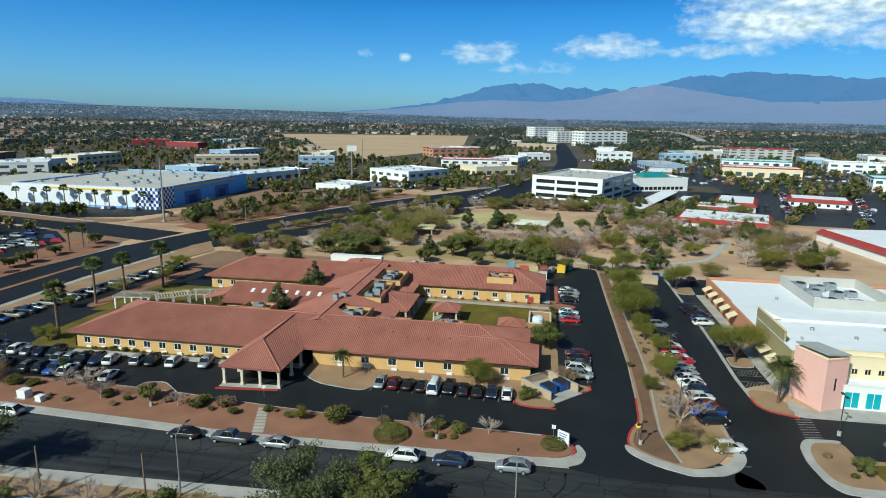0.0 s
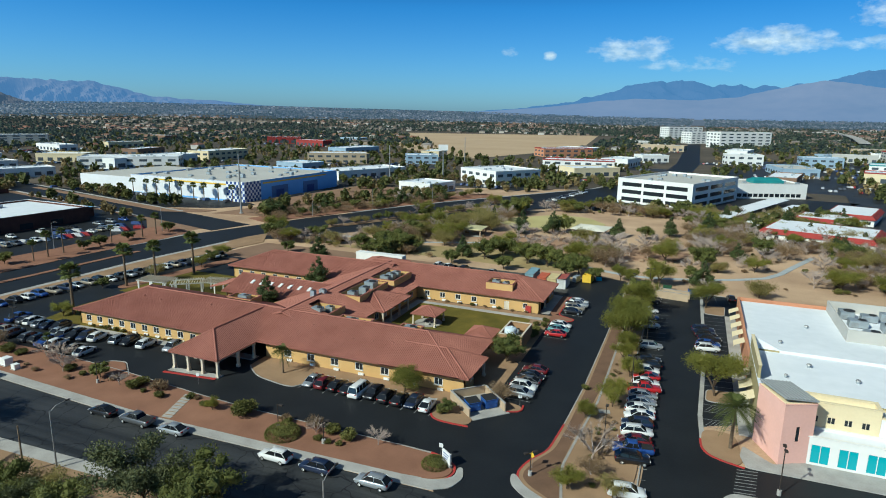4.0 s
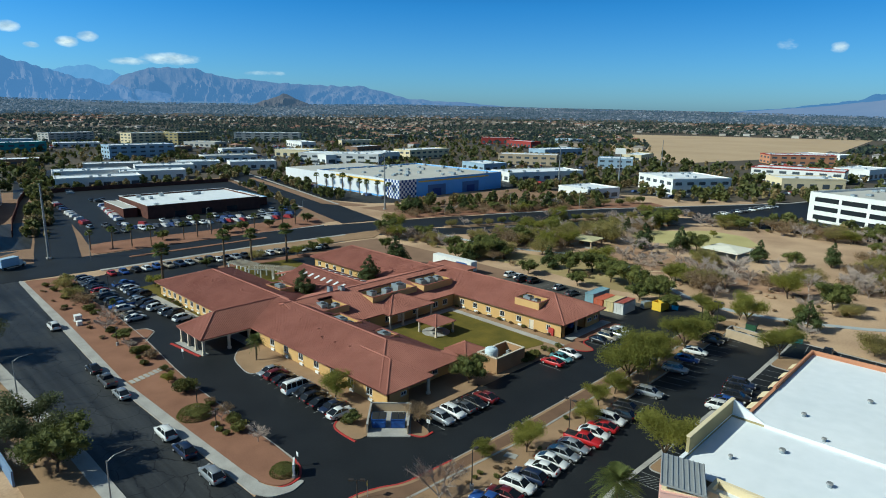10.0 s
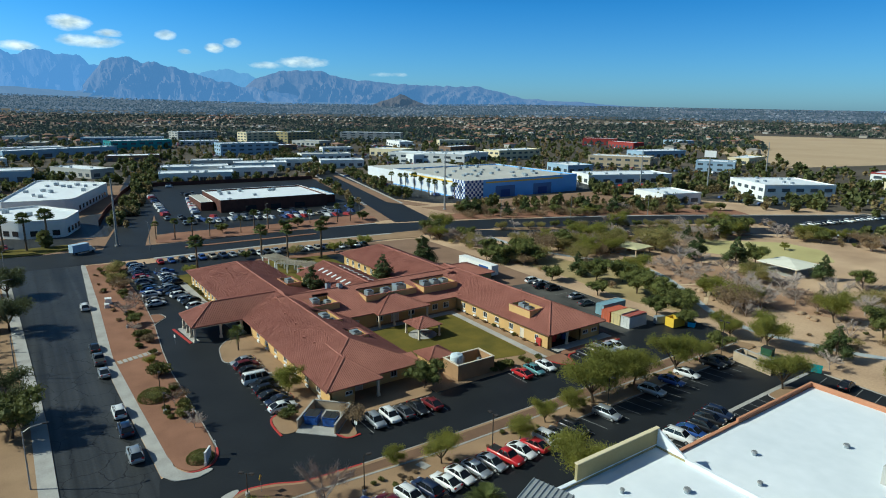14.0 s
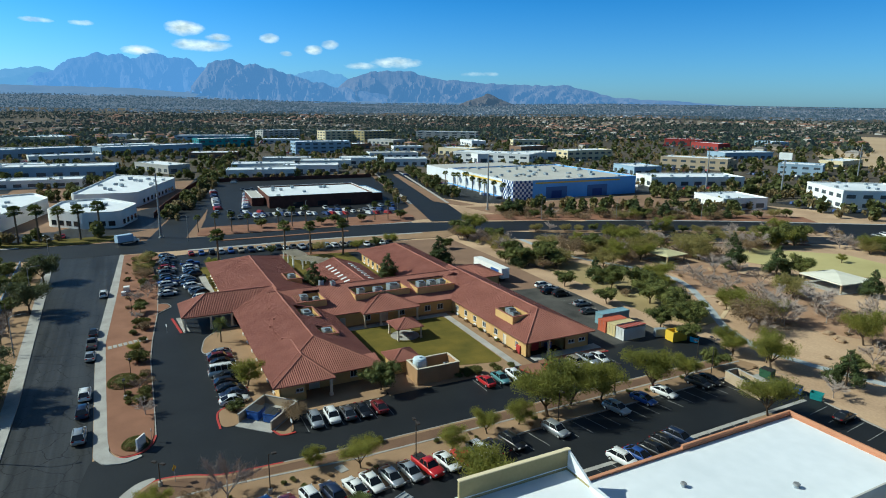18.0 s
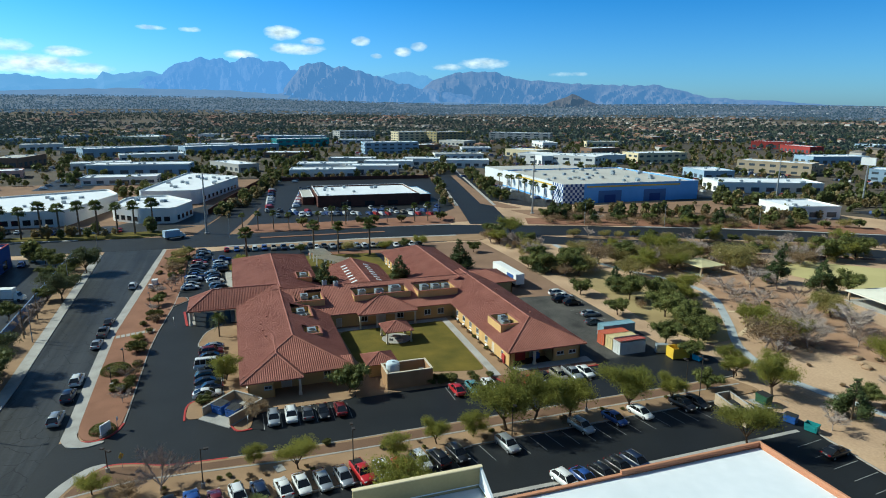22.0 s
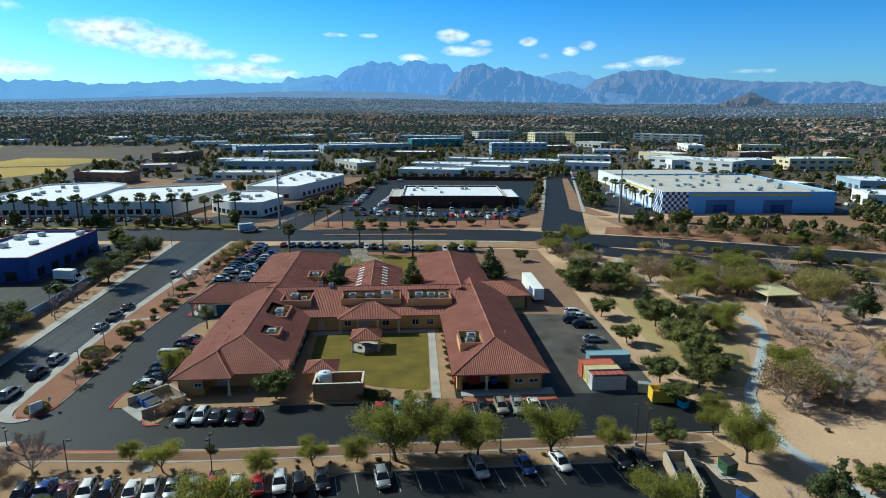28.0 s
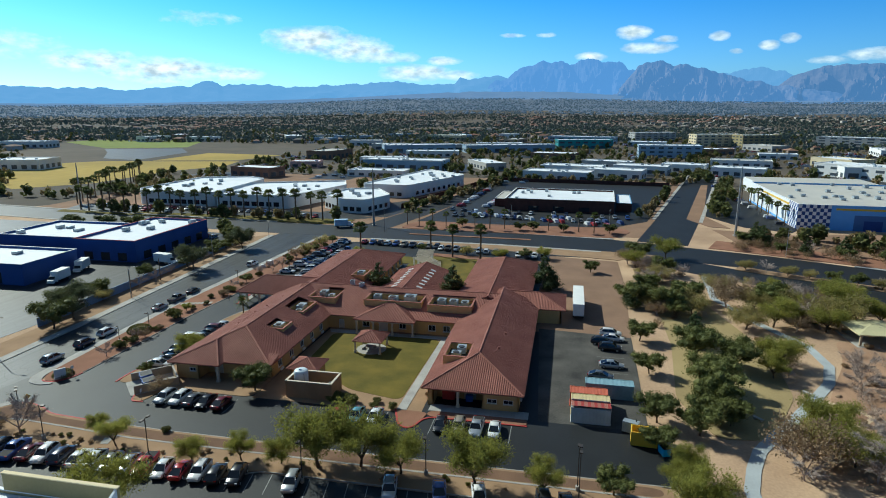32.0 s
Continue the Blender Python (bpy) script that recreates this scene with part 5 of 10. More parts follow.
def car(style, colour, x, y, rz, z=0.05, group="parked cars", where="on the asphalt lot"):
    """A parked vehicle with its nose towards rz (degrees from +x)."""
    body, glass, extra = car_parts(style, colour)
    L, hw, secs, cab = STYLES[style]
    name, word = NAMES[style]
    t = thing(name, f"{colour} {word} parked {where}", "car", x, y, z, rz + 180, group)
    part("body", body, None, t)
    part("glazing", glass, None, t)
    for s in (-1, 1):
        for nm in ("headlight", "tail_light") if "far" not in group and "west" not in group else ():
            o = part(nm, extra[nm], None, t)
            o.location = (0, s * hw * 0.68, 0)
        for wx in (0.86, L - 0.95):
            w = part("wheel", TYRE, None, t)
            w.location = (wx - L / 2, s * (hw - 0.085), 0.335)
            if "far" not in group and "west" not in group:
                part("rim", RIMS, None, w)
    for nm in ("bed_liner", "roof_rail"):
        if nm in extra:
            for s in (-1, 1) if nm == "roof_rail" else (0,):
                part(nm, extra[nm], None, t).location.y = s * hw * 0.6
    return t


rc = random.Random(5)
COMMON = ["white", "white", "silver", "black", "black", "grey", "silver", "navy", "red", "blue", "tan"]


def car_row(x0, y0, x1, y1, n, rz, gaps=(), colours=None, styles=None, group="parked cars", where="in a row on the asphalt lot", z=0.05):
    for i in range(n):
        if i in gaps:
            continue
        k = i / max(n - 1, 1)
        st = styles[i] if styles else rc.choice(["sedan", "sedan", "suv", "suv", "pickup"])
        co = colours[i] if colours else rc.choice(COMMON)
        car(st, co, x0 + (x1 - x0) * k + rc.uniform(-0.15, 0.15), y0 + (y1 - y0) * k + rc.uniform(-0.2, 0.2), rz + rc.uniform(-2, 2) + rc.choice([0, 0, 180]), z, group, where)


# front row below the south-east wing
car_row(-26.4, 97.0, -4.4, 96.8, 10, 90, colours="silver maroon black black white black black black navy white".split(), styles="sedan suv sedan sedan van suv suv sedan sedan sedan".split(), group="cars before the front wall")
# by the bin enclosure and the end wall
car_row(8.0, 106.8, 8.2, 117.6, 5, 0, colours="silver white grey black maroon".split(), styles="suv suv sedan sedan sedan".split(), group="cars at the wing end")
car_row(7.6, 138.2, 7.4, 144.2, 3, 0, colours="red teal white".split(), styles="sedan sedan sedan".split(), group="cars at the courtyard")
car_row(7.8, 155.0, 8.0, 163.5, 4, 0, colours="black tan silver white".split(), styles="sedan suv pickup sedan".split(), group="cars at the wing end")
# along the street kerb
for st, co, x in (("suv", "silver", -2.2), ("suv", "navy", -10.6), ("suv", "white", -17.2), ("sedan", "silver", -35.4), ("pickup", "grey", -42.4), ("sedan", "black", -49.6), ("suv", "white", -80)):
    car(st, co, x, 74.5 if x > -60 else 75.6, 180, 0.03, "cars along the street", "along the street kerb")
# west lot
car_row(-88.4, 95.6, -70.4, 97.8, 8, 100, gaps=(5,), group="cars in the west lot")
car_row(-66.2, 98.2, -60.4, 98.8, 3, 100, gaps=(1,), group="cars in the west lot")
car_row(-118, 92.5, -74, 90.6, 17, 95, gaps=(9, 14), group="cars in the west lot")
car_row(-119, 100, -116, 128, 10, 0, group="cars in the west lot")
car_row(-104.5, 98.2, -91, 98.0, 6, 95, group="cars in the west lot")
car_row(-114.5, 130, -108, 166, 14, 0, gaps=(4, 9), group="cars in the west lot")
# behind the care home
for st, co, x, y, a in (("suv", "white", -38.6, 183.6, 86), ("sedan", "white", -35.6, 184.0, 88), ("suv", "black", -33.0, 181.6, 84), ("suv", "black", -30.0, 183.0, 86), ("sedan", "silver", -21.0, 182.8, 88), ("sedan", "grey", -15.5, 180.5, 85)):
    car(st, co, x, y, a, 0.06, "cars behind the care home", "behind the care home")
# the store's lot
car_row(27.8, 82.6, 26.9, 141.5, 23, 10, gaps=(0, 2, 3, 19, 20, 22), colours="grey white silver silver black blue maroon white navy white white silver silver red white red white black black navy grey silver black".split(), styles="sedan suv suv sedan suv pickup sedan suv suv sedan sedan sedan sedan pickup sedan sedan suv suv suv sedan suv suv sedan".split(), group="cars in the store's lot")
for st, co, x, y in (("suv", "silver", 25.6, 152), ("sedan", "blue", 25.0, 158.5), ("sedan", "white", 24.6, 163.6), ("suv", "black", 24.6, 172), ("sedan", "black", 24.6, 174.8), ("suv", "black", 38, 148), ("suv", "white", 37.6, 142.4), ("sedan", "blue", 37.8, 145.2), ("suv", "black", 37.2, 151), ("suv", "navy", 36.8, 154)):
    car(st, co, x, y, 12, 0.05, "cars in the store's lot", "in the store's lot")
car("sedan", "black", 43.7, 183.0, 96, 0.05, "cars in the store's lot", "in the store's lot")
car("sedan", "white", 52.6, 88.6, 80, 0.05, "cars in the store's lot", "in the store's lot")
# the brick store's lot and the office
car_row(-184, 122, -178, 186, 20, 0, gaps=(2, 5, 6, 11, 15), group="cars in the far lots")
car_row(-200, 118, -190, 200, 16, 0, gaps=(3, 4, 8, 12), group="cars in the far lots")
car_row(-280, 142, -262, 196, 12, 0, gaps=(2, 7), group="cars in the far lots")
car_row(-24, 334, 30, 328, 16, 90, gaps=(4,), group="cars in the far lots")
car_row(-40, 345, -30, 395, 14, 0, group="cars in the far lots")
car_row(120, 320, 150, 420, 24, 0, gaps=(3, 9), group="cars in the far lots")
car_row(150, 310, 190, 410, 24, 0, gaps=(5, 12), group="cars in the far lots")

# before the warehouses and in the shop yard
car_row(-175.5, -60, -174.5, 44, 26, 0, gaps=(3, 4, 9, 15, 16, 21), group="cars in the far lots")
car_row(-168, -40, -167.5, 60, 18, 0, gaps=(1, 5, 6, 11), group="cars in the far lots")
car_row(-120, 4, -116, 40, 9, 5, gaps=(2, 5), group="cars in the shop yard")

# ---- trees and shrubs ----
BARK = mat("bark", (0.13, 0.095, 0.065), (0.07, 0.05, 0.035), 2.0, 0.95, 0.5, 6)
BARKGY = mat("grey_twigs", (0.46, 0.375, 0.325), (0.33, 0.265, 0.225), 2.0, 0.95, 0.3, 6)
PALMBARK = mat("palm_bark", (0.20, 0.145, 0.095), (0.11, 0.08, 0.055), 3.0, 0.95, 0.6, 6)
LEAF = {"paloverde": leaf_mat("palo_verde_leaf", (0.33, 0.315, 0.070), (0.205, 0.205, 0.044), 0.55), "mesquite": leaf_mat("mesquite_leaf", (0.38, 0.32, 0.12), (0.26, 0.22, 0.08), 0.5),
        "pine": leaf_mat("pine_needles", (0.095, 0.120, 0.040), (0.050, 0.068, 0.022), 0.25), "oak": leaf_mat("evergreen_leaf", (0.165, 0.170, 0.046), (0.092, 0.104, 0.027), 0.3),
        "brown": leaf_mat("dry_leaf", (0.34, 0.235, 0.135), (0.22, 0.15, 0.088), 0.35), "palm": leaf_mat("palm_frond", (0.155, 0.175, 0.05), (0.085, 0.105, 0.03), 0.3),
        "dull": leaf_mat("dull_evergreen_leaf", (0.125, 0.135, 0.058), (0.07, 0.08, 0.034), 0.25),
        "hedge": leaf_mat("hedge_leaf", (0.175, 0.165, 0.045), (0.095, 0.098, 0.026), 0.2)}


def leaves(rng, blobs, n, size, flat=0.6, inner=0.35, thin=0.4):
    """Small leaf sprays, each two crossed blades, scattered through lumps (centre, radii)."""
    verts, faces = [], []
    weights = [b[1] * b[1] for b in blobs]
    for _ in range(n):
        (cx, cy, cz), r = rng.choices(blobs, weights)[0]
        d = Vector((rng.gauss(0, 1), rng.gauss(0, 1), rng.gauss(0, 1))).normalized() * (r * rng.uniform(inner, 1.05))
        p = Vector((cx + d.x, cy + d.y, cz + d.z * flat))
        s = size * rng.uniform(0.6, 1.4)
        t = (d.normalized() * 0.7 + Vector((rng.gauss(0, 1), rng.gauss(0, 1), rng.gauss(0.3, 0.7))).normalized()).normalized()
        w = t.cross(Vector((rng.gauss(0, 1), rng.gauss(0, 1), rng.gauss(0, 1)))).normalized()
        k = len(verts)
        verts += [p - t * s, p + w * s * thin, p + t * s, p - w * s * thin]
        faces.append((k, k + 1, k + 2, k + 3))
    return verts, faces


def with_core(verts, faces, blobs, rng, k=0.72, flat=0.6):
    """Adds a lumpy closed heart to each leaf mass, so that it is dense inside."""
    bm = bmesh.new()
    bmesh.ops.create_icosphere(bm, subdivisions=1, radius=1.0)
    ball = [v.co.copy() for v in bm.verts]
    tris = [[v.index for v in f.verts] for f in bm.faces]
    bm.free()
    for (cx, cy, cz), r in blobs:
        o = len(verts)
        for c in ball:
            q = c * (r * k * rng.uniform(0.75, 1.15))
            verts.append(Vector((cx + q.x, cy + q.y, cz + q.z * flat)))
        faces += [(a + o, b + o, c + o, c + o) for a, b, c in tris]
    return verts, faces


def limbs(rng, height, spread, stems, twigs, r0):
    """A forking trunk; returns its mesh and the limb ends."""
    bm = bmesh.new()
    tips = []
    fork = height * rng.uniform(0.12, 0.2)
    lean = Vector((rng.uniform(-0.25, 0.25), rng.uniform(-0.25, 0.25), fork))
    tube(bm, (0, 0, -0.1), lean, r0, r0 * 0.75, 7)
    for i in range(stems):
        a = 2 * math.pi * (i + rng.uniform(-0.3, 0.3)) / stems
        e = lean + Vector((math.cos(a) * spread * rng.uniform(0.35, 0.65), math.sin(a) * spread * rng.uniform(0.35, 0.65), height * rng.uniform(0.2, 0.42)))
        tube(bm, lean, e, r0 * 0.6, r0 * 0.3, 5, False)
        for _ in range(twigs):
            d = Vector((rng.gauss(math.cos(a), 0.7), rng.gauss(math.sin(a), 0.7), rng.uniform(0.1, 1.0)))
            t = e + d.normalized() * spread * rng.uniform(0.3, 0.6)
            tube(bm, e, t, r0 * 0.26, r0 * 0.06, 4, False)
            tips.append(t)
        tips.append(e)
    return bm, tips


def broad_tree(kind, seed, height, spread, n, size, name, label, bark=None):
    rng = random.Random(seed)
    t = thing(name, label, "tree")
    bm, tips = limbs(rng, height, spread, 6, 3, 0.06 + height * 0.016)
    part("trunk", bm, bark or BARK, t)
    blobs = [(tuple(p), spread * rng.uniform(0.28, 0.44)) for p in tips]
    for i in range(0 if kind == "paloverde" else 9):
        a = i * 0.698 + rng.uniform(-0.3, 0.3)
        q = spread * rng.uniform(0.45, 0.72)
        blobs.append(((math.cos(a) * q, math.sin(a) * q, height * rng.uniform(0.3, 0.5)), spread * rng.uniform(0.26, 0.38)))
    blobs += [((p.x * 0.55, p.y * 0.55, p.z * rng.uniform(0.85, 1.0)), spread * 0.36) for p in tips[::2]]
    blobs += [((p.x * 0.78, p.y * 0.78, p.z * rng.uniform(0.92, 1.04)), spread * 0.30) for p in tips[1::2]]
    v, f = leaves(rng, blobs, n, size, 0.82, 0.1, 0.22) if kind == "paloverde" else leaves(rng, blobs, n, size, 0.82)
    if kind in ("oak", "dull"):
        v, f = with_core(v, f, blobs, rng, 0.62 if kind == "oak" else 0.3, 0.82)
    me = raw_mesh("crown", v, f, LEAF[kind])
    part("crown", me, None, t)
    return t


def bare_tree(seed, height, spread, name="bare_tree", label="leafless grey-brown tree with fine twigs"):
    rng = random.Random(seed)
    t = thing(name, label, "tree")
    bm, tips = limbs(rng, height, spread, 5, 4, 0.05 + height * 0.014)
    part("trunk", bm, BARKGY, t)
    verts, faces = [], []
    for p in tips:
        for _ in range(90):
            k = rng.uniform(0.0, 0.55)
            p0 = Vector((p.x * (1 - k * 0.8), p.y * (1 - k * 0.8), p.z * (1 - k * 0.45)))
            d = (Vector((rng.gauss(0, 1), rng.gauss(0, 1), rng.gauss(0.5, 0.8))).normalized() + Vector((p.x, p.y, 0)).normalized() * 0.4).normalized()
            q = p0 + d * spread * rng.uniform(0.1, 0.34)
            w = d.orthogonal().normalized() * 0.017
            k = len(verts)
            verts += [p0 - w, p0 + w, q]
            faces.append((k, k + 1, k + 2))
    part("twig_crown", raw_mesh("twig_crown", verts, faces, BARKGY), None, t)
    return t


def pine_tree(seed, height, spread, n=4200, label="dark green conical pine tree"):
    rng = random.Random(seed)
    t = thing("pine_tree", label, "tree")
    bm = bmesh.new()
    tube(bm, (0, 0, -0.1), (0.1, 0, height * 0.92), 0.22, 0.05, 7)
    blobs = []
    for i in range(34):
        z = height * (0.12 + 0.82 * i / 34)
        r = spread * (1.3 - 1.15 * i / 34) * rng.uniform(0.7, 1.0)
        a = rng.uniform(0, 6.28)
        e = Vector((math.cos(a) * r * 0.7, math.sin(a) * r * 0.7, z + 0.2))
        tube(bm, (0, 0, z - 0.2), e, 0.05, 0.02, 4, False)
        blobs.append((tuple(e), max(0.5, r * 0.55)))
    part("trunk", bm, BARK, t)
    v, f = leaves(rng, blobs, n, 0.19, 0.7)
    v, f = with_core(v, f, blobs, rng, 0.6, 0.7)
    part("crown", raw_mesh("crown", v, f, LEAF["pine"]), None, t)
    return t


def palm_tree(seed, height, fan=1.5, count=46, name="fan_palm", label="tall fan palm with a shaggy trunk", droop=0.8):
    rng = random.Random(seed)
    t = thing(name, label, "palm")
    bm = bmesh.new()
    tube(bm, (0, 0, -0.1), (0.05, 0.05, height), 0.24, 0.17, 8)
    for k in range(int(height / 0.35)):
        tube(bm, (0, 0, k * 0.35), (0, 0, k * 0.35 + 0.2), 0.27 - 0.08 * k * 0.35 / height, 0.25 - 0.08 * k * 0.35 / height, 8, False)
    part("trunk", bm, PALMBARK, t)
    verts, faces = [], []
    feather = "date" in name
    top = Vector((0.05, 0.05, height))
    for i in range(count):
        a, up = rng.uniform(0, 6.28), rng.uniform(-0.55, 1.3)
        d = Vector((math.cos(a) * math.cos(up), math.sin(a) * math.cos(up), math.sin(up)))
        side = d.cross(Vector((0, 0, 1))).normalized()
        L = fan * rng.uniform(0.8, 1.12)
        line = [top]
        for s in range(8):
            line.append(line[-1] + d * L / 8 - Vector((0, 0, droop * L * 0.035 * s)))
        # the stalk, then its leaflets or its open fan of blades
        for p, q in zip(line, line[1:] if feather else line[1:6]):
            k = len(verts)
            verts += [p - side * 0.025, p + side * 0.025, q + side * 0.02, q - side * 0.02]
            faces.append((k, k + 1, k + 2, k + 3))
        if feather:
            for m in range(20):
                f = 0.14 + 0.86 * m / 19
                p = line[int(f * 7.99)].lerp(line[min(8, int(f * 7.99) + 1)], f * 7.99 % 1)
                for e in (-1, 1):
                    tip = p + (side * e * 0.85 + d * 0.75 + Vector((0, 0, rng.uniform(-0.35, 0.2)))) * (0.62 * math.sin(math.pi * min(1, 0.25 + f * 0.72)) * fan / 3)
                    k = len(verts)
                    verts += [p - d * 0.035, p + d * 0.035, tip + d * 0.012, tip - d * 0.012]
                    faces.append((k, k + 1, k + 2, k + 3))
        else:
            p = line[5]
            r = L * 0.5
            for m in range(13):
                b = -1.75 + 3.5 * m / 12
                w = d * math.cos(b) + side * math.sin(b)
                tip = p + w * r - Vector((0, 0, r * (0.12 + 0.25 * droop * abs(math.sin(b)))))
                n = d * -math.sin(b) + side * math.cos(b)
                k = len(verts)
                verts += [p, p + w * r * 0.55 - n * r * 0.10, tip, p + w * r * 0.55 + n * r * 0.10]
                faces.append((k, k + 1, k + 2, k + 3))
    part("crown", raw_mesh("crown", verts, faces, LEAF["palm"]), None, t)
    return t


def shrub(seed, r, h, kind, name="shrub", label="rounded olive-green desert shrub on gravel", n=2400, size=0.085):
    rng = random.Random(seed)
    t = thing(name, label, "shrub")
    bm = bmesh.new()
    for _ in range(5):
        tube(bm, (0, 0, -0.05), (rng.uniform(-0.5, 0.5) * r, rng.uniform(-0.5, 0.5) * r, h * 0.7), 0.035, 0.015, 4, False)
    part("stem", bm, BARK, t)
    blobs = [((rng.uniform(-0.45, 0.45) * r, rng.uniform(-0.45, 0.45) * r, h * rng.uniform(0.4, 0.65)), r * 0.55) for _ in range(6)]
    v, f = leaves(rng, blobs, n, size, 0.9 * h / r * 0.7)
    v, f = with_core(v, f, blobs, rng, 0.62, 0.9 * h / r * 0.7)
    part("foliage", raw_mesh("foliage", v, f, LEAF[kind]), None, t)
    return t


def clipped_mound(seed):
    """A low clipped dome of fine leaves."""
    rng = random.Random(seed)
    t = thing("clipped_hedge", "clipped low round olive-green hedge on red gravel", "shrub")
    bm = bmesh.new()
    for a in range(5):
        tube(bm, (0, 0, -0.05), (0.5 * math.cos(a * 1.26), 0.5 * math.sin(a * 1.26), 0.5), 0.04, 0.02, 4, False)
    part("stem", bm, BARK, t)
    blobs = [((0, 0, 0.15), 1.9)]
    v, f = leaves(rng, blobs, 9000, 0.07, 0.52, 0.94)
    v, f = with_core(v, f, blobs, rng, 0.98, 0.5)
    keep = [q for q in f if all(v[i].z > -0.02 for i in q)]
    part("foliage", raw_mesh("foliage", v, keep, LEAF["hedge"]), None, t)
    return t


PROTO = {
    "feather": [broad_tree("paloverde", 211 + i, 5.0 + i * 0.4, 2.7, 15000, 0.115, "palo_verde", "yellow-green palo verde tree with a feathery crown") for i in range(3)],
    "paloverde": [broad_tree("paloverde", 11 + i, 5.0 + i * 0.4, 2.8, 11000, 0.135, "palo_verde", "yellow-green palo verde tree with a feathery crown") for i in range(3)],
    "mesquite": [broad_tree("mesquite", 31 + i, 4.6, 3.0, 6200, 0.125, "mesquite_tree", "olive-brown mesquite tree with thin foliage") for i in range(3)],
    "oak": [broad_tree("oak", 51 + i, 5.6, 2.7, 8200, 0.125, "evergreen_tree", "dense dark green broadleaf evergreen tree") for i in range(3)],
    "bigoak": [broad_tree("dull", 251 + i, 9.0, 3.8, 13000, 0.15, "evergreen_tree", "tall grey-green broadleaf evergreen tree beside the street") for i in range(2)],
    "brown": [broad_tree("brown", 71 + i, 4.4, 2.5, 3600, 0.12, "dry_tree", "brown half-bare tree with dry leaves", BARKGY) for i in range(2)],
    "bare": [bare_tree(91 + i, 5.0, 2.6) for i in range(3)],
    "pine": [pine_tree(111 + i, 8.2, 3.1, 5200) for i in range(3)],
    "palm": [palm_tree(131 + i, 8.0, 1.75, 60) for i in range(3)],
    "date": [palm_tree(141, 6.4, 3.4, 84, "date_palm", "stout date palm with long arching fronds", 0.5)],
    "shrub": [shrub(151 + i, 1.0, 1.1, "hedge") for i in range(3)],
    "dryshrub": [shrub(161 + i, 0.8, 0.8, "brown", "dry_shrub", "low dry brown desert shrub on gravel", 1100) for i in range(2)],
    "mound": [clipped_mound(171)],
}
used = {}
rt = random.Random(9)


def plant(kind, x, y, s=1.0, z=0.0, group="", sz=None):
    """Sets a tree; the first of each kind is the pattern itself."""
    i = rt.randrange(len(PROTO[kind]))
    m = Matrix.Translation((x, y, z)) @ Matrix.Rotation(rt.uniform(0, 6.28), 4, "Z") @ Matrix.Diagonal((s, s, sz or s * (1.22 if kind == "feather" else 1.0), 1))
    ob = PROTO[kind][i]
    if (kind, i) in used:
        ob = copy_thing(ob, m @ Matrix.Diagonal((1 / ob.scale.x, 1 / ob.scale.y, 1 / ob.scale.z, 1)))
    else:
        used[kind, i] = True
        ob.matrix_basis = m
    g = group or {"palm": "palms", "shrub": "shrubs", "dryshrub": "shrubs"}.get(kind, "trees")
    return tagged(ob, group=g)


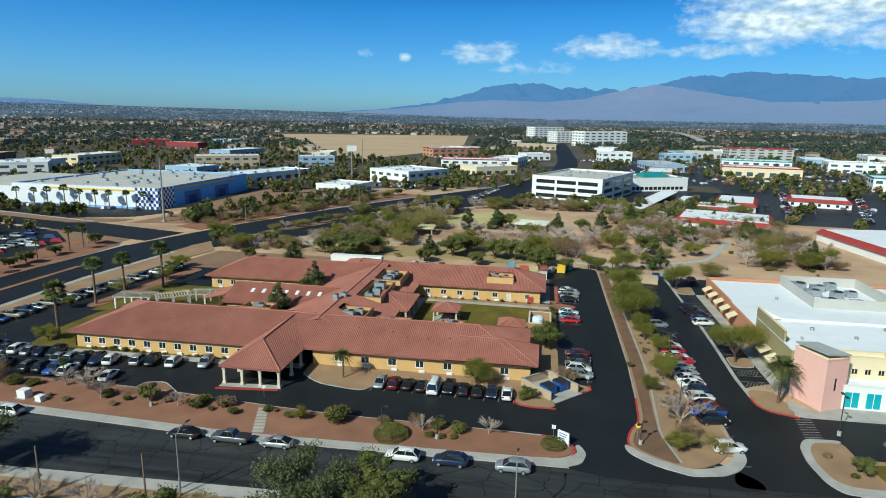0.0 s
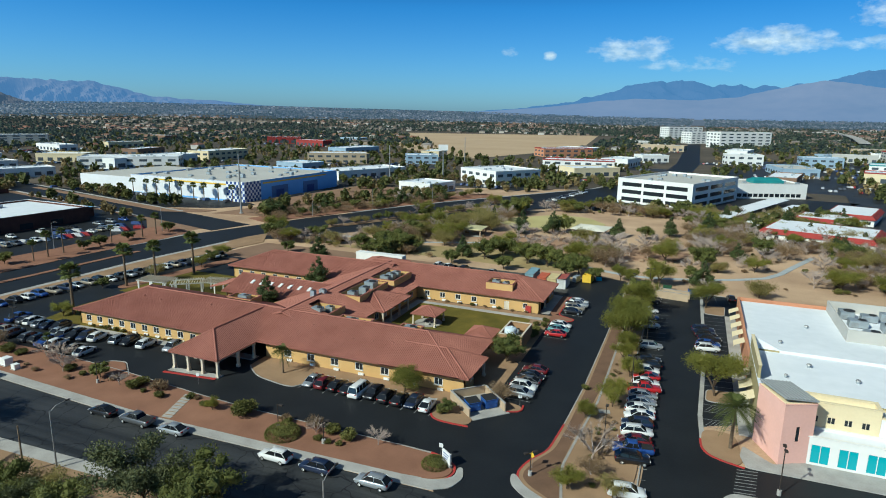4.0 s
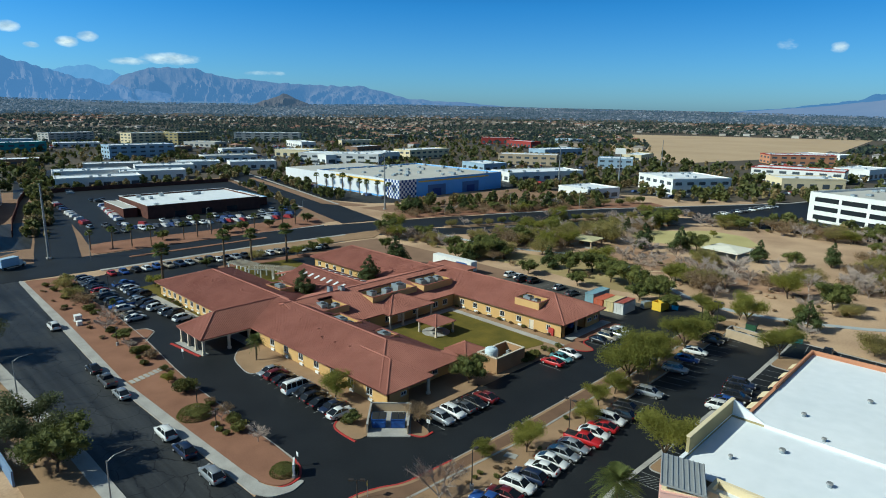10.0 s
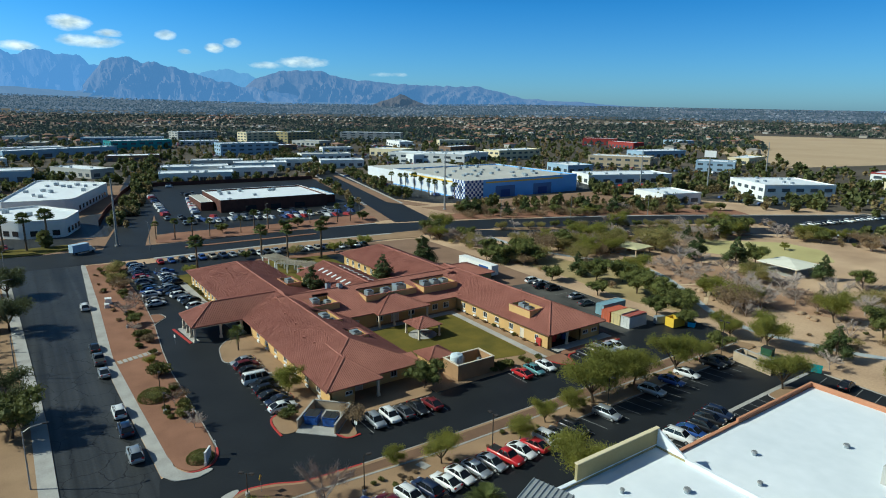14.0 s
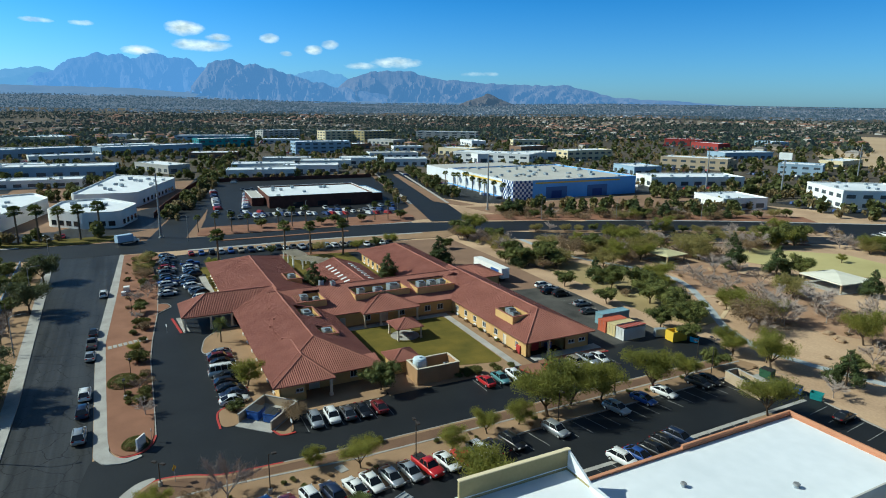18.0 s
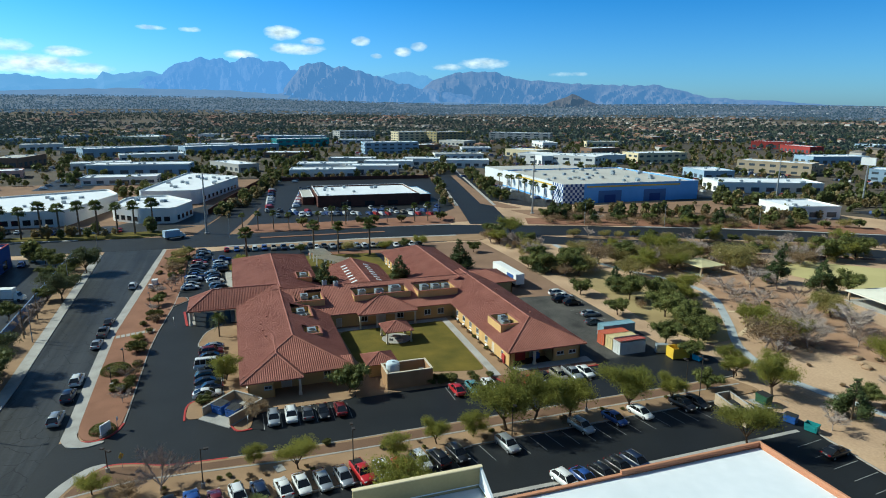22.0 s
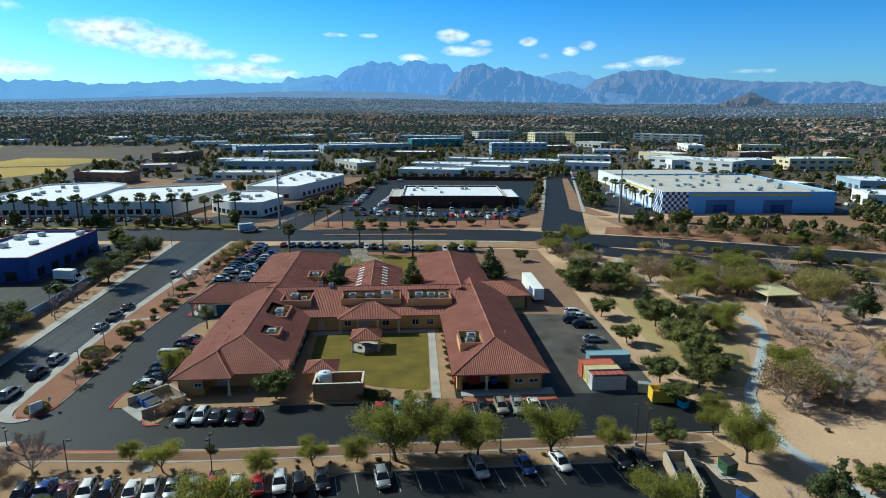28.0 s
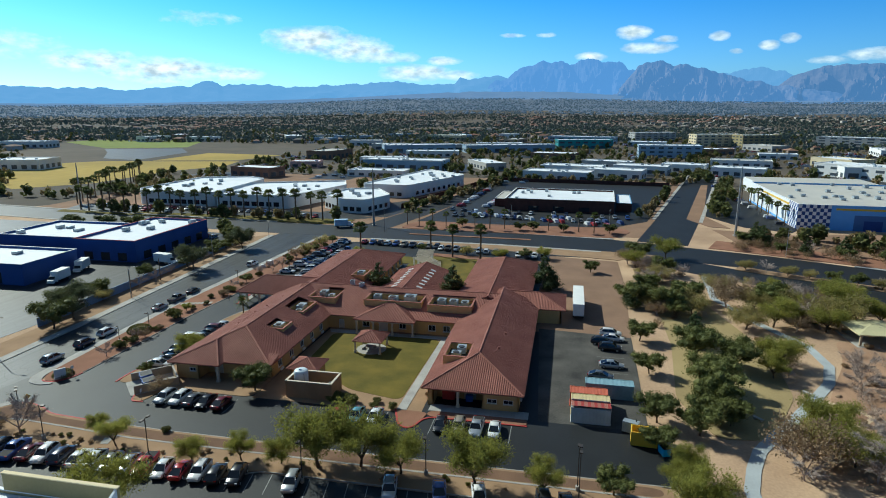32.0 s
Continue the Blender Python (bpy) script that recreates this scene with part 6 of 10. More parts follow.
TREES = """feather 22.4 140.8 1.85;feather 22.4 135.2 .85;feather 22.8 129.3 .8;feather 20.8 146.4 1.5;feather 22.8 163.1 1.6;feather 22.4 171.8 .95;oak 20.6 180.6 .85;feather 24.4 122.4 .78;feather 21.4 152.4 1.4
feather 19.6 103.4 .6;feather 23 109.2 .9;shrub 17.9 113.8 .9;brown 23 88 .7;paloverde 20.6 83.6 .7;mesquite 26.4 84.8 .6;bare 22.4 91.8 1.5;feather 25.9 190 1.45;feather 17.5 190.3 .8;feather 15 190.6 .9;pine 36.8 195 .9
feather 38.6 120.4 1.6;date 40.3 102.8 1.0;feather 37.6 173 1.35;feather -10 99.8 1.0;date -33.6 98.4 .66
pine -57.6 124.8 1.15;pine -56.8 144.8 1.2;pine -72 168 1.2;oak 1.8 120.2 1.1;shrub -1.6 96 1.3;oak -.8 96.4 .45;brown 5.8 104.3 .8
pine -61 191 .9;oak -92.4 181 .8;paloverde 7.1 214.1 1.3;oak -0.5 188.6 1.1;oak 8 188 .85;oak -61.8 191.6 1.35;oak -19.6 189.6 .95;oak -8 198.6 1.45;oak -3.4 197.5 1.3;oak -14.9 199.7 1.5;oak -24.7 205.9 1.45;oak -29.2 199.8 1.5;pine -37 200.6 .9;mesquite -29 215.6 1.2;paloverde -22 212 1.0;paloverde -51.7 220.5 1.5;paloverde -2.8 215.2 1.15;paloverde -3 213.4 .9;bare 12 206 1.2;brown 8.4 206.6 1.9;bare 38.2 189.2 .9;mesquite 50.7 189 1.2;oak 34 202 .8;oak -58.4 197.7 1.45;oak -66 188.6 .9;oak -54.4 199.6 1.0;mesquite -58 204 1.5;brown -64.7 213.5 2.0;oak -70 206 1.1;mesquite -78 214 1.2;oak -110.5 196.4 1.4;mesquite -86 200 1.2;paloverde -116 206 1.7;paloverde -58 238.2 2.0;oak -36.8 189.6 1.0;paloverde -27 214 1.5;oak 2.5 194.5 1.15;oak -1.6 199.8 1.0;feather 18 189.2 .8;bare 10.9 215.3 1.4;feather 23.2 192.4 .8;mesquite -49 214 1.4;oak -66 204 1.3;oak -72 195 1.2;oak -94.8 202 1.2;brown -105 193 1.4;mesquite -54.5 256 1.5;oak -59 272 1.0;paloverde 4 216 .9
shrub -29.2 82.9 2.5;feather -35 82.2 .42;shrub -37 82.6 1.0;shrub -53 83.2 1.5;bare -56 82.9 .6;dryshrub -48.6 84.2 2.2;shrub -21.5 83.6 .9;bare -16.1 82.5 .6;mound -20.3 80.3 1.35;mound 3.2 81.9 .95;shrub -14 83.6 1.5;shrub -10.6 83.2 1.6;bare -6.2 83.4 .7;brown -17.2 83.8 .5;shrub -14.8 81 .85;shrub -13 80.8 .7;shrub -11.3 81 .7;dryshrub -22.5 84 1.4
bare -69.6 82.8 .9;oak -61.6 83.8 .6;bare -74 85.6 .95;shrub -52.4 84.6 1.5;bare -79 86.4 .8;shrub -84 85.4 1.2;palm -80.6 88 .45;shrub -69 84 1.2;shrub -88 85 1.7;brown -92 85 1;shrub -96 86 1.8;mesquite -101 85 .8;shrub -106 86 1.6;mesquite -112 86 .9;oak -117 88 .6;shrub -46 82 1.1;shrub -110 88 1.4;oak -104 87 .5
palm -97.2 106 1.35;paloverde -98 104 .75;palm -106 128 1.3;palm -104 136 1.25;palm -100 146 1.35;oak -110 124 .6;paloverde -103 152 .9;mesquite -108 140 .8;oak -106 160 .7;paloverde -107 166 .9
bigoak -24.6 59.2 1.15;oak -17.6 60.4 1.5;bare -21 58.6 1.2;bare -58 57 .9;bare -51 56.8 .9;bare -65 57 .8;bigoak -71 60.6 1.15;bigoak -101 60.4 1.15;bigoak -36 52 .7;mesquite -38 56 .9;oak -74 56.6 .9;bare -82 57 .9;oak -90 56 .8;oak -98 56 .9;mesquite -105 56 .9
oak 44 82 .5;shrub 48 82 .9;dryshrub 41 86 1;shrub 42.5 81 .7;bare 50 86 .8
pine -30 250.5 1.15;pine -18.6 254 1.15;oak -14.9 259.4 1.35;mesquite -2 237.6 1.5;paloverde -5 239 1.1;bare 8.5 231 1.9;bare 9 217.4 1.8;bare 6.2 234 1.5;paloverde .5 212.6 1.45;mesquite 5.4 212 1.5;feather 26 219.5 1.5;pine 6.4 257.6 .95;bare -28.3 239 1.7;bare -19.4 225.6 1.1;bare -14.2 228.4 1.2;bare -26.8 228.6 1.1;bare -13.3 239.4 1.3;bare 19 236.6 1.6;bare .8 225.4 1.5;bare -24.6 244.6 1.1;bare -6.6 229 1.2;bare 14 226 1.2
oak -45.6 289.3 1.7;oak -43.7 299.4 1.7;paloverde -52 287.6 1.1;paloverde -49.6 283 .8;mesquite -46.4 250.4 2.0;mesquite -42.6 249 1.5;mesquite -54 234.6 1.9;paloverde -50.5 231 1.4;bare -34 310.6 1.5;bare -30 313 1.3;mesquite -24 311 1.2;oak -19 313 1.0;paloverde -20.4 289 .6;bare 22 246 1.3;mesquite 26 240 1.2;brown 20 224.6 1.2;bare 28 231 1.4;oak 17 258 1.1;pine 25 268 1.0"""
for word in TREES.replace("\n", ";").split(";"):
    k, x, y, s = word.split()
    plant(k, float(x), float(y), float(s), 0.1)
# low growth scattered in the beds
for _ in range(46):
    plant(rt.choice(["shrub", "dryshrub", "dryshrub"]), rt.uniform(21.4, 24.2), rt.uniform(84, 188), rt.uniform(0.35, 0.7), 0.15)
for _ in range(26):
    plant(rt.choice(["shrub", "shrub", "dryshrub"]), rt.uniform(-120, -30), rt.uniform(80.4, 85), rt.uniform(0.5, 1.35), 0.15)
for _ in range(18):
    plant(rt.choice(["shrub", "dryshrub"]), rt.uniform(-88, -56), 101.9, rt.uniform(0.5, 0.8), 0.12)
for _ in range(14):
    plant("shrub", rt.uniform(1.0, 3.8), rt.uniform(134, 146.4), rt.uniform(0.8, 1.35), 0.1)
for i in range(9):
    plant(rt.choice(["dryshrub", "shrub"]), -29.5 + i * 3.4, 150.6, rt.uniform(0.5, 0.8), 0.1)


def near_line(x, y, line, d):
    p = Vector((x, y))
    for a, b in zip(line, line[1:]):
        a, b = Vector(a), Vector(b)
        k = max(0, min(1, (p - a).dot(b - a) / (b - a).length_squared))
        if (p - a.lerp(b, k)).length < d:
            return True
    return False


def open_ground(x, y):
    """The park's middle: the wash, the ball lawn and the shelters."""
    return -43 < x < 31 and 199 < y < 313 or -57 < x < -40 and 231 < y < 246


# the park wood: thickets with clearings
set_down = 0
while set_down < 300:
    x, y = rt.uniform(-118, 96), rt.uniform(192, 338)
    if x < 46 and y < 199 and x > -40 or x < -36 and y < 190 + 0.1 * (x + 36) or near_line(x, y, AV, 14) or near_line(x, y, PARKROAD, 9.5) or near_line(x, y, PATH, 4.5) or near_line(x - 3.5, y + 1.5, PATH, 4.5):
        continue
    if y > 330 + 0.2 * x or open_ground(x, y) or (-84 < x < 4 and 194 < y < 212 and rt.random() < 0.8):
        continue
    if x > 44 and y < 204:
        continue
    if 30 < x < 70 and 200 < y < 240 and rt.random() < 0.7:
        continue
    k = rt.choices(["mesquite", "paloverde", "brown", "bare", "oak", "pine"], [6, 5, 8, 10, 3, 2])[0]
    plant(k, x, y, rt.uniform(0.9, 1.6) * (0.75 if k == "pine" else 1.0), 0, "park trees")
    set_down += 1
for _ in range(270):
    x, y = rt.uniform(-100, 90), rt.uniform(196, 330)
    if not (open_ground(x, y) and (y > 247 or rt.random() < 0.4)) and not near_line(x, y, PATH, 2) and not near_line(x, y, AV, 13) and not near_line(x, y, PARKROAD, 8.5):
        plant(rt.choice(["shrub", "dryshrub", "dryshrub"]), x, y, rt.uniform(0.7, 1.5), 0, "park shrubs")


def brush(name, label, x, y, size, blades, material, thin):
    """Thickets of twigs or leaves that no one could count, in one mesh."""
    rb = np.random.RandomState(len(x))
    n = len(x)
    d = rb.normal(size=(n, blades, 3))
    d /= np.linalg.norm(d, axis=2, keepdims=True)
    sz = np.asarray(size)[:, None, None]
    ctr = np.stack([x, y, np.asarray(size) * 0.42], 1)[:, None] + d * sz * np.array([0.6, 0.6, 0.4]) * rb.uniform(0.2, 1.0, (n, blades, 1))
    t = d * 0.8 + rb.normal(size=(n, blades, 3)) * 0.5 + np.array([0, 0, 0.4])
    t /= np.linalg.norm(t, axis=2, keepdims=True)
    w = np.cross(t, rb.normal(size=(n, blades, 3)))
    w /= np.linalg.norm(w, axis=2, keepdims=True)
    k = (0.16 if thin < 0.15 else 0.085) * sz * rb.uniform(0.6, 1.3, (n, blades, 1))
    V = np.stack([ctr - t * k, ctr + w * k * thin, ctr + t * k, ctr - w * k * thin], 2).reshape(-1, 3)
    V[:, 2] = np.maximum(V[:, 2], 0.0)
    tagged(new(name, raw_mesh(name, V, np.arange(len(V)).reshape(-1, 4), material)), label, "brush", kind="stuff")


spots = []
while len(spots) < 560:
    x, y = rt.uniform(-116, 100), rt.uniform(194, 336)
    if x > 40 and y < 206 or x < 46 and y < 198 and x > -44 or near_line(x, y, AV, 14) or near_line(x, y, PARKROAD, 9.5) or near_line(x, y, PATH, 4.0) or x > -20 and near_line(x - 3, y + 2, PATH, 4.5):
        continue
    if open_ground(x, y) or -80 < x < 2 and y < 212 and rt.random() < 0.75 or noise.noise(Vector((x / 17, y / 17, 2.0))) < -0.12 or x > 30 and y < 238 and rt.random() < 0.7:
        continue
    spots.append((x, y))
SP = np.array(spots)
brush("brush", "leafless grey-brown desert thicket in the park", SP[:190, 0], SP[:190, 1], np.array([rt.uniform(2.4, 5.2) for _ in range(190)]), 330, BARKGY, 0.05)
brush("brush", "dry brown brush between the park trees", SP[190:370, 0], SP[190:370, 1], np.array([rt.uniform(1.6, 3.8) for _ in range(180)]), 300, LEAF["brown"], 0.35)
brush("brush", "olive desert brush between the park trees", SP[370:, 0], SP[370:, 1], np.array([rt.uniform(1.6, 3.6) for _ in range(190)]), 300, LEAF["mesquite"], 0.35)
wash = [(k, rt.gauss(0, 4.2)) for k in (rt.uniform(0, 1) for _ in range(70))]
WS = np.array([(-40 + 66 * k + u * 0.4, 236 - 12 * math.sin(k * 3.1) + 4 * k + u) for k, u in wash])
WS = WS[[not near_line(p[0], p[1], PATH, 3.5) for p in WS]]
brush("brush", "leafless grey thicket along the dry wash", WS[:, 0], WS[:, 1], np.array([rt.uniform(1.4, 3.2) for _ in WS]), 260, BARKGY, 0.05)
verge = [(rt.uniform(-8, 14), rt.uniform(0, 1)) for _ in range(120)]
VG = np.array([(-140 + 44 * k - 0.9 * u, 232 + 100 * k + 0.45 * u) for u, k in verge])
brush("brush", "brown and grey thicket before the play centre", VG[:, 0], VG[:, 1], np.array([rt.uniform(2.2, 4.8) for _ in verge]), 330, LEAF["brown"], 0.2)
# avenue trees
for i in range(15):
    plant(rt.choice(["palm", "palm", "oak"]), -156 + rt.uniform(-3, 3), 106 + i * 6, rt.uniform(0.7, 1.0), 0.1, "avenue trees")
for i in range(26):
    k = i / 25
    plant(rt.choice(["oak", "pine", "mesquite", "bare"]), -142 + 60 * k + rt.uniform(-8, 3), 234 + 116 * k + rt.uniform(-2, 6), rt.uniform(0.7, 1.1), 0.1, "avenue trees")
for i in range(16):
    k = i / 15
    plant(rt.choice(["oak", "mesquite", "bare"]), -105 + 40 * k + rt.uniform(-1, 1), 228 + 78 * k, rt.uniform(0.6, 1.0), 0.1, "avenue trees")


# boulders along the dry wash
BOULDER = mat("tan_boulder", (0.40, 0.28, 0.18), (0.27, 0.18, 0.115), 0.8, 0.95, 0.5, 8, piece=0.3)


def boulder_mesh(seed):
    rng = random.Random(seed)
    bm = bmesh.new()
    bmesh.ops.create_icosphere(bm, subdivisions=2, radius=1.0)
    for v in bm.verts:
        v.co *= 1 + 0.35 * noise.noise(v.co * 1.1 + Vector((seed, 0, 0))) + rng.uniform(-0.04, 0.04)
        v.co.z *= 0.62
    me = bpy.data.meshes.new("boulder")
    bm.to_mesh(me)
    bm.free()
    me.materials.append(BOULDER)
    return me


STONES = [boulder_mesh(i) for i in range(4)]
for i in range(46):
    k = rt.uniform(0, 1)
    x, y = -48 + 76 * k + rt.uniform(-6, 6), 236 - 20 * k + 8 * math.sin(k * 7) + rt.uniform(-4, 4)
    if near_line(x, y, PATH, 2.2):
        continue
    s = rt.uniform(0.35, 1.0)
    ob = tagged(new("boulder", STONES[i % 4]), "tan rounded boulder beside the dry wash", "boulder", group="boulders")
    ob.matrix_basis = Matrix.Translation((x, y, 0.2 * s)) @ Matrix.Rotation(rt.uniform(0, 6.28), 4, "Z") @ Matrix.Diagonal((s * rt.uniform(0.9, 1.5), s, s, 1))

# ---- neighbouring buildings ----
def flat_building(name, label, x0, x1, y0, y1, h, wall, roof=None, rz=0, parapet=0.7, bands=(), units=0, coping=None, seed=1, glass=None, frame=None):
    """A flat-roofed building: walls with parapet, deck, coping, window rows and rooftop units. bands: (side, count, sill, head, width, margin)."""
    cx, cy = (x0 + x1) / 2, (y0 + y1) / 2
    sx, sy = x1 - x0, y1 - y0
    t = thing(name, label, "building", cx, cy, 0, rz)
    rng = random.Random(seed)
    sides = {"s": ((-sx / 2, -sy / 2), (sx / 2, -sy / 2)), "e": ((sx / 2, -sy / 2), (sx / 2, sy / 2)), "n": ((sx / 2, sy / 2), (-sx / 2, sy / 2)), "w": ((-sx / 2, sy / 2), (-sx / 2, -sy / 2))}
    for s, (a, b) in sides.items():
        L = (Vector(b) - Vector(a)).length
        ops = []
        inset = 0.0
        if s in "ew":
            inset = 0.3
            a, b = Vector(a).lerp(Vector(b), 0.3 / L), Vector(b).lerp(Vector(a), 0.3 / L)
        for side, count, zs, zh, w, mg in bands:
            if side == s:
                ops += [(mg + (L - 2 * mg) * (i + 0.5) / count - inset, w, zs, zh) for i in range(count)]
        levels = sorted({(o[2], o[3]) for o in ops})
        # one wall a storey of openings, stacked
        cuts = [0] + [(levels[i][1] + levels[i + 1][0]) / 2 for i in range(len(levels) - 1)] + [h + parapet]
        for i in range(len(cuts) - 1):
            zs0, zs1 = cuts[i], cuts[i + 1]
            row = [(c, w, a2 - zs0, b2 - zs0) for c, w, a2, b2 in ops if zs0 <= a2 and b2 <= zs1]
            _, m = wall_run(t, a, b, zs1 - zs0, 0.3, row, wall, zs0)
            for c, w, a2, b2 in row:
                bm = bmesh.new()
                obox(bm, m @ pose(c, 0.12, a2), w, 0.06, b2 - a2)
                pane = part("window", bm, glass or GLASS, t)
                if frame:
                    bm = bmesh.new()
                    for xx in (-w / 2, 0, w / 2):
                        obox(bm, m @ pose(c + xx * 0.98, 0.07, a2), 0.08, 0.08, b2 - a2)
                    part("frame", bm, frame, pane)
    bm = bmesh.new()
    bx(bm, -sx / 2 + 0.3, sx / 2 - 0.3, -sy / 2 + 0.3, sy / 2 - 0.3, h - 0.3, h)
    part("roof", bm, roof or WHITE, t)
    z = h + parapet
    bm = bmesh.new()
    for a0, a1, b0, b1 in ((-sx / 2 - 0.08, sx / 2 + 0.08, -sy / 2 - 0.08, -sy / 2 + 0.38), (-sx / 2 - 0.08, sx / 2 + 0.08, sy / 2 - 0.38, sy / 2 + 0.08), (-sx / 2 - 0.08, -sx / 2 + 0.38, -sy / 2 + 0.38, sy / 2 - 0.38), (sx / 2 - 0.38, sx / 2 + 0.08, -sy / 2 + 0.38, sy / 2 - 0.38)):
        bx(bm, a0, a1, b0, b1, z, z + 0.12)
    part("coping", bm, coping or wall, t)
    m0 = pose(cx, cy, 0, 0, 0, rz)
    for _ in range(units):
        p = m0 @ Vector((rng.uniform(-sx / 2 + 3, sx / 2 - 3), rng.uniform(-sy / 2 + 3, sy / 2 - 3), h))
        ac_unit(p.x, p.y, h, rng.uniform(1.6, 2.8), rng.uniform(1.4, 2.0), rng.uniform(0.8, 1.5), rz, "far rooftop units")
    return t


WARMWHITE = mat("warm_white_wall", (0.80, 0.79, 0.76), (0.70, 0.69, 0.66), 0.08, 0.85, 0.05, 10)
TANWALL = mat("tan_wall", (0.50, 0.40, 0.28), (0.40, 0.31, 0.21), 0.1, 0.9, 0.05, 10)
PINK = mat("pink_stucco", (0.78, 0.46, 0.39), (0.69, 0.40, 0.34), 0.15, 0.9, 0.1, 20)
CREAM = mat("cream_stucco", (0.76, 0.64, 0.42), (0.67, 0.56, 0.36), 0.15, 0.9, 0.1, 20)
CORAL = mat("coral_stucco", (0.55, 0.26, 0.15), (0.45, 0.21, 0.12), 0.15, 0.9, 0.1, 20)
OLIVE = mat("olive_stucco", (0.38, 0.32, 0.17), (0.30, 0.25, 0.13), 0.15, 0.9, 0.1, 20)
MEMBRANE = mat("white_membrane", (0.78, 0.80, 0.83), (0.66, 0.69, 0.72), 0.06, 0.75, 0.05, 8)
BRICK = mat("dark_brick", (0.13, 0.055, 0.042), (0.085, 0.038, 0.03), 0.5, 0.9, 0.2, 12)
BLUEWALL = mat("blue_wall", (0.17, 0.42, 0.82), (0.14, 0.36, 0.72), 0.05, 0.8, 0.05, 10)
DEEPBLUE = mat("deep_blue_wall", (0.035, 0.085, 0.29), (0.027, 0.068, 0.23), 0.2, 0.7, 0.05, 10)
LIGHTGREY = mat("light_grey_deck", (0.52, 0.50, 0.46), (0.42, 0.41, 0.38), 0.03, 0.9, 0.05, 10)
REDTILE = mat("crimson_roof", (0.33, 0.045, 0.04), (0.25, 0.035, 0.03), 0.2, 0.8, 0.1, 10)
TEAL = mat("teal_metal", (0.04, 0.30, 0.30), (0.03, 0.22, 0.23), 0.2, 0.5, 0.05, 8, 0.2)
CYANGLASS = glass_mat("cyan_glass", (0.03, 0.35, 0.40), 0.1)
YELLOW = mat("yellow_paint", (0.74, 0.48, 0.04), (0.60, 0.39, 0.035), 0.3, 0.6)

# the pink store beside the lot
coral = flat_building("retail_building", "white-roofed store with coral stucco walls", 44.0, 96, 127.53, 168.0, 4.5, CORAL, MEMBRANE, parapet=0.25, coping=CORAL, units=0, seed=3)
for name, x0, x1, y0, y1 in (("raised_parapet", -26.04, -25.7, -1.7, 20.27), ("raised_parapet", -25.7, 26.0, 19.94, 20.27)):
    bm = bmesh.new()
    bx(bm, x0, x1, y0, y1, 4.4, 5.3)
    part(name, bm, CORAL, coral)
front = flat_building("retail_building", "white-roofed store front with olive stucco walls", 43.8, 96, 109.0, 127.5, 7.0, OLIVE, MEMBRANE, parapet=0.35, coping=MEMBRANE, units=0, seed=4)
bm = bmesh.new()
bx(bm, -26.14, -25.75, -5.3, 9.28, 6.9, 9.5)
part("false_front", bm, OLIVE, front, "tall olive stucco false front")
bm = bmesh.new()
bx(bm, -26.2, -25.69, -5.36, 9.34, 9.5, 9.62)
part("coping", bm, CREAM, front)
bm = bmesh.new()
loft(bm, [[(-25.75, 9.0, 7.2), (-21.6, 9.0, 7.2), (-21.6, 9.0, 7.45), (-25.75, 9.0, 9.48)], [(-25.75, 9.28, 7.2), (-21.6, 9.28, 7.2), (-21.6, 9.28, 7.45), (-25.75, 9.28, 9.48)]])
part("membrane_cover", bm, MEMBRANE, front, "white membrane over the sloping end of the false front")
bm = bmesh.new()
bx(bm, -21.6, 26.1, 8.84, 9.26, 7.0, 7.46)
part("membrane_cover", bm, MEMBRANE, front, "white membrane over the parapet between the roofs")
tower = flat_building("corner_tower", "pink stucco corner tower of the store", 44.6, 49.0, 101.6, 108.2, 8.5, PINK, GALV, rz=24, parapet=0.3, coping=PINK, bands=(("s", 1, 3.4, 5.6, 0.5, 1.6),))
bm = bmesh.new()
loft(bm, [[(-2.3, -3.4, 9.7), (2.3, -3.4, 9.2), (2.3, 3.3, 9.0), (-2.3, 3.3, 9.5)], [(-2.3, -3.4, 9.9), (2.3, -3.4, 9.4), (2.3, 3.3, 9.2), (-2.3, 3.3, 9.7)]])
SEAMROOF = mat("grey_metal_roof", (0.40, 0.41, 0.41), (0.32, 0.33, 0.33), 0.4, 0.55, 0.05, 8, 0.2)
shed = part("shed_roof", bm, SEAMROOF, tower, "slanted grey standing-seam metal roof")
for k in range(9):
    bm = bmesh.new()
    loft(bm, [[(-2.25 + k * 0.55, -3.4, 9.88 - k * 0.06), (-2.18 + k * 0.55, -3.4, 9.88 - k * 0.06), (-2.18 + k * 0.55, -3.4, 9.98 - k * 0.06), (-2.25 + k * 0.55, -3.4, 9.98 - k * 0.06)],
              [(-2.25 + k * 0.55, 3.3, 9.68 - k * 0.06), (-2.18 + k * 0.55, 3.3, 9.68 - k * 0.06), (-2.18 + k * 0.55, 3.3, 9.78 - k * 0.06), (-2.25 + k * 0.55, 3.3, 9.78 - k * 0.06)]])
    part("seam", bm, SEAMROOF, shed)
bm = bmesh.new()
bx(bm, -2.1, 2.1, -3.1, 3.1, 8.8, 9.06)
part("fascia", bm, CREAM, tower)
flat_building("entry_building", "white store entry with cyan windows", 49.2, 96, 102.6, 106.0, 3.9, WARMWHITE, MEMBRANE, parapet=0.3, bands=(("s", 14, 0.45, 3.1, 2.3, 0.4),), glass=CYANGLASS, frame=WARMWHITE)
flat_building("entry_facade", "cream stucco store facade with small square windows", 49.0, 58.4, 106.03, 108.97, 7.1, CREAM, MEMBRANE, parapet=0.85, bands=(("s", 4, 5.0, 5.9, 0.95, 0.6),), frame=TRIMW)
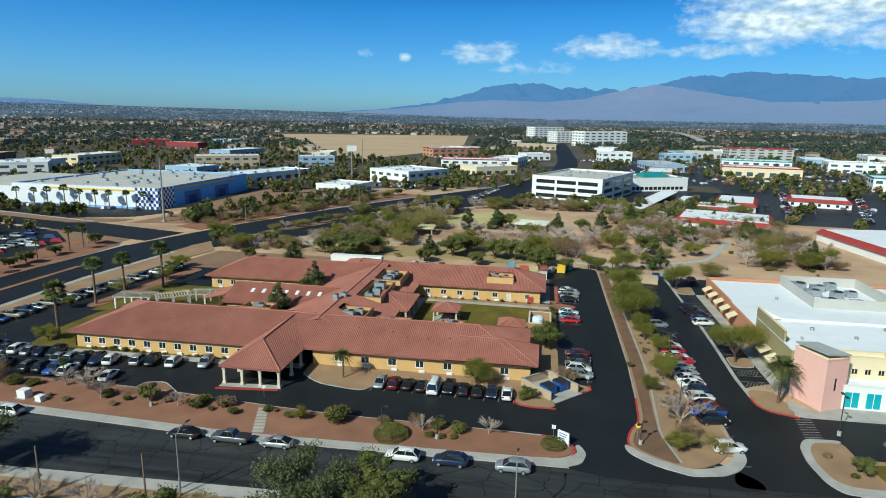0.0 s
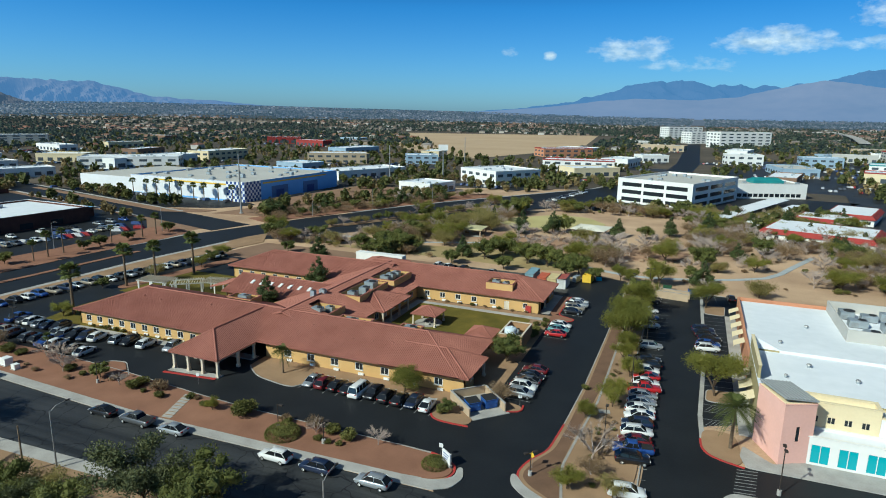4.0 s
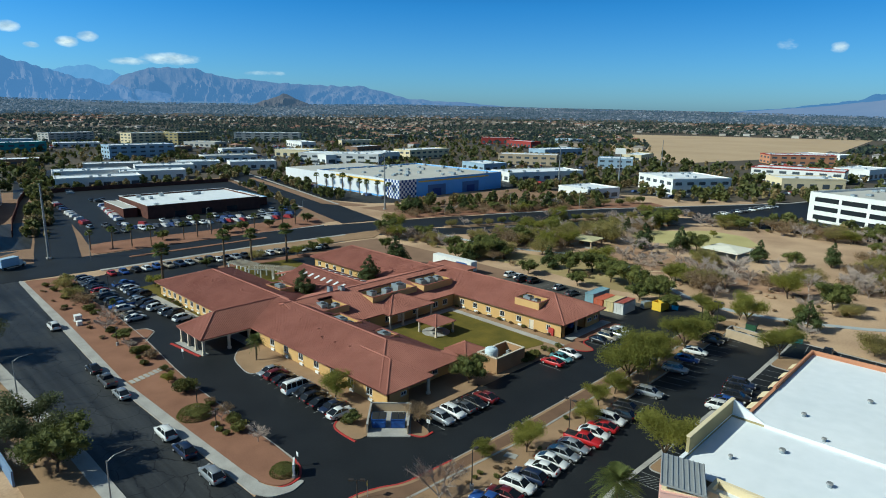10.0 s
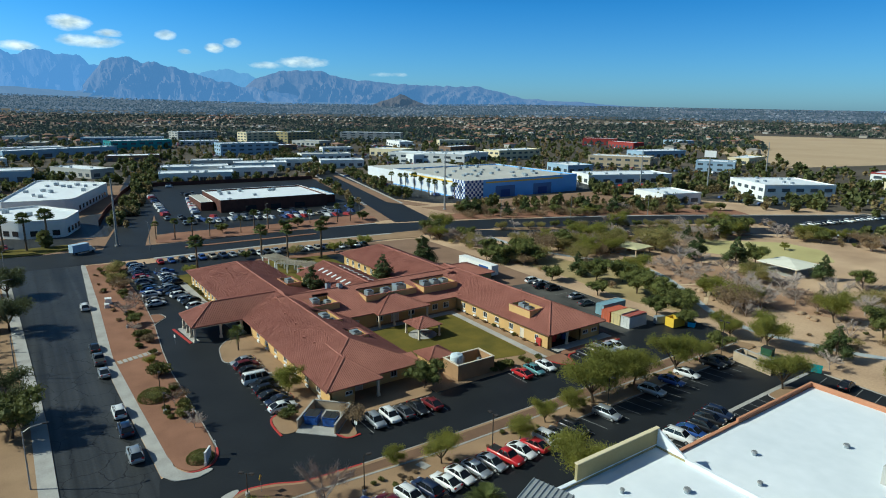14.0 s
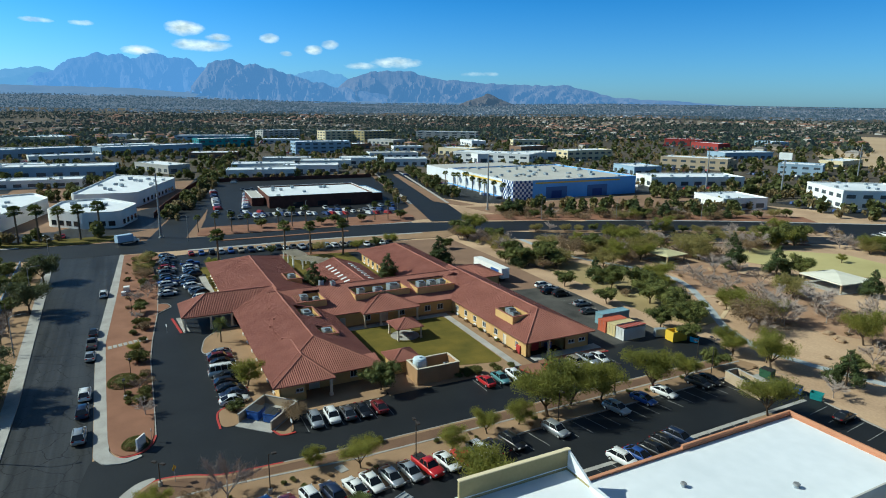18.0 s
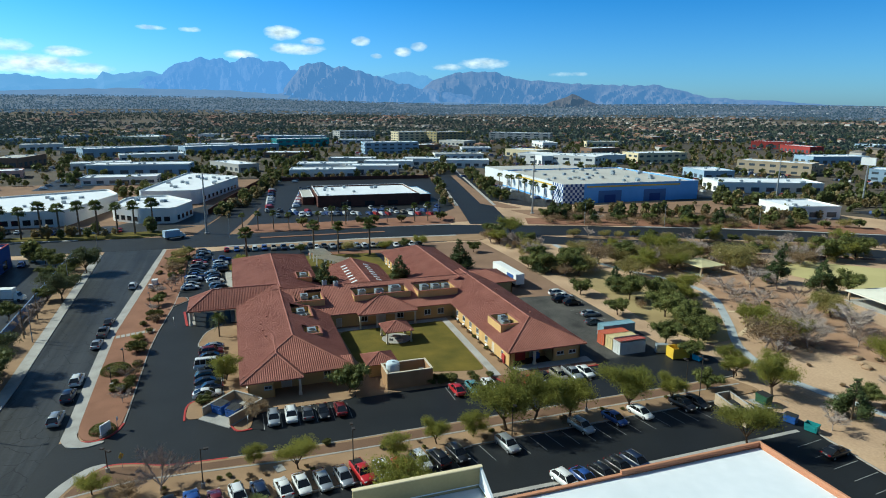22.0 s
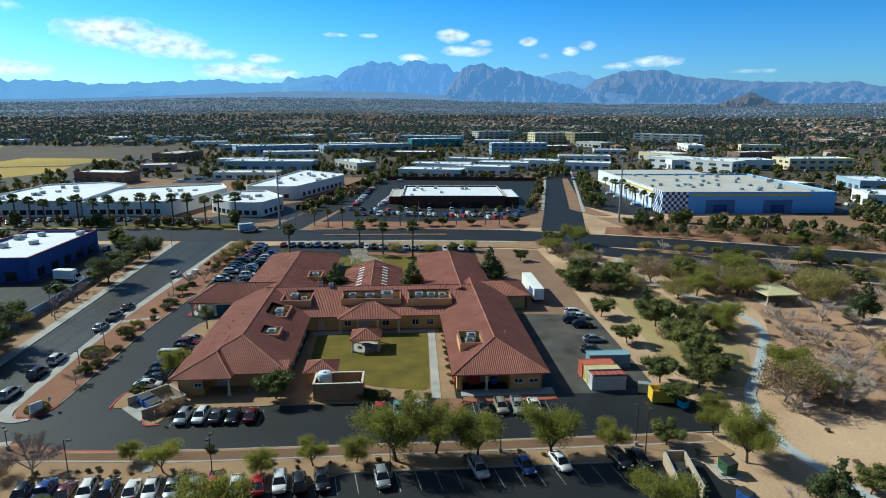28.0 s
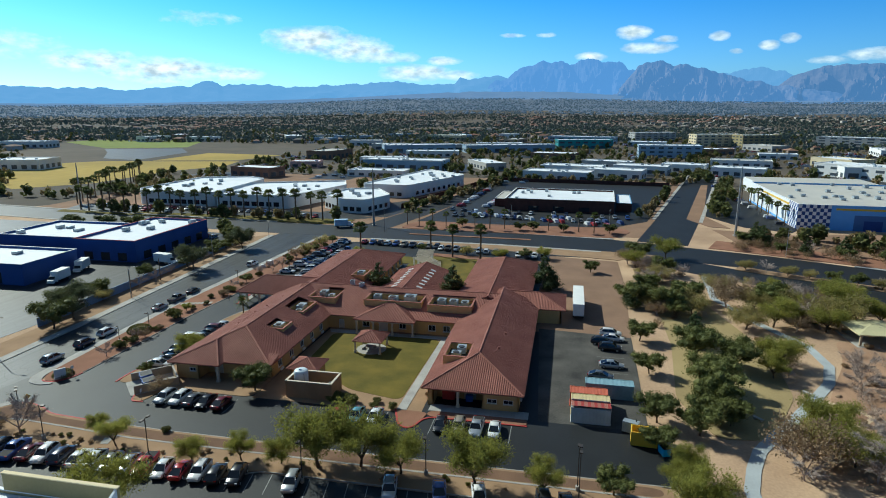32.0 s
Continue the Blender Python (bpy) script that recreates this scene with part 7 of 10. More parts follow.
flat_building("retail_building", "low white-roofed rear part of the store", 58.43, 96, 106.03, 108.97, 6.2, WARMWHITE, MEMBRANE, coping=CREAM)
for x, y, r in ((52, 122, 0.45), (58, 118, 0.4), (66, 124, 0.6), (74, 117, 0.4), (80, 122, 0.45), (50, 140, 0.4), (56, 152, 0.45), (54, 134, 0.35), (62, 114, 0.35), (86, 115, 0.5), (48, 116, 0.3)):
    t = thing("roof_vent", "small grey sheet metal roof vent", "vent", x, y, 7.0 if y < 127 else 4.5, 0, "store roof vents")
    bm = bmesh.new()
    tube(bm, (0, 0, 0), (0, 0, 0.4), r * 0.7, r * 0.7, 8)
    part("pipe", bm, GALV, t)
    bm = bmesh.new()
    tube(bm, (0, 0, 0.4), (0, 0, 0.58), r, r * 0.8, 8)
    part("cap", bm, METALGY, t)
# plant yard on the store roof
yard = thing("plant_screen", "grey metal screen round plant on the white roof", "screen", 71, 157.0, 4.5)
for x0, x1, y0, y1 in ((-9, 9, -10.5, -10.3), (-9, 9, 10.3, 10.5), (-9, -8.8, -10.3, 10.3), (8.8, 9, -10.3, 10.3)):
    bm = bmesh.new()
    bx(bm, x0, x1, y0, y1, 0, 2.4)
    part("panel", bm, LIGHTGREY, yard)
for x, y, sx, sy, sz in ((65, 157, 2.6, 3.2, 1.6), (69, 156, 3.0, 2.0, 1.4), (72.5, 157.4, 2.4, 2.0, 1.8), (66, 151, 3.4, 2.2, 1.5), (71, 150, 2.0, 3.0, 1.5), (75, 152, 2.2, 2.2, 1.3), (67, 144, 2.8, 2.4, 1.4), (73, 144, 2.8, 2.4, 1.2)):
    ac_unit(x, y + 6.5, 4.5, sx, sy, sz, 0, "units in the plant yard")
for i in range(5):
    aw = thing("awning", "cream shed awning over a store window", "awning", 42.8, 141 + i * 5.4, 3.0, 0, "store awnings")
    bm = bmesh.new()
    loft(bm, [[(1.18, -1.4, 0.9), (1.18, 1.4, 0.9), (-0.7, 1.4, 0.0), (-0.7, -1.4, 0.0)], [(1.18, -1.4, 0.98), (1.18, 1.4, 0.98), (-0.7, 1.4, 0.08), (-0.7, -1.4, 0.08)]])
    part("canopy", bm, CREAM, aw)
    bm = bmesh.new()
    bx(bm, -0.68, -0.62, -1.36, 1.36, -0.25, 0.0)
    part("valance", bm, CREAM, aw)
for i in range(3):
    aw = thing("awning", "cream shed awning over a store window", "awning", 42.8, 114.6 + i * 4.8, 3.2, 0, "store awnings")
    bm = bmesh.new()
    loft(bm, [[(0.98, -1.6, 0.9), (0.98, 1.6, 0.9), (-0.9, 1.6, 0.0), (-0.9, -1.6, 0.0)], [(0.98, -1.6, 0.98), (0.98, 1.6, 0.98), (-0.9, 1.6, 0.08), (-0.9, -1.6, 0.08)]])
    part("canopy", bm, CREAM, aw)
# beyond the avenue
chk = flat_building("blue_play_centre", "huge white and blue hall with a checkered corner", -262, -180, 268, 352, 9.6, BLUEWALL, LIGHTGREY, rz=-2, coping=WARMWHITE, units=34, seed=6)
WHITEF = mat("white_facade", (0.74, 0.75, 0.77), (0.64, 0.65, 0.67), 0.05, 0.8, 0.05, 10)
NAVY = mat("navy_panel", (0.03, 0.07, 0.24), (0.025, 0.055, 0.2), 0.2, 0.7)


def facing(name, x0, x1, y0, y1, z0, z1, material, label=""):
    bm = bmesh.new()
    bx(bm, x0, x1, y0, y1, z0, z1)
    return part(name, bm, material, chk, label)


# local axes of the hall: 82 wide, 84 deep; the south and east fronts are clad
facing("cladding", -41, 28.9, -42.12, -42.0, 0, 10.2, WHITEF, "white cladding of the street front")
facing("stripe", -20, 28.9, -42.2, -42.13, 8.3, 9.1, YELLOW, "yellow stripe on the white front")
facing("base_strip", -41, 28.9, -42.22, -42.13, 0, 0.9, BLUEWALL)
for i in range(9):
    for k in range(7):
        w, hgt = 1.36, 1.48
        facing("checker", 29 + i * w * 0.98, 29 + (i + 1) * w * 0.98, -42.15, -42.0, k * hgt, (k + 1) * hgt, WHITEF if (i + k) % 2 else NAVY)
        facing("checker", 41.0, 41.15, -42 + i * w, -42 + (i + 1) * w, k * hgt, (k + 1) * hgt, WHITEF if (i + k + 1) % 2 else NAVY)
facing("stripe", 41.0, 41.1, -28, 30, 8.3, 9.1, YELLOW, "yellow stripe on the blue front")
for yy in (-14, 14):
    facing("loading_door", 41.02, 41.14, yy - 7, yy + 7, 0, 6.4, mat("shutter_blue", (0.06, 0.15, 0.36), (0.05, 0.13, 0.31), 0.3, 0.6), "blue loading door panel")
    facing("shutter", 41.15, 41.22, yy - 3.4, yy + 3.4, 0, 4.2, NAVY, "navy roller shutter")
facing("annex", -95, -41, -34, 30, 0, 7.5, WHITEF, "lower white annex of the hall")
facing("annex_roof", -94.6, -41.3, -33.6, 29.6, 7.5, 7.6, LIGHTGREY)

flat_building("brick_store", "low dark brick store with a white roof", -246, -205, 144, 196, 5.2, BRICK, MEMBRANE, rz=-3, coping=WARMWHITE, units=8, seed=7, bands=(("e", 3, 0.3, 2.6, 5, 8),))
flat_building("store_annex", "low brick annex with pale blue trim", -244, -212, 197.4, 204.4, 3.9, BRICK, MEMBRANE, rz=-3, parapet=0.15, coping=mat("pale_blue_trim", (0.16, 0.36, 0.58), (0.13, 0.31, 0.5), 0.2, 0.6))
flat_building("store_annex", "low brick annex with a pale grey roof", -247, -217, 137.4, 143.2, 3.9, BRICK, LIGHTGREY, rz=-3, parapet=0.15, coping=WARMWHITE)


def poly_building(label, pts, h, wall, roof, units=0, parapet=0.7, seed=1, round_off=5.0, panes=()):
    """A flat-roofed building on a free outline with rounded corners. panes: (edge, count, width, sill, head)."""
    t = thing("white_warehouse", label, "building", 0, 0, 0, 0, "white warehouses")
    out = fillet(pts, round_off)
    c = Vector((sum(p[0] for p in pts) / len(pts), sum(p[1] for p in pts) / len(pts)))
    inn = [tuple(Vector(p) + (c - Vector(p)).normalized() * 0.45) for p in out]
    bm = bmesh.new()
    loft(bm, [[(*p, 0) for p in out], [(*p, h + parapet) for p in out], [(*p, h + parapet) for p in inn], [(*p, h - 0.1) for p in inn]], False)
    part("wall", bm, wall, t)
    bm = bmesh.new()
    bm.faces.new([bm.verts.new((*p, h)) for p in inn])
    deck = bm.faces[:][0]
    deck.normal_update()
    if deck.normal.z < 0:
        deck.normal_flip()
    part("roof", bm, roof, t)
    for e, n, w, zs, zh in panes:
        a, b = Vector(pts[e]), Vector(pts[(e + 1) % len(pts)])
        d = (b - a).normalized()
        rz = math.degrees(math.atan2(d.y, d.x))
        for k in range(n):
            q = a.lerp(b, 0.1 + 0.8 * (k + 0.5) / n)
            bm = bmesh.new()
            obox(bm, pose(q.x, q.y, zs, 0, 0, rz), w, 0.12, zh - zs)
            part("window", bm, GLASS, t)
    rng = random.Random(seed)
    for _ in range(units):
        a, b, k, m = rng.choice(pts), rng.choice(pts), rng.uniform(0.25, 0.75), rng.uniform(0.15, 0.75)
        q = Vector(a).lerp(Vector(b), k).lerp(c, m)
        ac_unit(q.x, q.y, h, rng.uniform(1.6, 2.8), rng.uniform(1.4, 2.0), rng.uniform(0.8, 1.5), rng.choice([0, 15, -20]), "far rooftop units")
    return t


LABELW = "white office warehouse with a flat white roof"
poly_building(LABELW, [(-187, -45), (-187, -3), (-252, -8), (-262, -24), (-251, -51), (-196, -52)], 6.6, WARMWHITE, MEMBRANE, 12, 0.8, 31, 3.5, ((0, 9, 2.8, 1.0, 3.2),))
poly_building(LABELW, [(-187, -2.9), (-187, 37), (-236, 50), (-257, 42), (-236, -7)], 6.0, WARMWHITE, MEMBRANE, 9, 0.8, 32, 3.5, ((0, 8, 2.8, 1.0, 3.2),))
poly_building(LABELW, [(-196, 52.4), (-183, 66), (-181, 79), (-202, 86), (-226, 72), (-222, 56)], 6.0, WARMWHITE, MEMBRANE, 6, 0.8, 33, 3.5, ((0, 4, 2.4, 1.0, 3.0), (1, 3, 2.4, 1.0, 3.0), (2, 4, 2.4, 1.0, 3.0)))
poly_building(LABELW, [(-239, 57.5), (-235.5, 86), (-299, 108), (-330, 76)], 6.5, WARMWHITE, MEMBRANE, 14, 0.8, 34, 5, ((0, 5, 2.6, 1.0, 3.0), (1, 9, 2.6, 1.0, 3.0)))
flat_building("blue_shop", "deep blue parts shop with a white roof", -117, -76, 14, 37, 6.4, DEEPBLUE, MEMBRANE, coping=REDTILE, units=6, seed=11, bands=(("n", 5, 0.3, 3, 4, 2), ("e", 3, 0.3, 3, 3.4, 2)))
flat_building("blue_shop", "blue workshop with a white roof", -106, -79, -19, 13.97, 6.0, DEEPBLUE, MEMBRANE, coping=WARMWHITE, units=5, seed=12)
flat_building("blue_shop", "blue workshop with a white roof", -66, -46, -20, 24, 5.5, DEEPBLUE, MEMBRANE, coping=WARMWHITE, units=3, seed=13, bands=(("e", 3, 0.2, 3.6, 4, 3),))
flat_building("office_block", "white three-storey office block with dark window bands", 3.3, 45.3, 353.8, 413.8, 12.5, WARMWHITE, LIGHTGREY, rz=-23, units=9, seed=14, parapet=0.9,
              bands=tuple((s, n, z, z + 2.1, w, 2.0) for s, n, w in (("s", 3, 11.4), ("e", 3, 15.6)) for z in (1.2, 5.2, 9.2)))
flat_building("teal_office", "white office with a grey roof and a teal roof hood", 46, 90, 419, 449, 8.0, WARMWHITE, LIGHTGREY, rz=22, units=5, seed=15, bands=(("s", 12, 1.0, 3.0, 2.6, 3),))
hood = thing("roof_hood", "teal metal hood on the office roof", "roof", 72, 436, 8.0, 22)
bm = bmesh.new()
loft(bm, [[(-9, -5, 0), (9, -5, 0), (9, 5, 0), (-9, 5, 0)], [(-9, -5, 1.6), (9, -5, 1.6), (9, 5, 1.6), (-9, 5, 1.6)], [(-7, -1, 3.2), (7, -1, 3.2), (7, 1, 3.2), (-7, 1, 3.2)]])
part("shell", bm, TEAL, hood)


def carport(x, y, w, d, rz):
    t = thing("carport", "white metal carport roof on posts", "carport", x, y, 0, rz, "carports")
    bm = bmesh.new()
    bx(bm, -w / 2, w / 2, -d / 2, d / 2, 3.0, 3.2)
    part("roof", bm, MEMBRANE, t)
    for k in range(8):
        bm = bmesh.new()
        bx(bm, -0.12, 0.12, -d / 2 + 3 + k * (d - 6) / 7 - 0.12, -d / 2 + 3 + k * (d - 6) / 7 + 0.12, 0, 3.0)
        part("post", bm, METALGY, t)


carport(59, 350, 9.4, 98, -21.6)
carport(67.5, 329, 7, 90, -20.5)


def red_roof_office(x, y, sx, sy, rz, h=4.2):
    t = thing("red_roof_office", "cream office with a crimson mansard roof edge", "building", x, y, 0, rz, "offices with crimson roofs")
    bm = bmesh.new()
    bx(bm, -sx / 2, sx / 2, -sy / 2, sy / 2, 0, h - 1.2)
    part("wall", bm, WARMWHITE, t)
    bm = bmesh.new()
    a, b = (-sx / 2 - 0.7, sx / 2 + 0.7, -sy / 2 - 0.7, sy / 2 + 0.7), (-sx / 2 + 1.0, sx / 2 - 1.0, -sy / 2 + 1.0, sy / 2 - 1.0)
    loft(bm, [[(a[0], a[2], h - 1.2), (a[1], a[2], h - 1.2), (a[1], a[3], h - 1.2), (a[0], a[3], h - 1.2)], [(b[0], b[2], h + 0.5), (b[1], b[2], h + 0.5), (b[1], b[3], h + 0.5), (b[0], b[3], h + 0.5)]])
    part("roof", bm, REDTILE, t)
    bm = bmesh.new()
    bx(bm, -sx / 2 + 1.6, sx / 2 - 1.6, -sy / 2 + 1.6, sy / 2 - 1.6, h + 0.5, h + 0.54)
    part("deck", bm, MEMBRANE, t)
    n = max(2, int(sx / 4))
    for i in range(n):
        bm = bmesh.new()
        xx = -sx / 2 + sx * (i + 0.5) / n
        bx(bm, xx - 0.7, xx + 0.7, -sy / 2 - 0.03, -sy / 2 + 0.02, 0.9, 2.3)
        part("window", bm, GLASS, t)


for x, y, sx, sy in ((80, 287, 38, 30), (87, 324, 22, 20), (103, 352, 20, 34), (152, 372, 30, 20), (200, 330, 30, 16)):
    red_roof_office(x, y, sx, sy, -18)
red_roof_office(126, 243, 30, 42, 8)

# ---- far city ----
rf = np.random.RandomState(4)
CX, CY = 70.0, 90.0


def polar(n, r0, r1, a0=40, a1=260, power=1.0):
    a = np.radians(rf.uniform(a0, a1, n))
    r = r0 + (r1 - r0) * rf.uniform(0, 1, n) ** power
    return CX + r * np.cos(a), CY + r * np.sin(a), r


def keep_clear(x, y, margin=0.0):
    """False where the near place, its streets and known buildings stand."""
    ok = ~((x > -125 - margin) & (x < 110 + margin) & (y > 40) & (y < 345 + margin))
    ok &= ~((x > -340) & (x < -160) & (y > -40) & (y < 370))
    ok &= ~((x > -130) & (x < 30) & (y > -60) & (y < 60))
    ok &= ~((x > 30) & (x < 140) & (y > 40) & (y < 200))
    ok &= ~((x > -30) & (x < 130) & (y > 330) & (y < 530))
    f = (x > -700) & (x < -120) & (y > 640) & (y < 1500) & (y > 640 - (x + 190) * 1.1) & (x > -190 - (y - 640) * 0.62)
    ok &= ~f
    g = (x > -720) & (x < -215) & (y > -560) & (y < -110) & (y > -160 - (-215 - x) * 0.95)
    ok &= ~g
    av = np.interp(y, [p[1] for p in AV], [p[0] for p in AV])
    ok &= np.abs(x - av) > 26
    return ok


def scatter_boxes(name, label, category, x, y, sx, sy, h, rot, material, hip=None, roofmat=None, flat=None):
    """Many small far blocks in one mesh, with hipped roofs in another."""
    n = len(x)
    z0 = lift_at(x, y)
    c, s = np.cos(rot), np.sin(rot)
    V = np.zeros((n, 8, 3))
    for i, (ux, uy) in enumerate(((-1, -1), (1, -1), (1, 1), (-1, 1))):
        px, py = ux * sx / 2, uy * sy / 2
        for k in (0, 4):
            V[:, i + k, 0], V[:, i + k, 1] = x + c * px - s * py, y + s * px + c * py
            V[:, i + k, 2] = z0 + (h if k else -0.5)
    F = np.array([(4, 5, 6, 7), (0, 1, 5, 4), (1, 2, 6, 5), (2, 3, 7, 6), (3, 0, 4, 7)])
    faces = (F[None] + (np.arange(n) * 8)[:, None, None]).reshape(-1, 4)
    tagged(new(name, raw_mesh(name, V.reshape(-1, 3), faces, material)), label, category, kind="stuff")
    if hip is not None:
        R = np.zeros((n, 6, 3))
        for i, (ux, uy) in enumerate(((-1, -1), (1, -1), (1, 1), (-1, 1))):
            px, py = ux * (sx / 2 + 0.6), uy * (sy / 2 + 0.6)
            R[:, i, 0], R[:, i, 1], R[:, i, 2] = x + c * px - s * py, y + s * px + c * py, z0 + h
        for i, ux in ((4, -1), (5, 1)):
            px = ux * (sx / 2 - sy / 2 * 0.8)
            R[:, i, 0], R[:, i, 1], R[:, i, 2] = x + c * px, y + s * px, z0 + h + hip
        F = np.array([(0, 1, 5, 4), (2, 3, 4, 5), (1, 2, 5, 5), (3, 0, 4, 4)])
        quads = (F[:2][None] + (np.arange(n) * 6)[:, None, None]).reshape(-1, 4)
        tris = (F[2:, :3][None] + (np.arange(n) * 6)[:, None, None]).reshape(-1, 3)
        tri4 = np.concatenate([tris, tris[:, 2:]], 1)
        me = bpy.data.meshes.new(name + "_roofs")
        me.from_pydata(R.reshape(-1, 3).tolist(), [], [tuple(q) for q in quads.tolist()] + [tuple(q) for q in tris.tolist()])
        me.materials.append(roofmat)
        tagged(new(name + "_roofs", me), label + ", roofs", category, kind="stuff")


def haze_mat(m, air, strength):
    """Paints the air haze at the far end of the valley in as blue emission."""
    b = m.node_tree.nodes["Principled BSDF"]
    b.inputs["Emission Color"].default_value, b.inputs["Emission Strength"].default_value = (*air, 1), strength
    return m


# blue of the haze that far materials emit
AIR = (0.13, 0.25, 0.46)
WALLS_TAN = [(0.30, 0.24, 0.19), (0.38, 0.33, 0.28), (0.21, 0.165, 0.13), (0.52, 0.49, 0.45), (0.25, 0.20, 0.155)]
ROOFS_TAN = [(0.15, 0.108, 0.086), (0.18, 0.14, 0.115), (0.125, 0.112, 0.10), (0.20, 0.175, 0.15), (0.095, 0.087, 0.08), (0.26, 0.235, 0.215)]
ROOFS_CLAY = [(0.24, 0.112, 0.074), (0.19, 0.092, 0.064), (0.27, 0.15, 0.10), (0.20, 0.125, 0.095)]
# dimmed wall and roof colours for the houses with painted haze
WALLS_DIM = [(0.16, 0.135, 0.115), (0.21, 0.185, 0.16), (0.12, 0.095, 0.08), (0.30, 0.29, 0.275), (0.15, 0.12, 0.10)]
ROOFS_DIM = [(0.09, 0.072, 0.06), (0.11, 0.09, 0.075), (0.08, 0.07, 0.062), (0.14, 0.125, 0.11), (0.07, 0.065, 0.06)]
# streets of houses: a loose lattice turned by district
gu, gv = np.meshgrid(np.arange(-4800, 4800, 21.0), np.arange(-4800, 4800, 33.0))
gu, gv = gu.ravel(), gv.ravel()
gu = gu + rf.uniform(-2.5, 2.5, len(gu))
gv = gv + 5.0 * np.where(np.arange(len(gv)) % 2, 1, -1) + rf.uniform(-2.5, 2.5, len(gv)) + 22 * np.sin(gu / 170.0)
gx, gy = CX + gu * math.cos(0.16) - gv * math.sin(0.16), CY + gu * math.sin(0.16) + gv * math.cos(0.16)
gr, ga = np.hypot(gx - 40, gy - 120), np.degrees(np.arctan2(gy - 120, gx - 40)) % 360
ok = (gr > 720) & (gr < 4700) & (ga > 46) & (ga < 262) & (rf.uniform(size=len(gx)) < np.interp(gr, [900, 2300, 3200], [0.44, 0.40, 0.26]))
gx, gy, gr = gx[ok], gy[ok], gr[ok]
ok = keep_clear(gx, gy) & ((gr > 980) | (rf.uniform(size=len(gx)) < 0.35))
gx, gy, gr = gx[ok], gy[ok], gr[ok]
wood = np.array([noise.noise(Vector((p / 300, q / 300, 3.0))) for p, q in zip(gx, gy)])
gx, gy, gr = gx[wood > -0.08], gy[wood > -0.08], gr[wood > -0.08]
clay = np.array([noise.noise(Vector((p / 420, q / 420, 7.0))) for p, q in zip(gx, gy)]) > 0.08
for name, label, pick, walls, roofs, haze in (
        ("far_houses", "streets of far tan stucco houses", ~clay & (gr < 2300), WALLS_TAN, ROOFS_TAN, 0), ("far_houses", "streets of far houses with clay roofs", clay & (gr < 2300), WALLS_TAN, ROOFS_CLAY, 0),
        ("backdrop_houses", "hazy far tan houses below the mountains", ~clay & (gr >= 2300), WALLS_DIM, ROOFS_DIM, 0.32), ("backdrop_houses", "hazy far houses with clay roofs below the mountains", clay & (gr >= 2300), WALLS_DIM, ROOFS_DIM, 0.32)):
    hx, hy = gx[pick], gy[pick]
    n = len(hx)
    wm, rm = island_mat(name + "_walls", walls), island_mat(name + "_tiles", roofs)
    # walls and roofs far out glow faintly blue as haze
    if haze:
        wm, rm = haze_mat(wm, AIR, haze), haze_mat(rm, AIR, haze)
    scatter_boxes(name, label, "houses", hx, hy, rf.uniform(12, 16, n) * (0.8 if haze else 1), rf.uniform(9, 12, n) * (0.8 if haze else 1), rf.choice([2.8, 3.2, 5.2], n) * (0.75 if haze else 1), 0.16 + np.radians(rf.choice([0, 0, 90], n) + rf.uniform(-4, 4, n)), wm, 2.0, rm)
MIDWALLS = [WARMWHITE, WARMWHITE, TANWALL, CREAM, LIGHTGREY, mat("steel_blue_wall", (0.34, 0.45, 0.55), (0.27, 0.37, 0.47), 0.1, 0.8), mat("brown_wall", (0.27, 0.17, 0.12), (0.21, 0.13, 0.09), 0.1, 0.9)]


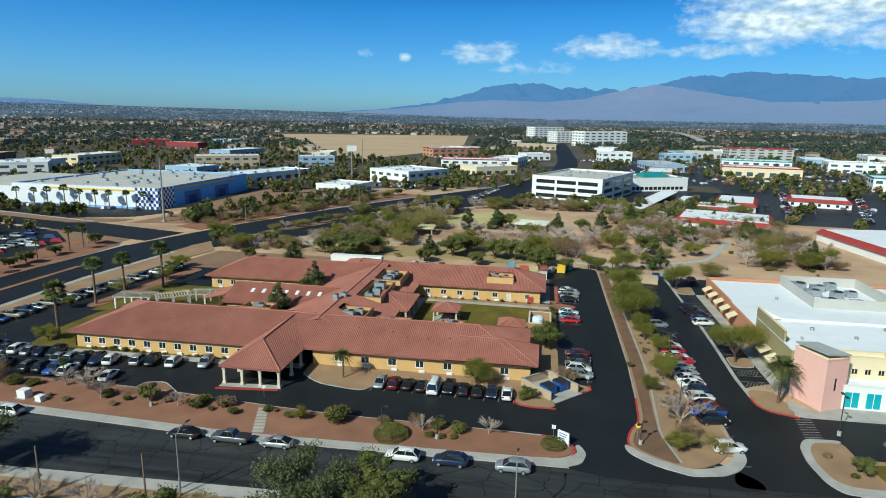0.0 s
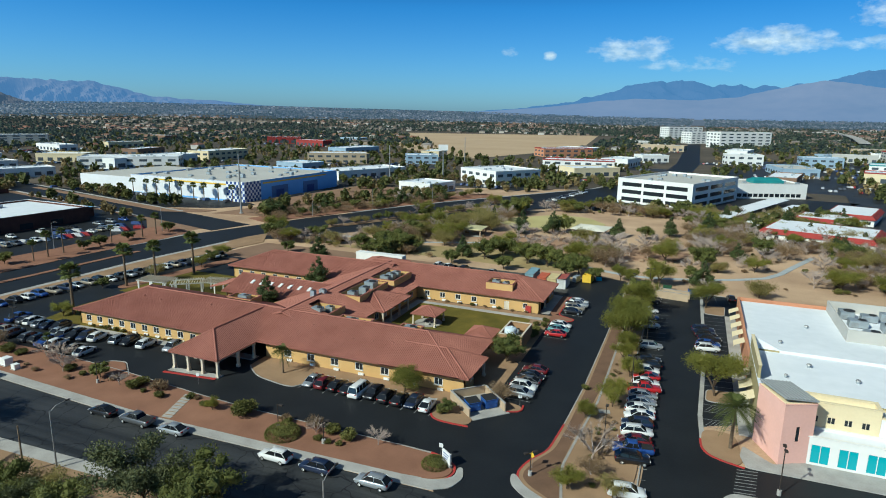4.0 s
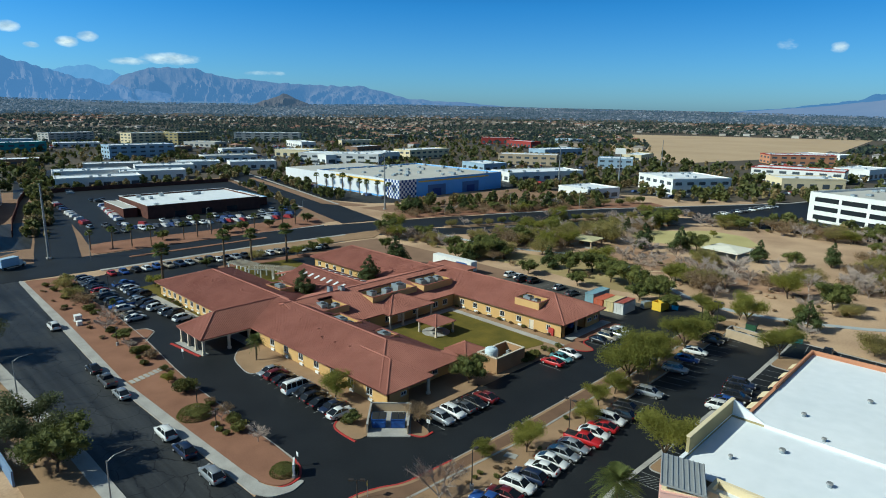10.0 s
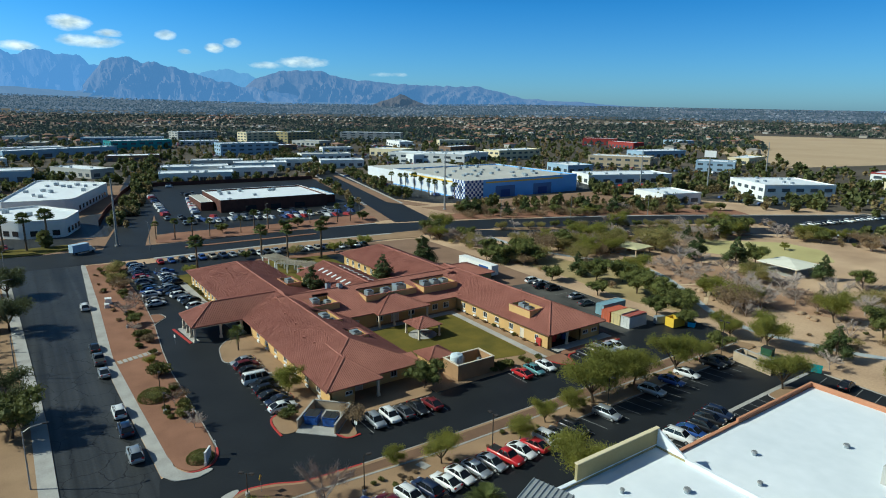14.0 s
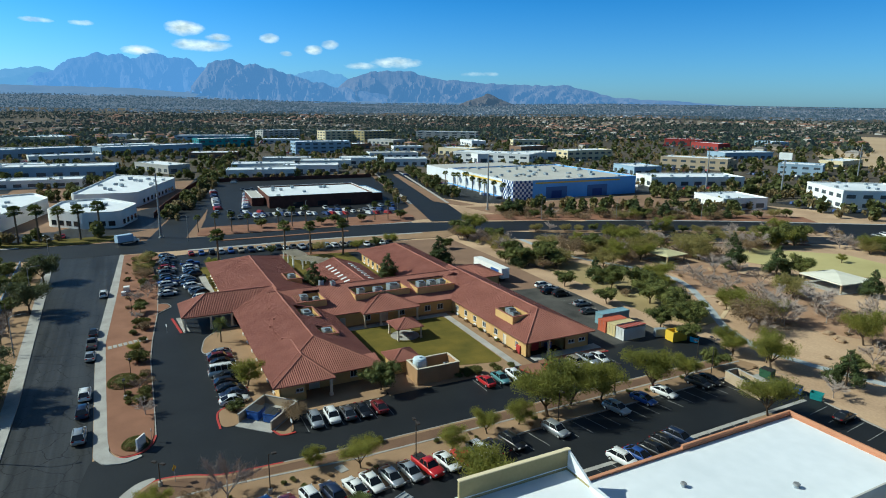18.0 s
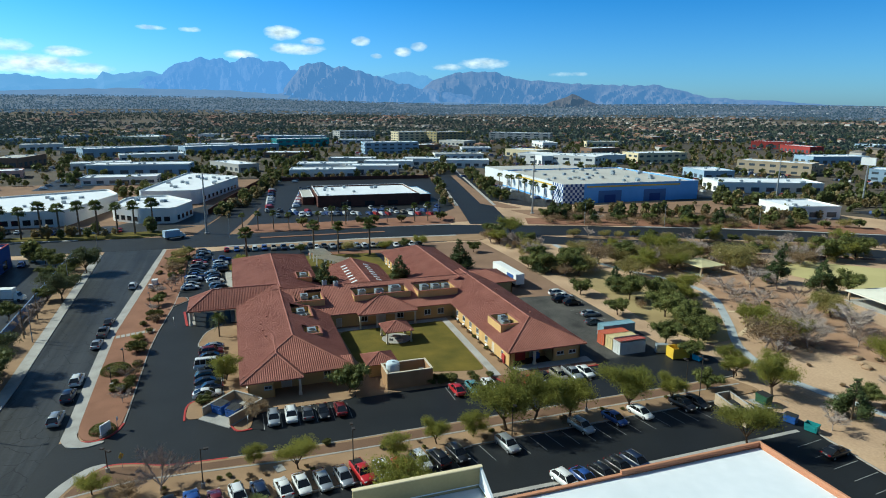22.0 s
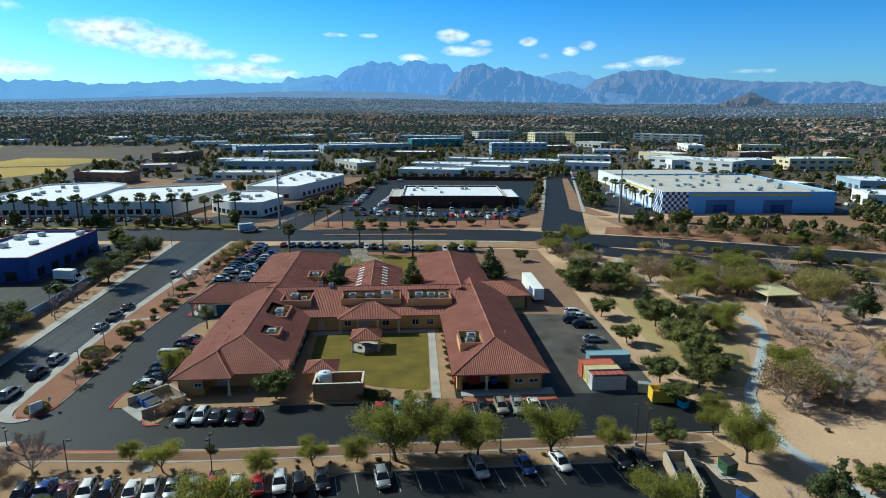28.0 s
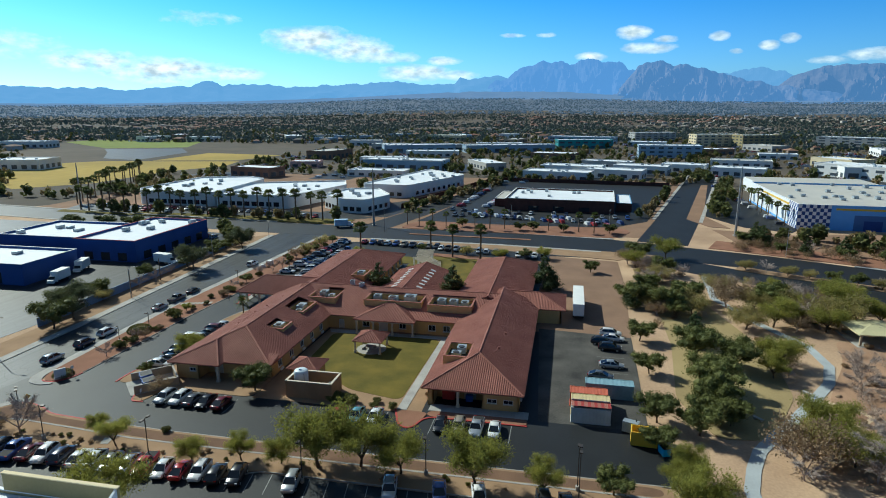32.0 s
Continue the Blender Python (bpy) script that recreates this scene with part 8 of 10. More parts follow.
def block(x, y, sx, sy, h, rz, wall, roof=None, floors=1, edge=None, label="pale flat-roofed business building", group="business buildings", name="business_building"):
    """A far building: walls, parapet rim, roof deck, window rows on its long sides, rooftop units."""
    t = thing(name, label, "building", x, y, 0, rz, group)
    bm = bmesh.new()
    bx(bm, -sx / 2, sx / 2, -sy / 2, sy / 2, -0.2, h)
    part("wall", bm, wall, t)
    bm = bmesh.new()
    ring = [(-sx / 2 - 0.1, -sy / 2 - 0.1), (sx / 2 + 0.1, -sy / 2 - 0.1), (sx / 2 + 0.1, sy / 2 + 0.1), (-sx / 2 - 0.1, sy / 2 + 0.1)]
    inner = [(px * (1 - 0.8 / sx), py * (1 - 0.8 / sy)) for px, py in ring]
    loft(bm, [[(*p, h - 0.3) for p in ring], [(*p, h + 0.6) for p in ring], [(*p, h + 0.6) for p in inner], [(*p, h + 0.02) for p in inner]], False)
    part("parapet", bm, edge or wall, t)
    bm = bmesh.new()
    bx(bm, -sx / 2 + 0.4, sx / 2 - 0.4, -sy / 2 + 0.4, sy / 2 - 0.4, h, h + 0.05)
    part("roof", bm, roof or MEMBRANE, t)
    for f in range(floors):
        z = h / floors * f + 1.0
        for sgn, ax in ((-1, "x"), (1, "x"), (-1, "y"), (1, "y")):
            L = sx if ax == "x" else sy
            n = max(2, int(L / 7))
            if n > 7:
                n = 7
            bm = bmesh.new()
            for i in range(n):
                c = -L / 2 + L * (i + 0.5) / n
                w = L / n * 0.55
                if ax == "x":
                    bx(bm, c - w / 2, c + w / 2, sgn * sy / 2 - 0.04, sgn * sy / 2 + 0.04, z, z + h / floors * 0.42)
                else:
                    bx(bm, sgn * sx / 2 - 0.04, sgn * sx / 2 + 0.04, c - w / 2, c + w / 2, z, z + h / floors * 0.42)
            tagged(part("window_band", bm, FARGLASS, t), kind="stuff")
    bm = bmesh.new()
    for _ in range(max(2, int(sx * sy / 220))):
        ux, uy = rg.uniform(-sx / 2 + 2, sx / 2 - 2), rg.uniform(-sy / 2 + 2, sy / 2 - 2)
        bx(bm, ux - 0.9, ux + 0.9, uy - 0.7, uy + 0.7, h, h + 1.1)
    tagged(part("rooftop_plant", bm, GALV, t), kind="stuff")
    return t


rg = random.Random(21)
FARGLASS = glass_mat("far_window_glass", (0.075, 0.09, 0.105), 0.25)
GREYBLUE = MIDWALLS[5]
# x, y, width, depth, height, turn, wall, floors
for x, y, sx, sy, h, rz, wl, fl, ed in (
        (-95, 431, 39, 40, 9, -33, WARMWHITE, 2, None), (-45, 506, 40, 24, 7, 40, CREAM, 1, None), (-112, 738, 62, 26, 9, 38, CORAL, 2, REDTILE), (-62, 556, 60, 24, 9, 6, WARMWHITE, 2, REDTILE), (-119, 358, 24, 25, 5.5, -15, WARMWHITE, 1, None),
        (76, 716, 34, 20, 10, 12, WARMWHITE, 2, None), (146, 724, 36, 22, 9, 5, GREYBLUE, 2, None), (257, 816, 74, 26, 13, 2, LIGHTGREY, 4, REDTILE), (-280, 516, 54, 22, 9, 28, TANWALL, 2, None), (-210, 552, 30, 22, 8, 28, GREYBLUE, 2, None),
        (-196, 414, 62, 26, 6, 68, WARMWHITE, 1, None), (-535, 780, 48, 20, 9, 36, REDTILE, 1, None), (-460, 745, 50, 18, 8, -10, REDTILE, 1, None), (-392, 384, 74, 24, 9, 36, WARMWHITE, 2, None), (-490, 400, 40, 24, 7, 28, CREAM, 1, None),
        (-398, 42, 68, 22, 8, 84, GREYBLUE, 1, WARMWHITE), (-604, 2, 82, 24, 8, 114, GREYBLUE, 1, None), (-622, 104, 104, 22, 8, 112, GREYBLUE, 1, None), (-344, 36, 44, 18, 4.5, 87, WARMWHITE, 1, None), (-346, 166, 46, 20, 6, 78, WARMWHITE, 1, None),
        (-366, 206, 40, 20, 6, 74, WARMWHITE, 1, None), (-392, 176, 46, 20, 6, 78, WARMWHITE, 1, None), (-402, 228, 40, 20, 6, 74, WARMWHITE, 1, None), (-420, 262, 32, 20, 6, 70, WARMWHITE, 1, None), (-396, 296, 36, 20, 6, 70, WARMWHITE, 1, None), (-440, 205, 40, 18, 6, 74, LIGHTGREY, 1, None),
        (-279, 526, 44, 26, 7, 20, TANWALL, 1, None), (-398, 405, 84, 26, 8, 88, WARMWHITE, 1, None), (-396, 488, 56, 24, 9, 91, CREAM, 2, None), (-895, 294, 64, 24, 13, 108, LIGHTGREY, 4, None), (-790, 362, 62, 24, 15, 103, CREAM, 4, None),
        (-775, 408, 53, 24, 15, 109, OLIVE, 4, None), (-770, 528, 94, 26, 13, 52, LIGHTGREY, 4, None), (-574, 272, 60, 26, 12, 88, GREYBLUE, 3, None), (-826, 190, 95, 26, 9, 73, GREYBLUE, 2, None), (-580, -505, 62, 30, 8, 101, WARMWHITE, 1, None), (-340, -268, 40, 30, 8, 101, WARMWHITE, 1, None),
        (-400, -46, 24, 18, 5, 101, PINK, 1, None), (-632, 20, 160, 20, 7, 91, LIGHTGREY, 1, None), (-715, 190, 68, 24, 10, 101, TEAL, 2, None), (-2, 1400, 80, 30, 26, 38, WARMWHITE, 6, None), (92, 1118, 92, 34, 24, 34, WARMWHITE, 5, None), (40, 1250, 70, 30, 20, 36, WARMWHITE, 5, None),
        (250, 470, 50, 26, 9, -15, WARMWHITE, 2, TEAL), (310, 520, 60, 30, 10, -15, WARMWHITE, 2, TEAL), (260, 400, 46, 20, 9, -12, LIGHTGREY, 3, None), (330, 440, 40, 24, 14, -12, WARMWHITE, 4, None), (180, 560, 60, 26, 8, -12, CREAM, 1, REDTILE), (200, 640, 60, 30, 9, -12, WARMWHITE, 2, TEAL), (300, 640, 70, 30, 9, -12, WARMWHITE, 2, None)):
    block(x, y, sx, sy, h, rz, wl, LIGHTGREY if h > 20 else REDTILE if ed == REDTILE and sx > 70 else None, fl, ed)
# more of the business district, loosely in rows
placed = [(o.location.x, o.location.y) for o in scene.objects if o.parent is None and o.get("category") == "building"]
made = 0
while made < 86:
    a, r = radians(rg.uniform(48, 258)), rg.uniform(400, 1050)
    x, y = CX + r * math.cos(a), CY + r * math.sin(a)
    if not keep_clear(np.array([x]), np.array([y]), 14)[0] or any(math.hypot(x - p, y - q) < 62 for p, q in placed):
        continue
    placed.append((x, y))
    block(x, y, rg.uniform(24, 60), rg.uniform(16, 28), rg.uniform(4.5, 8), rg.choice([78, -12, 100, 28]), rg.choice(MIDWALLS), rg.choice([MEMBRANE, MEMBRANE, LIGHTGREY]))
    made += 1
FARLEAF = leaf_mat("far_leaves", (0.165, 0.165, 0.052), (0.085, 0.098, 0.032), 0.3)
# blue emission paints haze on these leaves, faint nearer, stronger on the darker far copy
WOODS = haze_mat(leaf_mat("far_wood_leaves", (0.070, 0.085, 0.044), (0.034, 0.046, 0.026), 0.2), AIR, 0.05)
HAZYWOODS = haze_mat(leaf_mat("hazy_wood_leaves", (0.05, 0.06, 0.035), (0.025, 0.034, 0.02), 0.2), AIR, 0.29)
FARLEAF2 = leaf_mat("far_leaves_olive", (0.30, 0.225, 0.105), (0.17, 0.135, 0.062), 0.3)


def far_trees(name, label, x, y, size, blades, material):
    """Far woods as clumps of leaf blades in one mesh."""
    n = len(x)
    z0 = lift_at(x, y)
    d = rf.normal(size=(n, blades, 3))
    d /= np.linalg.norm(d, axis=2, keepdims=True)
    s = size[:, None, None]
    ctr = np.stack([x, y, z0 + size * 0.62], 1)[:, None] + d * s * np.array([0.42, 0.42, 0.5]) * rf.uniform(0.5, 1.1, (n, blades, 1))
    t = rf.normal(size=(n, blades, 3))
    t /= np.linalg.norm(t, axis=2, keepdims=True)
    w = np.cross(t, rf.normal(size=(n, blades, 3)))
    w /= np.linalg.norm(w, axis=2, keepdims=True)
    k = s * (0.17 if blades > 90 else 0.26 if blades > 12 else 0.36)
    V = np.stack([ctr - t * k, ctr + w * k * 0.8, ctr + t * k, ctr - w * k * 0.8], 2).reshape(-1, 3)
    F = np.arange(len(V)).reshape(-1, 4)
    tagged(new(name, raw_mesh(name, V, F, material)), label, "trees", kind="stuff")


x, y, r = polar(6500, 330, 1400, 40, 262, 1.1)
ok = keep_clear(x, y)
for p, q in placed:
    ok &= (np.abs(x - p) > 24) | (np.abs(y - q) > 22)
far_trees("far_trees", "scattered dark green trees among the businesses", x[ok], y[ok], rf.uniform(3, 6.5, ok.sum()), 34, FARLEAF)
x, y, r = polar(5000, 330, 1300, 40, 262, 1.1)
ok = keep_clear(x, y)
for p, q in placed:
    ok &= (np.abs(x - p) > 24) | (np.abs(y - q) > 22)
far_trees("far_trees", "scattered olive desert trees among the businesses", x[ok], y[ok], rf.uniform(2, 4.6, ok.sum()), 26, FARLEAF2)
x, y, r = polar(130000, 850, 4600, 40, 262, 0.85)
grove = np.array([noise.noise(Vector((p / 230, q / 230, 9.0))) for p, q in zip(x, y)]) + rf.uniform(-0.25, 0.25, len(x))
ok = keep_clear(x, y) & (grove > -0.26)
x, y, r = x[ok], y[ok], r[ok]
size = rf.uniform(3.5, 8.0, len(x)) * np.interp(r, [1000, 2300, 4600], [1.0, 0.85, 0.7])
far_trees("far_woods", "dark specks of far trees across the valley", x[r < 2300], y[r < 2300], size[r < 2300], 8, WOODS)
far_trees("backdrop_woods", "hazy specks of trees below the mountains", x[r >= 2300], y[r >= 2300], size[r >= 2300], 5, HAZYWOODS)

# planting along the roads and round the lots beyond the avenue
def strip_points(line, half, n):
    L = [math.hypot(b[0] - a[0], b[1] - a[1]) for a, b in zip(line, line[1:])]
    out = []
    for _ in range(n):
        k = rf.uniform(0, sum(L))
        for (a, b), l in zip(zip(line, line[1:]), L):
            if k <= l:
                u = k / l
                out.append((a[0] + (b[0] - a[0]) * u + rf.uniform(-half, half), a[1] + (b[1] - a[1]) * u + rf.uniform(-half, half)))
                break
            k -= l
    return np.array(out)


STRIPS = [([(-205, 241), (-350, 278)], 4, 60), ([(-192, 206), (-360, 250)], 2.5, 20), ([(-160, 246), (-108, 352)], 8, 85), ([(-165, 356), (-128, 430)], 14, 60), ([(-336, 130), (-326, 245)], 4, 40), ([(-192, 98), (-335, 132)], 5, 70),
          ([(-163, -66), (-162, 74)], 3.5, 26), ([(-330, 128), (-620, 190)], 6, 90), ([(-125, 0), (-119, 44)], 3, 14), ([(-60, 390), (20, 525)], 22, 60), ([(-12, 337), (52, 331)], 3, 34), ([(55, 288), (85, 362)], 1.4, 44),
          ([(150, 262), (240, 320)], 22, 60), ([(112, 300), (135, 345)], 3, 14), ([(-210, -80), (-330, -130)], 5, 40), ([(-360, 255), (-640, 325)], 8, 90), ([(-250, 60), (-330, 40)], 10, 30), ([(-120, 410), (-60, 520)], 20, 60)]
P2 = np.concatenate([strip_points(*q) for q in STRIPS])
half = rf.uniform(size=len(P2)) < 0.55
far_trees("roadside_trees", "olive and green trees along the roads", P2[half][:, 0], P2[half][:, 1], rf.uniform(2.4, 5.8, half.sum()), 130, FARLEAF)
far_trees("roadside_trees", "brown desert trees and shrubs along the roads", P2[~half][:, 0], P2[~half][:, 1], rf.uniform(1.8, 4.6, (~half).sum()), 110, FARLEAF2)
for i in range(22):
    plant("palm", -163.5 + rt.uniform(-1.5, 2.5), -62 + i * 6.4, rt.uniform(1.3, 1.55), 0.05, "palms along the warehouse")
for i in range(9):
    plant("palm", -256 + i * 8.6, 263.5 + rt.uniform(-1.5, 1.5), rt.uniform(1.0, 1.3), 0.05, "palms along the hall")
for i in range(16):
    plant("palm", -182 - i * 7.5, -78 - i * 3.2 + rt.uniform(-2, 2), rt.uniform(1.3, 1.6), 0.05, "palms along the field")
for x, y, s in ((-117, 46, 1.1), (-110, 50.5, 1.0), (-97, 51, .9), (-128, -4, 1.3), (-124, -14, 1.3), (-120, -26, 1.4), (-60, 52, .9), (-40, 53, 1.2), (-30, 52, 1.3)):
    plant("oak", x, y, s, 0.05)
# far lots with cars
lots, cars = [], []
for p, q in placed[8:]:
    a = rf.choice([0.0, 1.36, -0.2])
    lx, ly = p + rf.uniform(-6, 6), q - 24 + rf.uniform(-6, 6)
    c, sn = math.cos(a), math.sin(a)
    w, d = rf.uniform(22, 40), rf.uniform(12, 20)
    if not keep_clear(np.array([lx]), np.array([ly]), 30)[0]:
        continue
    lots.append([(lx + c * u * w - sn * v * d, ly + sn * u * w + c * v * d, 0.03 + 0.002 * (len(lots) % 9)) for u, v in ((-1, -1), (1, -1), (1, 1), (-1, 1))])
    for _ in range(14):
        u, v = rf.uniform(-0.9, 0.9), rf.choice([-0.7, -0.15, 0.5])
        cars.append((lx + c * u * w - sn * v * d, ly + sn * u * w + c * v * d, a + math.pi / 2))
for _ in range(420):
    row = rf.randint(0, 16)
    lx, ly = rf.uniform(75, 330), 480 + row * 17 + rf.uniform(-0.6, 0.6)
    if abs(lx - 200) > 8 and all(abs(lx - p) > 36 or abs(ly - q) > 22 for p, q in placed):
        cars.append((lx, ly, math.pi / 2 + rf.uniform(-0.05, 0.05)))
for x0, y0, x1, y1, a in ((-282, 126, -212, 120, 1.9), (-276, 144, -212, 133, 1.9), (-198, 124, -178, 196, 0.35), (-189, 128, -170, 190, 0.35)):
    for k in range(24):
        if rf.uniform() < 0.55:
            cars.append((x0 + (x1 - x0) * k / 23, y0 + (y1 - y0) * k / 23, a + rf.uniform(-0.05, 0.05)))
for k in range(40):
    cars.append((-320 + 3.4 * k, 263.8 + rf.uniform(-0.3, 0.3), math.pi / 2)) if rf.uniform() < 0.5 else None
V = np.array(lots).reshape(-1, 3)
tagged(new("far_parking_lots", raw_mesh("far_parking_lots", V, np.arange(len(V)).reshape(-1, 4), ROADTOP)), "grey asphalt lots among the far businesses", "parking lots", kind="stuff")
C = np.array(cars)
CARPAINT = island_mat("far_car_paint", [(0.6, 0.6, 0.6), (0.03, 0.03, 0.035), (0.35, 0.36, 0.38), (0.55, 0.55, 0.55), (0.08, 0.09, 0.11), (0.3, 0.03, 0.03), (0.05, 0.08, 0.2)], 0.35)
n = len(C)
V = np.zeros((n, 8, 3))
for i, (ux, uy, uz) in enumerate(((-2.2, -0.9, 0.25), (2.2, -0.9, 0.25), (2.2, 0.9, 0.25), (-2.2, 0.9, 0.25), (-1.9, -0.75, 1.4), (1.0, -0.75, 1.4), (1.0, 0.75, 1.4), (-1.9, 0.75, 1.4))):
    V[:, i, 0] = C[:, 0] + np.cos(C[:, 2]) * ux - np.sin(C[:, 2]) * uy
    V[:, i, 1] = C[:, 1] + np.sin(C[:, 2]) * ux + np.cos(C[:, 2]) * uy
    V[:, i, 2] = uz
F = (np.array([(4, 5, 6, 7), (0, 1, 5, 4), (1, 2, 6, 5), (2, 3, 7, 6), (3, 0, 4, 7)])[None] + (np.arange(n) * 8)[:, None, None]).reshape(-1, 4)
tagged(new("far_cars", raw_mesh("far_cars", V.reshape(-1, 3), F, CARPAINT)), "hundreds of far parked cars among the businesses", "cars", kind="stuff")

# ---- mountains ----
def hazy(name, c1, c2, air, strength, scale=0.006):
    """Rock with kilometres of air haze painted on as an even blue emission."""
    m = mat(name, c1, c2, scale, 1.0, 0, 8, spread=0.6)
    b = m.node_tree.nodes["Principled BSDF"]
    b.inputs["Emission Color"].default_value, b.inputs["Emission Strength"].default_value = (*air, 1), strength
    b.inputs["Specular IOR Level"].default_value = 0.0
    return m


# the blue and pale tones are haze put in as emission over dark rock
ROCK = hazy("hazy_mountain_rock", (0.055, 0.052, 0.056), (0.020, 0.023, 0.030), (0.14, 0.35, 0.78), 0.82, 0.004)
RIDGEROCK = hazy("hazy_ridge_rock", (0.10, 0.080, 0.068), (0.034, 0.030, 0.031), (0.12, 0.285, 0.62), 0.66, 0.005)
ROCKNEAR = hazy("hazy_near_rock", (0.105, 0.088, 0.078), (0.030, 0.028, 0.032), (0.125, 0.30, 0.66), 0.70, 0.005)
HAZYBLUE = hazy("hazy_blue_rock", (0.04, 0.04, 0.05), (0.02, 0.024, 0.034), (0.11, 0.34, 0.76), 0.56, 0.0022)
HAZYPALE = hazy("hazy_pale_slopes", (0.085, 0.07, 0.072), (0.045, 0.04, 0.046), (0.215, 0.37, 0.68), 0.60, 0.0016)
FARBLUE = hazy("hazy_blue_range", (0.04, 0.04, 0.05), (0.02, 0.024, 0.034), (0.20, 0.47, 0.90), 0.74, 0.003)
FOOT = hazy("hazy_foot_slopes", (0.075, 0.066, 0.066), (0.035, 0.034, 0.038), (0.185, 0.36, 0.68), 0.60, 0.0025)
# crests: bearing and elevation in degrees, as seen from the place
EAST = [(40, 2.2), (58, 2.6), (64.6, 3.1), (69, 3.5), (74, 3.9), (76, 3.6), (78.3, 3.65), (80.4, 3.0), (82, 2.6), (84.8, 2.5), (89, 2.6), (91, 2.97), (93.3, 3.0), (95.5, 2.7), (97, 2.1), (101, 1.15), (105, 0.6), (110, 0.2), (118, -0.4)]
APRON = [(40, 1.9), (58, 2.2), (66, 1.6), (72, 1.5), (77, 2.3), (81, 2.95), (83.5, 2.5), (87, 1.7), (90, 1.4), (95, 1.5), (98, 1.3), (103, 0.7), (108, 0.3), (114, 0.0), (120, -0.5)]
RIDGE = [(109, -0.3), (114, 0.1), (122, 0.3), (128.9, 0.5), (132.3, 0.8), (135.4, 0.92), (137.7, 1.1), (139.7, 1.66), (141.6, 2.05), (145.8, 2.14), (149, 2.25), (154.1, 2.7), (155.9, 3.26), (158.1, 3.26), (159.6, 3.13), (160.9, 2.77), (162.2, 2.03), (162.9, 1.5), (164.5, 0.5), (166, -0.3)]
SNOW = [(157, 0.5), (160, 1.8), (162.2, 2.9), (164.1, 3.22), (166, 2.95), (169, 2.4), (172, 0.5)]
NEAR = [(154.4, -0.2), (155.3, 0.4), (157.1, 0.85), (159.2, 1.33), (164.2, 2.1), (167.5, 3.05), (170.4, 3.65), (172.2, 3.9), (173.6, 3.5), (174.85, 1.83), (176.3, 0.5), (178, -0.2)]
MASSIF = [(167, 0.5), (170, 2.0), (173.5, 3.1), (174.7, 3.45), (175.8, 4.1), (176.7, 3.95), (177.9, 4.22), (179.5, 3.8), (180.1, 4.12), (181.5, 3.8), (182.6, 3.95), (183.4, 3.7), (184.3, 3.2), (184.9, 2.75), (187, 1.9), (190, 0.8)]
FARWEST = [(180, 1.5), (185.8, 2.9), (187.1, 2.7), (188.4, 2.5), (189.3, 2.78), (189.8, 2.2), (192.7, 2.08), (195.1, 2.37), (200.8, 2.0), (204.5, 1.82), (207.7, 2.1), (210.3, 1.9), (210.7, 2.26), (212.3, 2.1), (212.9, 1.83), (216.3, 1.65), (217, 1.42), (220, 1.6), (240, 1.8), (262, 2.0)]
WFOOT = [(98, -0.4), (112, 0.05), (122, 0.25), (134, 0.45), (150, 0.55), (160, 0.6), (168, 0.65), (172, 0.85), (176, 1.2), (180, 1.45), (188, 1.5), (194, 1.25), (200, 0.95), (208, 0.65), (219, 0.4), (262, 0.4)]


def mountain_range(name, label, crest, dist, foot, material, seed, rough=0.25, step=0.25, depth=8, grain=330.0, deep=40.0, octaves=5):
    az = np.arange(crest[0][0], crest[-1][0], step)
    el = np.interp(az, [c[0] for c in crest], [c[1] for c in crest])
    # eye from which that bearing is mostly seen
    ex = np.interp(az, [70, 100, 145, 172, 200, 230], [5, 25, 70, 95, 98, 95])
    ey = np.interp(az, [70, 100, 145, 172, 200, 230], [0, 10, 45, 90, 130, 165])
    jag = np.array([noise.fractal(Vector((a * 0.9, seed, 0)), 0.9, 2.1, 6) for a in az])
    jag = jag * 0.26 * np.clip(el, 0, 2) * rough * 4
    rings = []
    for k in range(depth + 1):
        f = k / depth
        d = foot + (dist - foot) * f
        x, y = ex + d * np.cos(np.radians(az)), ey + d * np.sin(np.radians(az))
        # spurs and gullies run down the slope
        across = np.radians(az) * dist / grain
        bend = np.array([noise.noise(Vector((u * 0.5, f * 1.4, seed + 5.0))) for u in across]) * 0.9
        spur = np.array([1 - abs(noise.fractal(Vector((u * 1.5 + w, f * 1.7 + u * 0.22, seed)), 0.9, 2.15, octaves)) * 1.7 for u, w in zip(across, bend)])
        top = np.tan(np.radians(el + jag * f ** 9)) * dist
        body = top * (0.10 * min(1, f / 0.35) + 0.90 * max(0, (f - 0.22) / 0.78) ** 1.25)
        carve = (1 - spur) * np.clip(el, 0, 3) * deep * math.sin(math.pi * min(1, f * 1.02)) ** 0.8
        z = lift_at(x, y) * (1 - f) + 46 * f + body - carve
        z = np.maximum(z, lift_at(x, y) - (2 if k else 4)) if k < depth else 46 + top
        rings.append(np.stack([x, y, z * np.ones_like(x)], 1))
    n = len(az)
    V = np.concatenate(rings)
    F = [(k * n + i, k * n + i + 1, (k + 1) * n + i + 1, (k + 1) * n + i) for k in range(depth) for i in range(n - 1)]
    return tagged(new(name, raw_mesh(name, V, F, material)), label, "mountains", kind="structure")


